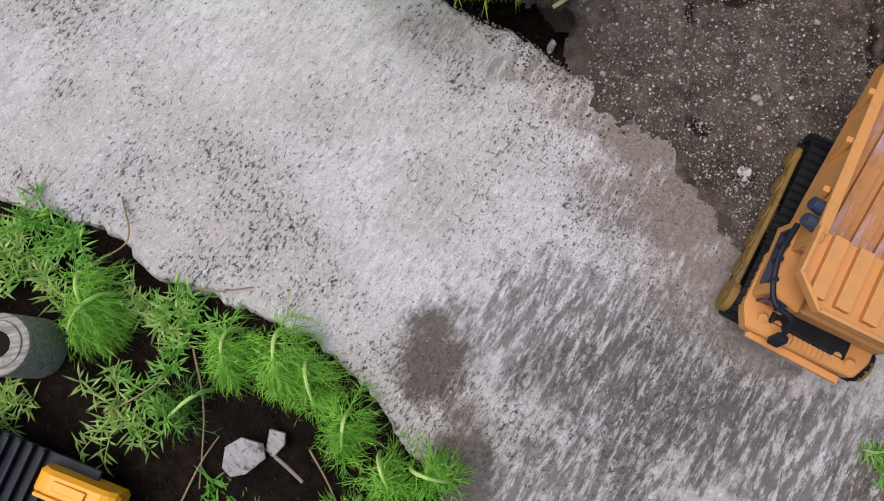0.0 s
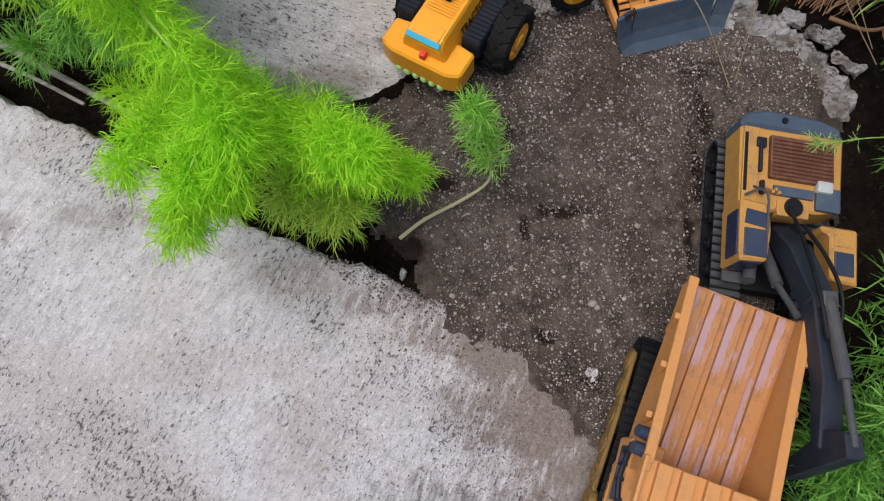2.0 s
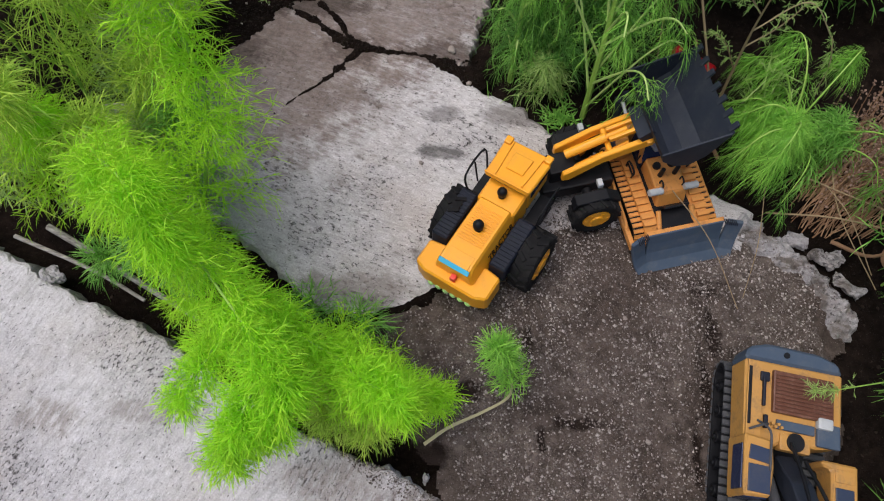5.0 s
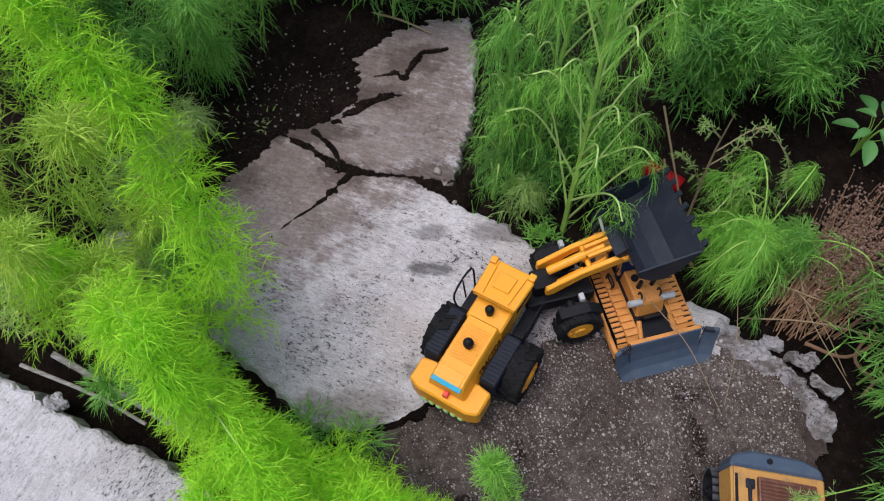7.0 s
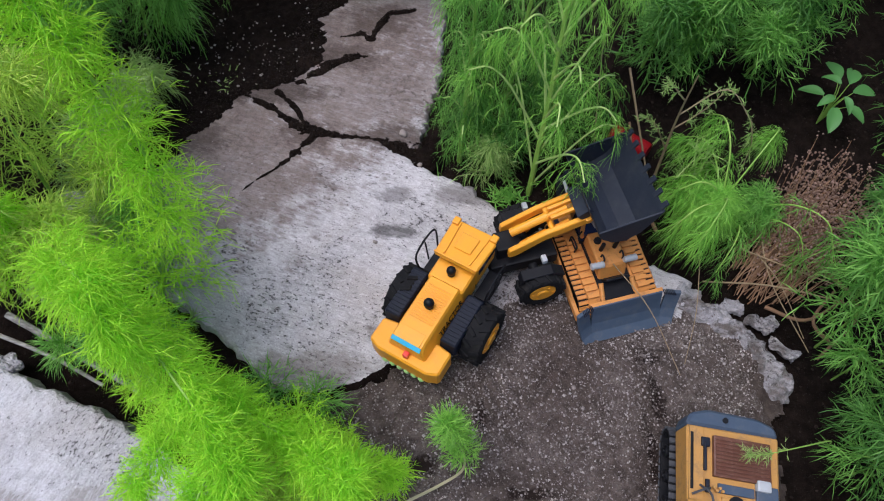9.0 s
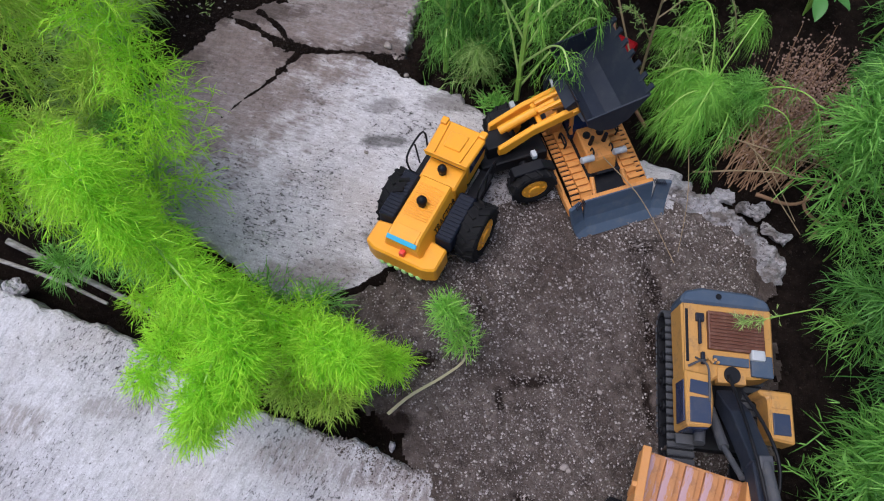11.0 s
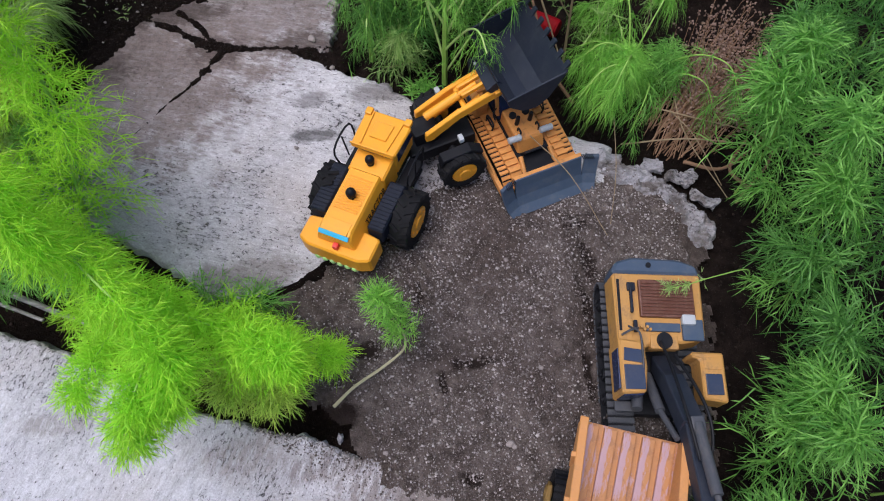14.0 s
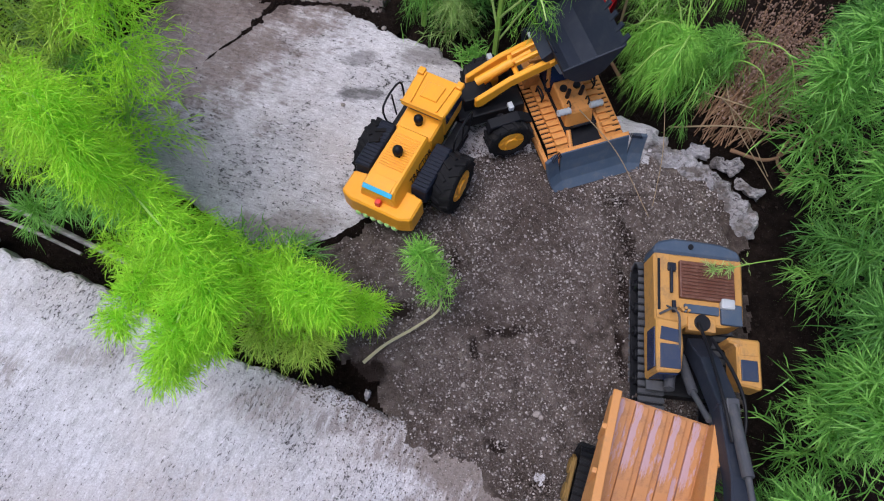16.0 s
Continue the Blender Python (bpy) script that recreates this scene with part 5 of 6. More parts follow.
B, LI, MID, DK, PL = M_LEAF, M_LEAF_LIME, M_LEAF_MID, M_LEAF_SHADED, M_LEAF_PALE
near = "tall fennel plants beside the near slab"
# leaning plumes over the ditch between the slabs
lean = "bright green fennel stem leaning low over the ditch"
fennel([(-0.50, 1.04, -0.03), (-0.42, 0.99, 0.24), (-0.287, 0.925, 0.42), (-0.144, 0.757, 0.46), (-0.03, 0.61, 0.42), (-0.05, 0.55, 0.33)], 210, 0.075, 0.04, 14, 0.0017, 0.6, 0.3, B, label=lean, group=near)
fennel([(-0.16, 0.86, -0.04), (-0.12, 0.77, 0.18), (-0.07, 0.66, 0.35), (-0.09, 0.56, 0.38), (-0.12, 0.515, 0.30)], 150, 0.075, 0.042, 14, 0.0017, 0.5, 0.35, B, label=lean, group=near)
fennel([(-0.02, 0.80, -0.03), (0.02, 0.71, 0.20), (0.08, 0.64, 0.33), (0.15, 0.605, 0.36)], 150, 0.08, 0.042, 14, 0.0017, 0.4, 0.4, B, group=near)
fennel([(0.03, 0.66, -0.03), (0.06, 0.62, 0.08), (0.10, 0.60, 0.15)], 80, 0.065, 0.038, 12, 0.0016, 0.3, 0.3, LI, group=near)
fennel([(-0.03, 0.70, -0.03), (-0.02, 0.65, 0.10), (0.02, 0.61, 0.17)], 80, 0.065, 0.038, 12, 0.0016, 0.3, 0.3, LI, group=near)
fennel([(0.06, 0.76, -0.03), (0.09, 0.71, 0.11), (0.145, 0.66, 0.19), (0.215, 0.635, 0.20)], 95, 0.065, 0.038, 13, 0.0016, 0.4, 0.4, B, group=near)
fennel([(-0.22, 0.86, -0.03), (-0.19, 0.78, 0.16), (-0.17, 0.68, 0.30), (-0.20, 0.60, 0.33)], 90, 0.07, 0.04, 13, 0.0016, 0.5, 0.4, B, label=lean, group=near)
fennel([(-0.36, 1.00, -0.03), (-0.30, 0.93, 0.20), (-0.20, 0.83, 0.32), (-0.08, 0.74, 0.33), (0.04, 0.68, 0.28)], 150, 0.07, 0.04, 13, 0.0016, 0.5, 0.35, B, label=lean, group=near)
# the pale bent stem with a young crown
fennel([(0.192, 0.579, 0.004), (0.24, 0.612, 0.020), (0.305, 0.642, 0.040), (0.352, 0.668, 0.070), (0.352, 0.690, 0.12), (0.330, 0.708, 0.19), (0.310, 0.720, 0.27)], 75, 0.05, 0.032, 11, 0.0014, 0.5, 0.3,
       M_LEAF_BUSH, 0.0042, M_PALE, 0.60, label="young fennel crown on a pale bent bare stem", group="young fennel")
# tall plants on the left bank
tall = "tall fennel plants on the bank"
fennel([(-0.326, 1.02, -0.02), (-0.235, 1.02, 0.30), (-0.175, 1.035, 0.56), (-0.21, 1.06, 0.80), (-0.33, 1.13, 1.02)], 190, 0.10, 0.05, 12, 0.0018, 0.5, 0.35, B, 0.005, group=tall)
fennel([(-0.42, 1.04, -0.02), (-0.40, 0.98, 0.25), (-0.33, 0.92, 0.50), (-0.24, 0.84, 0.60), (-0.19, 0.77, 0.54)], 150, 0.09, 0.045, 13, 0.0017, 0.5, 0.35, B, 0.0045, label=lean, group=tall)
rp = random.Random(7)
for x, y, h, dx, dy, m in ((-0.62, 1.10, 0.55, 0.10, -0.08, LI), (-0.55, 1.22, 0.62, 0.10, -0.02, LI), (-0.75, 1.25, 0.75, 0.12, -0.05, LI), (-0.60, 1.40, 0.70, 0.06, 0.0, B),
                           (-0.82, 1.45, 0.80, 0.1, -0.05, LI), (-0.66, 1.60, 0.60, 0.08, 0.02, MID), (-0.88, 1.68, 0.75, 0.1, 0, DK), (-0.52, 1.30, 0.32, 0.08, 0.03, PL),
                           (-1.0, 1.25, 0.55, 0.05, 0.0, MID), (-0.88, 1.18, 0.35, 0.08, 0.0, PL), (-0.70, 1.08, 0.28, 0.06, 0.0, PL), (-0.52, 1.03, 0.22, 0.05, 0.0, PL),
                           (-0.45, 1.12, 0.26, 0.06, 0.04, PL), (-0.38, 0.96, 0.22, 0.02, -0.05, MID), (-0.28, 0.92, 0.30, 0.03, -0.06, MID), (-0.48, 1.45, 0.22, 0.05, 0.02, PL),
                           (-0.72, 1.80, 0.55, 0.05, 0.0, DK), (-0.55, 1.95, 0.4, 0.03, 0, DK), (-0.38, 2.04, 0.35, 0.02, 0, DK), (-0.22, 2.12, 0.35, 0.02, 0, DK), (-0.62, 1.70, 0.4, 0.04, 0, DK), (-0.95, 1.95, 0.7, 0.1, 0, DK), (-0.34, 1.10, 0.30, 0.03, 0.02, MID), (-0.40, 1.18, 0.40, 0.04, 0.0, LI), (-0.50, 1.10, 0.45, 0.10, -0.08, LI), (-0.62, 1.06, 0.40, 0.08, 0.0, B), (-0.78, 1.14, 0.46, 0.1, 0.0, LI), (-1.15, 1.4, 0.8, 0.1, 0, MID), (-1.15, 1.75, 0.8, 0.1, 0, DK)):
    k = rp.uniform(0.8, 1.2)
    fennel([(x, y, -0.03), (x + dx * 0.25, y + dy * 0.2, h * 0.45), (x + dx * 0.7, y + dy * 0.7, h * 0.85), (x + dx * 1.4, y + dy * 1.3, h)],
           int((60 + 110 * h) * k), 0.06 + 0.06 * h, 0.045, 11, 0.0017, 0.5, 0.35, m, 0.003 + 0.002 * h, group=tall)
for x, y, h, m in ((-0.60, 1.72, 0.40, MID), (-0.48, 1.80, 0.42, MID), (-0.56, 1.86, 0.50, MID), (-0.40, 1.92, 0.42, MID), (-0.46, 1.84, 0.26, MID), (-0.30, 2.00, 0.40, MID), (-0.66, 1.58, 0.30, LI), (-0.52, 1.66, 0.16, PL)):
    fennel([(x, y, 0.0), (x + 0.03, y - 0.02, h * 0.5), (x + 0.07, y - 0.05, h * 0.9), (x + 0.12, y - 0.09, h * 0.95)], 75, 0.085, 0.045, 10, 0.0017, 0.3, 0.7, m, 0.003, group=tall)
# low weeds on the ditch edge
for x, y, h in ((-0.50, 0.96, 0.10), (-0.30, 0.86, 0.12), (-0.22, 0.78, 0.14), (-0.14, 0.74, 0.12), (-0.10, 0.80, 0.12), (-0.26, 0.98, 0.10), (-0.03, 0.86, 0.10), (0.03, 0.84, 0.08)):
    fennel([(x, y, -0.06), (x + rp.uniform(-0.02, 0.02), y - 0.02, h * 0.6), (x + rp.uniform(-0.04, 0.06), y - 0.05, h)], 34, 0.05, 0.045, 9, 0.0016, 0.4, 0.2, rp.choice((PL, MID, B)), 0.002,
           label="low pale green weed on the ditch edge", group="ditch weeds")
# behind the bulldozer


def tall_fennel(x, y, height, lean, nodes, reach, seed, leaves, label, hang=0.10):
    """An upright stem with straight rising branches that nod at the tip and trail thread leaves."""
    r = np.random.RandomState(seed)
    root = thing("fennel_plant", pose(x, y, -0.03), label, "plant", "fennel by the bulldozer")
    line = spline([(0, 0, 0), (lean[0] * 0.3, lean[1] * 0.3, height * 0.4), (lean[0] * 0.65, lean[1] * 0.65, height * 0.75), (*lean, height)], 8)
    packs = [threads(r, [tuple(p) for p in line], 40, 0.05, 7, 0.035, 0.0014, 0.6, 0.7)]
    part("stem", tube(line, 0.0075, 0.003), M_STEM, root)
    for k in range(nodes):
        u = 0.06 + 0.86 * (k + r.uniform(-0.3, 0.3)) / nodes
        at = line[max(0, min(len(line) - 1, int(u * len(line))))]
        a = k * 2.4 + r.uniform(-0.4, 0.4)
        o = Vector((math.cos(a), math.sin(a), 0))
        size = reach * (1.15 - 0.55 * u) * r.uniform(0.75, 1.15)
        tip = at + o * size * 0.62 + Vector((0, 0, size * 0.96))
        arch = spline([at, at + o * size * 0.22 + Vector((0, 0, size * 0.42)), at + o * size * 0.44 + Vector((0, 0, size * 0.80)), tip, tip + o * size * 0.17 - Vector((0, 0, size * 0.07))], 5)
        part("branch", tube(arch, 0.0033, 0.0016, 5), M_CURL, root)
        pts = [tuple(p) for p in arch]
        packs.append(threads(r, pts, 8, hang * 0.7, 6, 0.032, 0.0013, 0.2, 1.0, 0.35, 0.6))
        packs.append(threads(r, pts[-8:], 6, hang * 0.8, 7, 0.034, 0.0013, 0.1, 1.3, 0.0, 0.9))
    leaves_ob = shared("foliage", strip_mesh("foliage", np.concatenate(packs), leaves), root, Matrix.Identity(4))
    tagged(leaves_ob, "hanging thread-like leaves", kind="stuff")


tall_fennel(0.545, 1.385, 0.80, (-0.03, 0.13), 24, 0.22, 301, M_LEAF_BUSH, "upright fennel plant with long arching drooping branches")
tall_fennel(0.365, 1.480, 0.62, (-0.01, 0.06), 16, 0.075, 302, M_LEAF_MID, "slim fennel plant with hanging thread-like plumes", 0.11)
tall_fennel(0.48, 1.60, 0.60, (0.02, 0.05), 14, 0.18, 303, M_LEAF_MID, "fennel plant with nodding branches over dark soil")
for x, y, h, m in ((0.47, 1.47, 0.16, DK), (0.62, 1.50, 0.26, MID), (0.44, 1.44, 0.12, PL), (0.55, 1.55, 0.32, DK), (0.40, 1.52, 0.20, DK)):
    fennel([(x, y, -0.04), (x - 0.01, y, h * 0.5), (x + rp.uniform(-0.04, 0.03), y - 0.01, h)], int(50 + 90 * h), 0.075, 0.042, 10, 0.0016, 0.5, 0.6, m, 0.003, group="fennel by the bulldozer", branches=4 if h > 0.3 else 0)
# bushy clump over the blade's end
fennel([(1.00, 1.29, -0.03), (0.985, 1.285, 0.08), (0.965, 1.275, 0.15), (0.945, 1.26, 0.19)], 190, 0.075, 0.038, 12, 0.0012, 0.25, 0.7, M_LEAF_BUSH, 0.0035, branches=8, label="bushy bright green fennel clump drooping on all sides", group="fennel on the bank")
fennel([(1.05, 1.29, -0.03), (1.06, 1.29, 0.08), (1.08, 1.29, 0.14)], 90, 0.075, 0.04, 12, 0.0015, 0.25, 0.55, MID, 0.0035, branches=3, group="fennel on the bank")
fennel([(0.90, 1.36, -0.04), (0.905, 1.36, 0.10), (0.91, 1.36, 0.24)], 16, 0.06, 0.05, 7, 0.0018, 0.7, 0.1, PL, 0.0022, label="sparse pale fennel seedling on dark soil", group="fennel on the bank")
# right bank
bank = "dense fennel on the right bank"
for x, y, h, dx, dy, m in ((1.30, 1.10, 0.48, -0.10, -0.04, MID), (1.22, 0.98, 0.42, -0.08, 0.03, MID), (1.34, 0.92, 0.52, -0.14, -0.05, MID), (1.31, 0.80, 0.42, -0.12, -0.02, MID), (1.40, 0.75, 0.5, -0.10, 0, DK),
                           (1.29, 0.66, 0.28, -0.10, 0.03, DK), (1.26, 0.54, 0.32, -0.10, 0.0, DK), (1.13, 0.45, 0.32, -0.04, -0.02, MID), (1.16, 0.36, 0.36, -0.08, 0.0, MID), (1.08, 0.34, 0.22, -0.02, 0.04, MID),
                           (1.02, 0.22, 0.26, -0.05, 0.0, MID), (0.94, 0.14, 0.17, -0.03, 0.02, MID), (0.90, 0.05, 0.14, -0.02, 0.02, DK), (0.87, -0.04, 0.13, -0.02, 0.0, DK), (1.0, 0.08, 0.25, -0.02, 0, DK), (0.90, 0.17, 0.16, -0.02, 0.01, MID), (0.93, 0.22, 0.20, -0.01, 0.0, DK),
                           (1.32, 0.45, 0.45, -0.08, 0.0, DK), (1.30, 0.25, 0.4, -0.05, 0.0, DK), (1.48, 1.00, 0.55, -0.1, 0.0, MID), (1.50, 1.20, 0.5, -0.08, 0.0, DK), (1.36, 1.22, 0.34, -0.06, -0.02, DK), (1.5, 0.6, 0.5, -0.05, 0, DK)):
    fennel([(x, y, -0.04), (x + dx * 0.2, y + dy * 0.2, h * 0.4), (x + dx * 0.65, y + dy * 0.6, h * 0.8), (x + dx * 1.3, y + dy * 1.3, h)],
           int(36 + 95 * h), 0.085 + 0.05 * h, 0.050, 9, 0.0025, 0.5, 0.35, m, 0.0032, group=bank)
fennel([(1.16, 0.73, -0.02), (1.08, 0.715, 0.17), (0.98, 0.69, 0.24), (0.90, 0.672, 0.262), (0.86, 0.668, 0.262)], 14, 0.020, 0.018, 7, 0.0012, 0.9, 0.1, PL, 0.0018, start=0.55, label="thin fennel sprig reaching over the excavator", group=bank)
for x, y, h, dx, dy, m in ((1.24, 0.90, 0.20, -0.07, 0.0, MID), (1.25, 0.78, 0.18, -0.08, -0.02, DK), (1.22, 0.68, 0.15, -0.06, 0.01, MID), (1.26, 1.04, 0.22, -0.06, 0.02, MID)):
    fennel([(x, y, -0.03), (x + dx * 0.2, y + dy * 0.2, h * 0.5), (x + dx * 0.6, y + dy * 0.6, h * 0.9), (x + dx * 1.2, y + dy * 1.2, h)],
           26, 0.075, 0.045, 8, 0.0018, 0.5, 0.35, m, 0.0024, label="low thin fennel frond at the foot of the bank", group=bank)
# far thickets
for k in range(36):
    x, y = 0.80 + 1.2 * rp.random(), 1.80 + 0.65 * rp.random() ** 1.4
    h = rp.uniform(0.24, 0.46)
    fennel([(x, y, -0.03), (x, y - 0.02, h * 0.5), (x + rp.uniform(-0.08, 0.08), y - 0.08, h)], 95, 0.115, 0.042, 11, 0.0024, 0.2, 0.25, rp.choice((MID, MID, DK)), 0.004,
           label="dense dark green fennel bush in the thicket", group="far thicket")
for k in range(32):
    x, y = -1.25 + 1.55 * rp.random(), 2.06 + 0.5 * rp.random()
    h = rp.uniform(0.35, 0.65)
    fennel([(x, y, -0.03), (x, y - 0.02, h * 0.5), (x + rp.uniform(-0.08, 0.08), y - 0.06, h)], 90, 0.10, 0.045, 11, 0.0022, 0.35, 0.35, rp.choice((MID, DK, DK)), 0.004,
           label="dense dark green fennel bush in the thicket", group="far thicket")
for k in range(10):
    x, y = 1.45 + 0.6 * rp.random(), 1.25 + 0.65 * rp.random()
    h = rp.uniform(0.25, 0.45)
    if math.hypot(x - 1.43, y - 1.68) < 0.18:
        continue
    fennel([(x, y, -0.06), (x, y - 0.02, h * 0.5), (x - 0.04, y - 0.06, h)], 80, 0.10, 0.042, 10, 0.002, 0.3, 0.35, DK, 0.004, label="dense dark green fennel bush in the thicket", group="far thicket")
# curled clumps on the near bank, by the first slab
for x, y, h, dx, dy, m, n in ((-0.50, 0.02, 0.07, 0.03, -0.07, M_LEAF_BUSH, 100), (-0.455, -0.01, 0.07, -0.04, -0.06, M_LEAF_BUSH, 80), (-0.25, -0.04, 0.08, 0.0, -0.05, M_LEAF_BUSH, 100), (-0.175, -0.03, 0.09, 0.01, -0.07, M_LEAF_BUSH, 120),
                              (-0.13, -0.07, 0.07, 0.02, -0.06, M_LEAF_BUSH, 90), (-0.055, -0.14, 0.07, 0.0, -0.05, M_LEAF_BUSH, 90), (0.00, -0.20, 0.07, 0.02, -0.04, M_LEAF_BUSH, 80), (0.05, -0.215, 0.06, 0.05, -0.01, M_LEAF_BUSH, 70),
                              (-0.02, -0.27, 0.06, 0.0, -0.04, M_LEAF_BUSH, 60), (-0.28, -0.14, 0.05, -0.04, -0.04, DK, 50), (0.06, -0.29, 0.06, 0.02, -0.02, M_LEAF_BUSH, 60)):
    fennel([(x, y, -0.02), (x + dx * 0.1, y + dy * 0.1, h * 0.8), (x + dx * 0.5, y + dy * 0.5, h * 1.15), (x + dx * 1.0, y + dy, h * 0.85), (x + dx * 1.25, y + dy * 1.2, h * 0.45), (x + dx * 1.0, y + dy * 1.1, h * 0.2)],
           int(n * 0.9), 0.040, 0.034, 14, 0.00085, 0.2, 1.1, m, 0.0040, M_CURL, flop=0.3, label="curled mossy fennel seedling on the slab edge", group="curled fennel clumps")


def weed(x, y, n, size, seed, material=M_LEAF_PALE):
    """A low weed with narrow pointed leaves on spreading stems."""
    r = random.Random(seed)
    root = thing("narrow_leaf_weed", pose(x, y, -0.02), "straggling weed with narrow pale green leaves", "weed", "narrow-leaf weeds")
    stems, leaves = bmesh.new(), bmesh.new()
    for k in range(n):
        a = r.uniform(0, 6.3)
        o = Vector((math.cos(a), math.sin(a), 0))
        line = spline([Vector((0, 0, 0)), o * size * 0.4 + Vector((0, 0, size * 0.35)), o * size + Vector((0, 0, size * r.uniform(0.2, 0.5)))], 6)
        tube(line, 0.0016, 0.0007, 5, stems)
        for p in line[2:]:
            for s in (0, 1, 2):
                b = r.uniform(0, 6.3)
                d = Vector((math.cos(b), math.sin(b), r.uniform(0.0, 0.7))).normalized()
                w = d.cross(Vector((0, 0, 1))).normalized() * 0.0019
                ln = r.uniform(0.016, 0.038)
                mid = p + d * ln * 0.5 + Vector((0, 0, 0.002))
                v = [leaves.verts.new(q) for q in (p, mid + w, p + d * ln, mid - w)]
                leaves.faces.new(v)
    part("stem", stems, M_STEM, root)
    tagged(part("leaf_spray", leaves, material, root, "narrow pointed leaves"), kind="stuff")


for k, (x, y, n, s) in enumerate(((-0.66, 0.06, 9, 0.09), (-0.60, 0.02, 8, 0.09), (-0.55, 0.085, 7, 0.07), (-0.40, -0.04, 7, 0.07), (-0.34, -0.05, 7, 0.07), (-0.42, -0.19, 6, 0.08), (-0.38, -0.16, 5, 0.07),
                                  (-0.62, -0.20, 6, 0.06), (-0.22, -0.30, 5, 0.05), (-0.72, 0.0, 8, 0.1), (0.50, 1.37, 6, 0.06), (-0.30, 1.70, 6, 0.06), (0.81, -0.10, 6, 0.06))):
    weed(x, y, n, s, 40 + k, M_LEAF_PALE if k % 2 else M_LEAF_MID)


# ---- small things ----
def scatter(name, spots, sizes, material, label, category, seed, squash=0.7, facets=20):
    """Many small angular stones as one mesh."""
    rng = np.random.RandomState(seed)
    bm = bmesh.new()
    if facets == 8:
        bmesh.ops.create_uvsphere(bm, u_segments=4, v_segments=2, radius=1.0)
    else:
        bmesh.ops.create_icosphere(bm, subdivisions=1, radius=1.0)
    base = np.array([v.co[:] for v in bm.verts])
    tris = np.array([[v.index for v in f.verts] for f in bm.faces])
    bm.free()
    n = len(spots)
    shape = base[None] * rng.uniform(0.6, 1.15, (n, len(base), 1)) * np.stack([rng.uniform(0.7, 1.3, n), rng.uniform(0.7, 1.3, n), np.full(n, squash)], -1)[:, None]
    a = rng.uniform(0, 6.3, n)
    rot = np.zeros((n, 3, 3))
    rot[:, 0, 0], rot[:, 0, 1], rot[:, 1, 0], rot[:, 1, 1], rot[:, 2, 2] = np.cos(a), -np.sin(a), np.sin(a), np.cos(a), 1
    v = np.einsum("nij,nkj->nki", rot, shape) * np.asarray(sizes)[:, None, None] + np.asarray(spots)[:, None]
    faces = (np.arange(n)[:, None, None] * len(base) + tris[None]).reshape(-1, 3)
    ob = new(name, from_arrays(name, v.reshape(-1, 3), faces, material))
    return tagged(ob, label, category, kind="stuff")


rng = np.random.RandomState(5)
x, y = rng.uniform(0.0, 1.12, 210000), rng.uniform(-0.02, 1.12, 210000)
z, d = gravel_z(x, y)
ok = (d > -0.004) & (z > 0.000) & (rng.uniform(0, 1, len(x)) < 0.55 + 0.35 * wave(x, y, 16, 11))
x, y, z = x[ok], y[ok], z[ok]
s = 0.0008 + 0.0031 * rng.uniform(0, 1, len(x)) ** 2.6 + 0.0022 * (rng.uniform(0, 1, len(x)) > 0.988)
scatter("gravel", np.stack([x, y, z + s * 0.2], -1), s, M_STONE, "fine loose brown and pale gravel on soil", "gravel", 1, facets=8)
# grit strewn on the slab's edge
x, y = np.concatenate([rng.normal(0.42, 0.17, 15000), rng.normal(0.08, 0.05, 1500)]), np.concatenate([rng.normal(0.20, 0.19, 15000), rng.normal(-0.08, 0.10, 1500)])
ok = (inside_by(x, y, NEAR) > 0.01) & (wave(x, y, 24, 41) > -0.35)
s = 0.0006 + 0.0012 * rng.uniform(0, 1, ok.sum()) ** 2.5
scatter("grit", np.stack([x[ok], y[ok], 0.0003 + s * 0.3], -1), s, M_STONE, "fine grit strewn over the concrete slab", "grit", 2, facets=8)
x, y = rng.uniform(-0.35, 0.6, 1500), rng.uniform(0.88, 1.5, 1500)
ok = inside_by(x, y, FAR) > 0.01
s = 0.0006 + 0.0013 * rng.uniform(0, 1, ok.sum()) ** 3
scatter("grit", np.stack([x[ok], y[ok], 0.0044 + s * 0.3], -1), s, M_STONE, "sparse grit on the far concrete slab", "grit", 3)
# gravel spilling over the slabs' edges and the broken rim
x, y = rng.uniform(0.0, 0.66, 90000), rng.uniform(0.0, 0.62, 90000)
d = inside_by(x, y, NEAR)
ok = (d > -0.004) & (inside_by(x, y, GRAVEL) > -0.16) & (rng.uniform(0, 1, len(x)) < 0.75 * np.exp(-np.maximum(d, 0) / 0.035)) & (wave(x, y, 30, 43) > -0.5)
s = 0.0007 + 0.0024 * rng.uniform(0, 1, ok.sum()) ** 2.6
scatter("grit", np.stack([x[ok], y[ok], 0.0003 + s * 0.25], -1), s, M_STONE, "loose gravel spilling over the slab's broken edge", "grit", 6, facets=8)
x, y = rng.normal(0.56, 0.14, 14000), rng.normal(1.0, 0.075, 14000)
ok = (inside_by(x, y, FAR) > 0.004) & (wave(x, y, 26, 44) > -0.45)
s = 0.0007 + 0.0022 * rng.uniform(0, 1, ok.sum()) ** 2.6
scatter("grit", np.stack([x[ok], y[ok], 0.0044 + s * 0.25], -1), s, M_STONE, "gravel strewn over the far slab beside the bulldozer", "grit", 7, facets=8)
x, y = rng.uniform(0.86, 1.12, 9000), rng.uniform(0.84, 1.10, 9000)
d, z = rim_z(x, y)
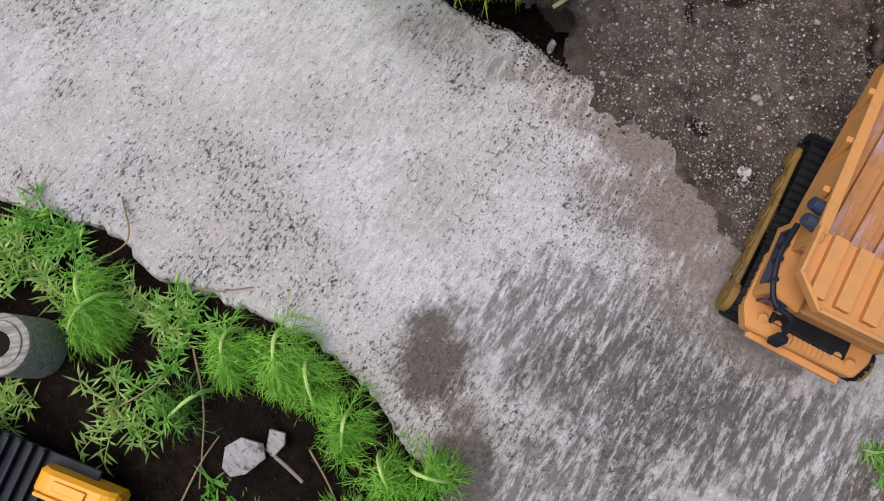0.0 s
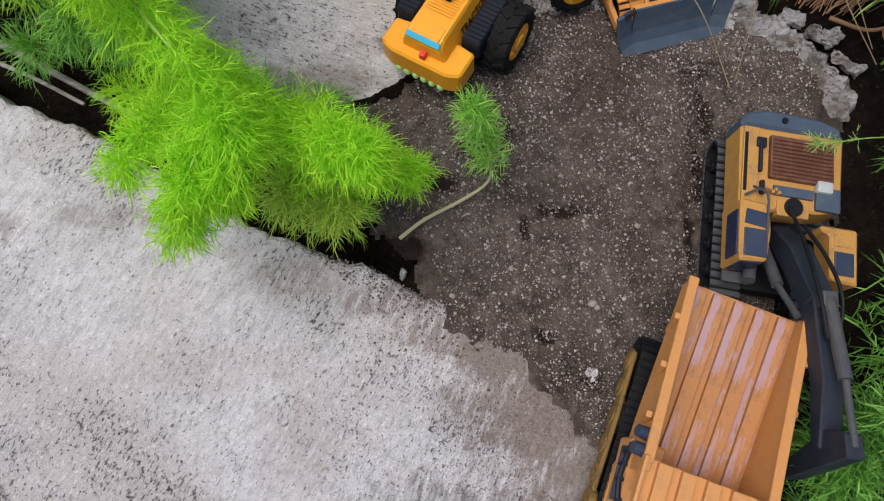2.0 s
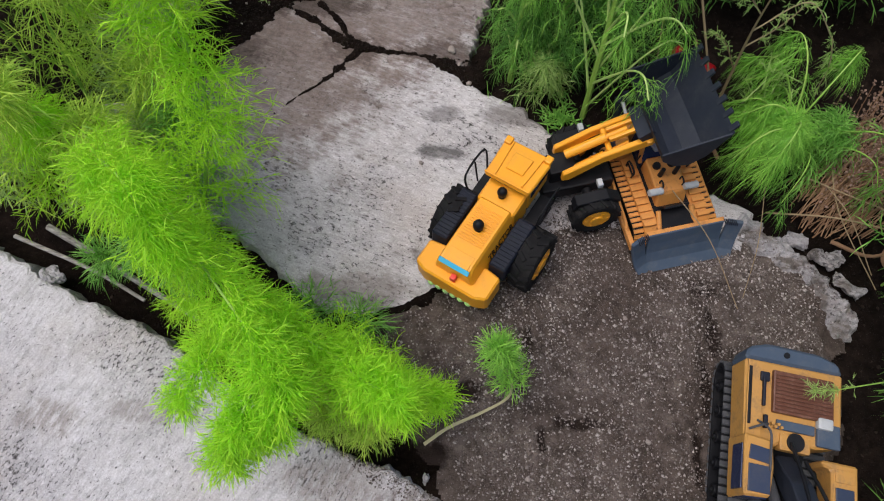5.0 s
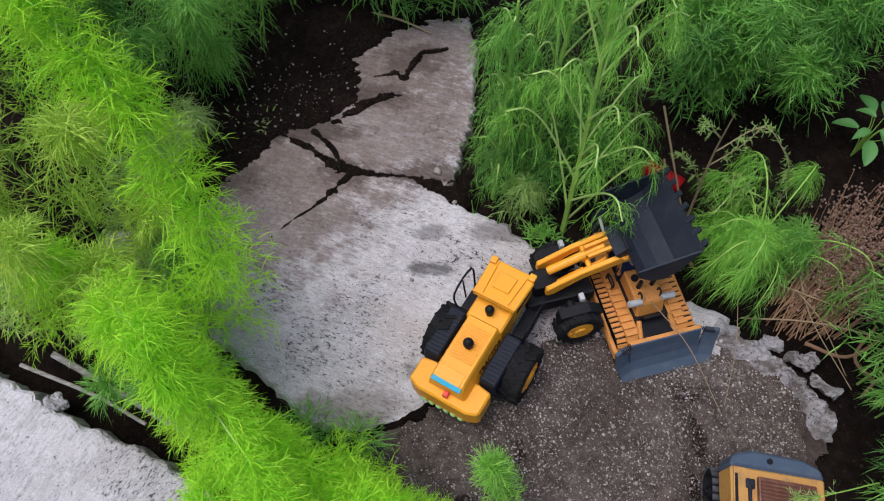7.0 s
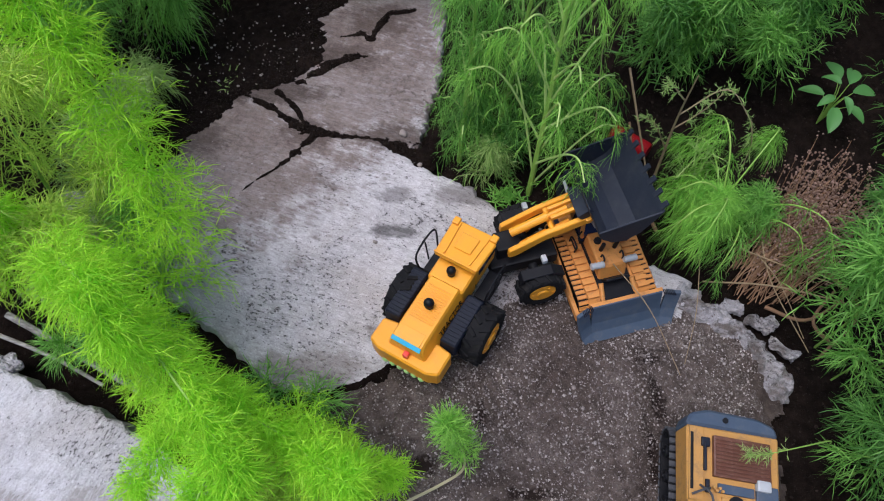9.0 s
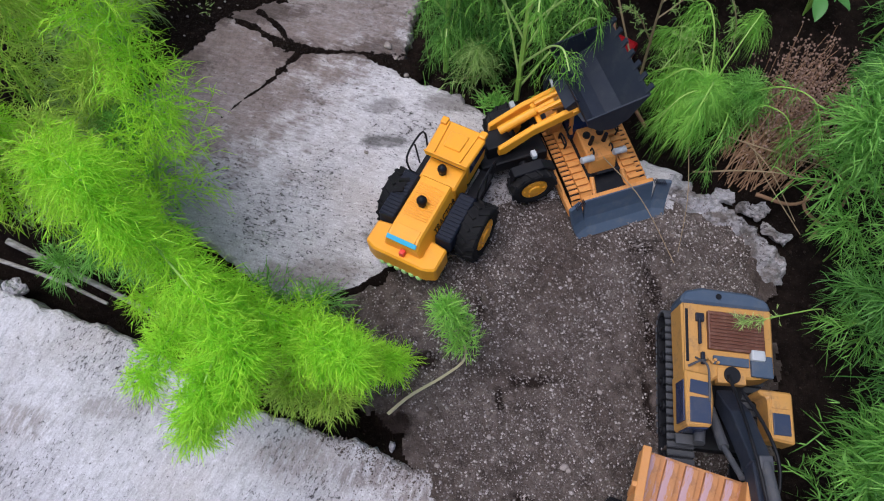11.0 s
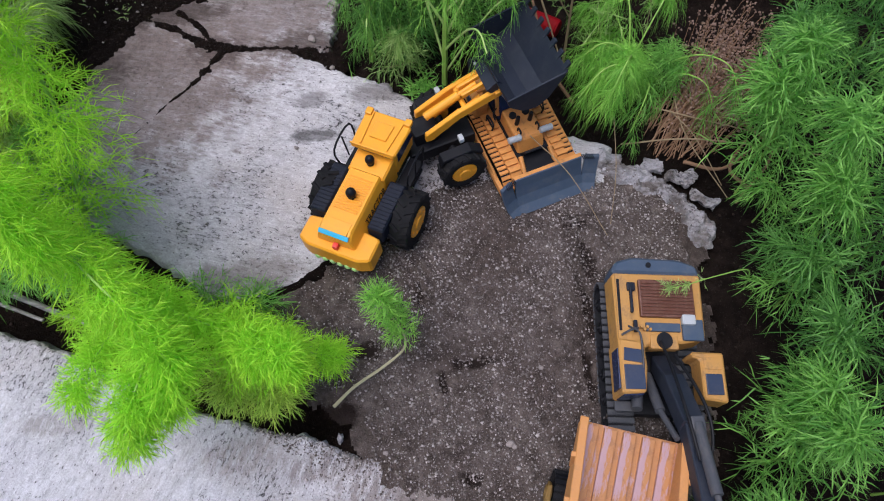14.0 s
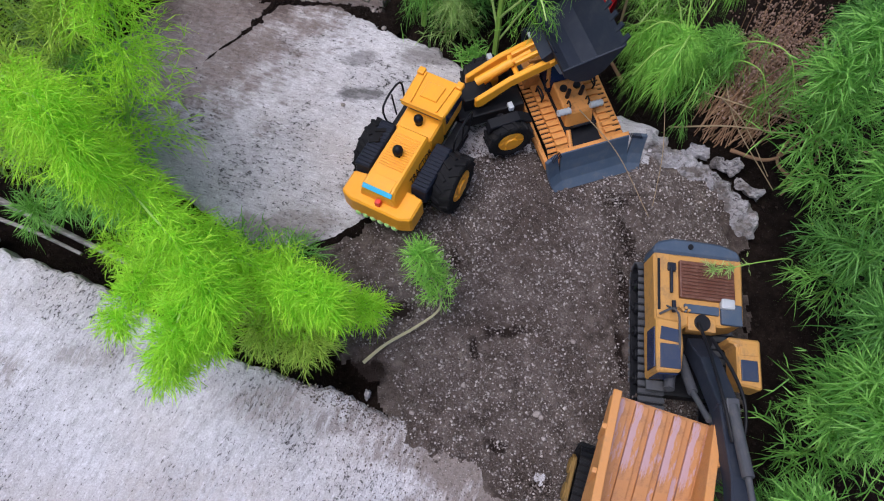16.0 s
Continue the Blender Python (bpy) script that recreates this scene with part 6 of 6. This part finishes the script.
ok = (d > 0.0) & (rng.uniform(0, 1, len(x)) < 0.6 * np.exp(-np.hypot(x - 0.78, y - 0.78) ** 2 / 0.07)) & (z < 0.016)
s = 0.0007 + 0.0024 * rng.uniform(0, 1, ok.sum()) ** 2.6
scatter("grit", np.stack([x[ok], y[ok], z[ok] + s * 0.2], -1), s, M_STONE, "gravel lodged in the broken concrete rim", "grit", 8, facets=8)
# crumbs of dark soil
x, y = rng.uniform(-0.9, 1.6, 30000), rng.uniform(-0.45, 2.1, 30000)
ok = (np.maximum.reduce([inside_by(x, y, o) for o in (NEAR, FAR)]) < 0.004) & (inside_by(x, y, GRAVEL) < 0.02)
x, y = x[ok], y[ok]
s = 0.0012 + 0.004 * rng.uniform(0, 1, len(x)) ** 3
scatter("soil_crumb", np.stack([x, y, ground_z(x, y) + s * 0.3], -1), s, M_CRUMB, "loose crumbs of dark moist soil", "soil", 4)
# crumbs of the soil washed over the far slab
x, y = rng.uniform(-0.6, 0.36, 60000), rng.uniform(1.27, 2.12, 60000)
d, z = drift_z(x, y)
ok = (d > 0.0005) & (inside_by(x, y, FAR) > 0)
x, y, z = x[ok], y[ok], np.maximum(z[ok], 0.004)
s = 0.0009 + 0.0032 * rng.uniform(0, 1, len(x)) ** 3
scatter("soil_crumb", np.stack([x, y, z + s * 0.2], -1), s, M_CRUMB, "damp dark soil crumbs over the slab cracks", "soil", 5, 0.5, 8)
# pale chips on the dark soil
x, y = rng.normal(-0.22, 0.16, 260), rng.normal(1.80, 0.11, 260)
keep = inside_by(x, y, BANK) > 0.01
x, y = x[keep], y[keep]
s = 0.0014 + 0.0030 * rng.uniform(0, 1, len(x)) ** 2
scatter("pale_chip", np.stack([x, y, np.maximum(ground_z(x, y), drift_z(x, y)[1]) + 0.001], -1), s, M_PEBBLE, "pale chips strewn over dark soil", "stone chips", 6)


def stone(x, y, z, size, material, label, seed, category="stone", group="", name="stone", flat=0.7):
    r = random.Random(seed)
    bm = bmesh.new()
    bmesh.ops.create_icosphere(bm, subdivisions=3, radius=1.0)
    off = Vector((r.uniform(0, 50), r.uniform(0, 50), r.uniform(0, 50)))
    for v in bm.verts:
        k = 1 + 0.35 * noise.noise(v.co * 1.1 + off) + 0.12 * noise.noise(v.co * 3.1 + off)
        v.co = Vector((v.co.x * size[0] * k, v.co.y * size[1] * k, v.co.z * size[2] * k * flat))
    mesh = mesh_of(name, bm, material)
    mesh.shade_smooth()
    ob = new(name, mesh)
    ob.matrix_basis = pose(x, y, z, r.uniform(-8, 8), r.uniform(-8, 8), r.uniform(0, 360))
    return tagged(ob, label, category, group)


for k, (x, y, s) in enumerate(((0.215, 1.535, 0.011), (0.235, 1.495, 0.006), (0.154, 1.214, 0.006), (0.345, 1.25, 0.007), (0.48, 1.26, 0.006), (0.547, 0.452, 0.009), (0.555, 0.445, 0.006), (0.29, 0.47, 0.006), (0.26, 1.44, 0.007),
                               (0.61, 0.86, 0.006), (0.33, 0.80, 0.006), (0.50, 0.70, 0.005), (0.40, 0.52, 0.006), (0.64, 0.60, 0.006))):
    zz = 0.006 if inside_by(np.array([x]), np.array([y]), FAR)[0] > 0 else float(gravel_z(np.array([x]), np.array([y]))[0][0]) if inside_by(np.array([x]), np.array([y]), GRAVEL)[0] > 0 else float(ground_z(np.array([x]), np.array([y]))[0])
    stone(x, y, zz + s * 0.3, (s, s * 0.8, s * 0.8), M_PEBBLE, "small smooth pale pebble on the ground", 60 + k, "pebble", "pebbles", "pebble")


def rubble(x, y, z, l, w, h, turn, seed, label, name="concrete_chunk"):
    """A broken lump of concrete with a rough, jagged skin."""
    r = random.Random(seed)
    off = Vector((r.uniform(0, 50), r.uniform(0, 50), 0))
    bm = bmesh.new()
    bmesh.ops.create_cube(bm, size=2.0)
    bmesh.ops.subdivide_edges(bm, edges=bm.edges[:], cuts=9, use_grid_fill=True)
    for v in bm.verts:
        c = v.co.copy()
        k = 1 / max(0.75, (abs(c.x) ** 4 + abs(c.y) ** 4 + abs(c.z) ** 4) ** 0.25)
        p = Vector((c.x * k * l / 2, c.y * k * w / 2, c.z * k * h / 2))
        p += Vector((noise.noise(p * 40 + off), noise.noise(p * 40 + off + Vector((9, 0, 0))), noise.noise(p * 55 + off + Vector((0, 9, 0))))) * 0.013
        p += Vector((noise.noise(p * 150 + off), noise.noise(p * 150 - off), noise.noise(p * 170 + off))) * 0.005
        v.co = p
    ob = new(name, mesh_of(name, bm, M_ROCK))
    ob.matrix_basis = pose(x, y, z, r.uniform(-5, 5), r.uniform(-5, 5), turn)
    return tagged(ob, label, "rubble", "broken concrete rim")


for k, (x, y, l, w, t) in enumerate(((1.075, 1.025, 0.05, 0.028, -30), (1.12, 0.965, 0.055, 0.03, -45),
                                     (1.02, 1.07, 0.04, 0.03, -20), (1.10, 1.03, 0.035, 0.03, 10), (0.91, 1.10, 0.05, 0.04, 0))):
    rubble(x, y, -0.003, l * 1.3, w * 0.85, 0.024, t, 20 + k, "broken pale concrete lump at the gravel's edge")
for k, (x, y, l, w, t) in enumerate(((0.195, 0.515, 0.022, 0.014, -30), (-0.63, 0.90, 0.04, 0.03, -28))):
    rubble(x, y, -0.015, l, w, 0.025, t, 50 + k, "crumbled concrete lump at the slab's broken edge")


def shard(x, y, outline, turn, tilt, label):
    bm = prism(outline, 0, 0.006, "z", 0.001)
    ob = new("tile_shard", mesh_of("tile_shard", bm, M_ROCK))
    ob.matrix_basis = pose(x, y, float(ground_z(np.array([x]), np.array([y]))[0]) + 0.010, tilt, -tilt, turn)
    tagged(ob, label, "shard", "tile shards")


shard(-0.205, -0.228, [(-0.035, -0.02), (-0.03, 0.012), (-0.005, 0.026), (0.03, 0.016), (0.034, -0.006), (0.002, -0.03), (-0.022, -0.034)], 8, 6, "broken pale grey tile shard on soil")
shard(-0.160, -0.203, [(-0.012, -0.018), (-0.014, 0.016), (0.012, 0.018), (0.016, 0.0), (0.004, -0.022)], -10, 12, "small broken pale grey tile shard on soil")


def stick(points, r0, r1, material, label, name="twig", category="twig", group=""):
    bm = tube(spline(points, 6), r0, r1, 7)
    ob = new(name, mesh_of(name, bm, material))
    return tagged(ob, label, category, group)


stick([(-0.168, -0.222, 0.012), (-0.14, -0.24, 0.010), (-0.112, -0.260, 0.008)], 0.0035, 0.003, M_PEBBLE, "short pale stick lying on soil")
stick([(-0.66, 1.01, 0.0), (-0.55, 0.955, -0.02), (-0.42, 0.885, -0.03), (-0.30, 0.82, -0.03)], 0.008, 0.006, M_WOOD, "grey weathered branch lying in the ditch", "branch", "branch")
stick([(-0.72, 0.98, 0.01), (-0.55, 0.92, -0.02), (-0.43, 0.86, -0.03)], 0.005, 0.004, M_WOOD, "thin grey weathered branch in the ditch", "branch", "branch")
straws = "dry straws over the bulldozer's end"
for pts, r in (([(0.70, 1.12, 0.115), (0.78, 1.02, 0.09), (0.859, 0.893, 0.012)], 0.0013), ([(0.915, 1.16, 0.10), (0.90, 1.03, 0.06), (0.872, 0.915, 0.012)], 0.0011),
               ([(0.94, 1.118, 0.035), (1.12, 1.09, 0.07), (1.40, 1.0, 0.09)], 0.0022), ([(1.03, 1.20, 0.06), (1.15, 1.14, 0.07), (1.33, 1.06, 0.08)], 0.0018),
               ([(1.08, 1.19, 0.05), (1.11, 1.10, 0.07), (1.16, 0.98, 0.03)], 0.0014), ([(1.10, 1.28, 0.06), (1.10, 1.12, 0.05), (1.17, 0.95, 0.02)], 0.0016),
               ([(0.74, 1.55, 0.28), (0.79, 1.45, 0.16), (0.85, 1.36, 0.02)], 0.0030), ([(0.78, 1.50, 0.10), (0.79, 1.42, 0.05), (0.80, 1.34, 0.0)], 0.0018), ([(0.72, 1.40, 0.03), (0.86, 1.38, 0.02), (0.98, 1.36, 0.0)], 0.0018),
               ([(0.40, 1.43, 0.0), (0.45, 1.43, 0.012), (0.50, 1.44, 0.0)], 0.0016), ([(0.0, 2.11, 0.01), (0.10, 2.07, 0.02), (0.19, 2.03, 0.01)], 0.004), ([(0.64, 1.53, 0.42), (0.67, 1.45, 0.2), (0.70, 1.38, 0.02)], 0.0016),
               ([(0.22, 0.90, 0.012), (0.30, 0.925, 0.016), (0.37, 0.93, 0.012)], 0.0011)):
    stick(pts, r, r * 0.7, M_STRAW, "dry pale straw lying across the soil", "straw", "straw", straws)
for pts in ([(-0.32, -0.08, 0.0), (-0.28, -0.17, 0.02), (-0.27, -0.30, 0.0)], [(-0.30, -0.33, 0.0), (-0.27, -0.25, 0.02), (-0.25, -0.20, 0.0)], [(-0.12, -0.20, 0.0), (-0.07, -0.26, 0.01), (-0.03, -0.33, 0.0)],
            [(-0.48, 0.15, 0.006), (-0.45, 0.08, 0.02), (-0.50, 0.04, 0.0)], [(-0.36, 0.02, 0.004), (-0.30, 0.015, 0.012), (-0.24, 0.03, 0.004)], [(-0.44, -0.20, 0.0), (-0.36, -0.14, 0.02), (-0.34, -0.09, 0.0)]):
    stick(pts, 0.0018, 0.001, M_STRAW, "dry brown stalk lying on the near bank", "straw", "straw", "stalks on the near bank")

# bare shrub with a nodding twig
root = thing("bare_shrub", pose(0.862, 1.392, -0.03), "thin half-bare shrub with yellowish sparse twigs", "shrub")
bm = tube(spline([(0, 0, 0), (-0.01, 0.02, 0.15), (-0.02, 0.035, 0.30), (-0.03, 0.03, 0.44)], 6), 0.0042, 0.0016)
packs = []
for a, b, c in (((-0.02, 0.035, 0.30), (0.05, 0.03, 0.40), (0.13, 0.0, 0.33)), ((0.13, 0.0, 0.33), (0.16, -0.01, 0.26), (0.17, -0.02, 0.19)), ((-0.01, 0.02, 0.18), (-0.06, 0.03, 0.26), (-0.09, 0.04, 0.28)), ((-0.02, 0.03, 0.25), (0.04, 0.05, 0.30), (0.08, 0.07, 0.36)), ((-0.03, 0.03, 0.36), (-0.08, 0.02, 0.42), (-0.10, 0.0, 0.44))):
    line = spline([a, b, c], 6)
    tube(line, 0.0020, 0.0009, 5, bm)
    packs.append(threads(np.random.RandomState(31), [tuple(p) for p in line], 22, 0.022, 3, 0.016, 0.0016, 0.8, 0.2))
part("stem", bm, M_STRAW, root)
tagged(shared("foliage", strip_mesh("foliage", np.concatenate(packs), M_LEAF_PALE), root, Matrix.Identity(4)), "tiny yellowish leaves", kind="stuff")

# heap of dead brown stalks with seed heads
root = thing("dead_plant", pose(1.08, 1.12, -0.02), "heap of dead brown stalks with dry seed heads", "dead plant")
rd = random.Random(17)
stalks, heads = bmesh.new(), []
for k in range(190):
    a = (rd.uniform(-0.06, 0.10), rd.uniform(-0.05, 0.10), rd.uniform(0, 0.05))
    l = rd.uniform(0.12, 0.40)
    t = radians(rd.uniform(22, 62))
    b = (a[0] + l * math.cos(t), a[1] + l * math.sin(t), rd.uniform(0.03, 0.14))
    c = tuple((p + q) / 2 + rd.uniform(-0.015, 0.025) for p, q in zip(a, b))
    line = spline([a, c, b], 4)
    tube(line, rd.uniform(0.0007, 0.0018), 0.0006, 5, stalks)
    heads += [p + Vector((rd.uniform(-0.012, 0.012), rd.uniform(-0.012, 0.012), rd.uniform(0, 0.01))) for p in line[4:] for _ in range(4)]
part("dead_stalk", stalks, M_DEAD, root, "dead brown stalks")
hs = scatter("seed_head", [tuple(h) for h in heads], [rd.uniform(0.0018, 0.0040) for _ in heads], M_SEED, "dry pale brown seed heads", "seed heads", 9, 1.0)
hs.parent = root
del hs["category"]
for pts in ([(0.86, 1.27, 0.0), (0.80, 1.36, 0.06), (0.76, 1.47, 0.18)], [(1.25, 1.20, 0.0), (1.30, 1.05, 0.05), (1.18, 0.93, 0.03)], [(1.10, 1.07, 0.0), (1.18, 1.03, 0.02), (1.28, 1.08, 0.03)], [(1.24, 0.98, 0.0), (1.20, 1.03, 0.02), (1.26, 1.10, 0.04)]):
    stick(pts, 0.005, 0.003, M_DEAD, "dead brown stalk leaning over dark soil", "dead_stalk", "stalk", "dead stalks")

# red can sunk in the soil
root = thing("red_can", pose(0.832, 1.560, -0.045, 0, 0, -38), "deep red cylindrical can half sunk in soil", "can")
body = rod((-0.055, 0, 0.012), (0.055, 0, 0.022), 0.026, seg=28, bevel=0.004)
part("can_body", body, M_CAN, root, "deep red painted wall", smooth=False)
part("can_rim", rod((0.0545, 0, 0.022), (0.058, 0, 0.0223), 0.0235, seg=28, bevel=0.001), M_CAN, root)

# broad-leaved seedling
root = thing("broad_leaf_plant", pose(1.40, 1.665, -0.05), "small plant with smooth oval green leaves", "plant")
stems = bmesh.new()
for k, (a, l, s, h) in enumerate(((95, 0.075, 0.036, 0.14), (150, 0.065, 0.030, 0.10), (60, 0.02, 0.036, 0.16), (10, 0.06, 0.036, 0.13), (320, 0.055, 0.030, 0.10), (250, 0.045, 0.036, 0.10), (200, 0.03, 0.022, 0.12), (285, 0.02, 0.022, 0.13), (130, 0.035, 0.024, 0.15))):
    o = Vector((math.cos(radians(a)), math.sin(radians(a)), 0))
    s, l = s * 1.25, l * 0.55
    tip = o * l + Vector((0, 0, h))
    tube(spline([(0, 0, 0), o * l * 0.4 + Vector((0, 0, h * 0.7)), tip], 5), 0.002, 0.001, 5, stems)
    bm = bmesh.new()
    w = o.cross(Vector((0, 0, 1)))
    rows = []
    for i in range(8):
        t = i / 7
        half = s * 0.46 * math.sin(math.pi * min(1, t * 0.93 + 0.04)) ** 0.75
        c = tip + o * (s * 1.7 * t) + Vector((0, 0, 0.006 * math.sin(3 * t) - 0.02 * t * t))
        rows.append([bm.verts.new(c + w * half * u + Vector((0, 0, 0.006 * abs(u)))) for u in (-1, -0.5, 0, 0.5, 1)])
    for p, q in zip(rows, rows[1:]):
        for i in range(4):
            bm.faces.new((p[i], p[i + 1], q[i + 1], q[i]))
    part("leaf", bm, M_BROAD, root, "", None, True)
part("stem", stems, M_STEM, root)

# weathered round post standing on the near bank
root = thing("wooden_post", pose(-0.575, -0.112, -0.03, 0, 0, 20), "short weathered round wooden post with a dark core", "post")
part("post_body", rod((0, 0, 0), (0.004, 0.002, 0.13), 0.049, 0.047, 40, 0.005), M_WOOD, root)
part("post_ring", rod((0.004, 0.002, 0.128), (0.004, 0.002, 0.1325), 0.036, seg=32, bevel=0.002), M_WOOD, root)
part("post_core", rod((0.004, 0.002, 0.130), (0.004, 0.002, 0.134), 0.020, seg=24, bevel=0.001), M_CRUMB, root, "dark rotten core")
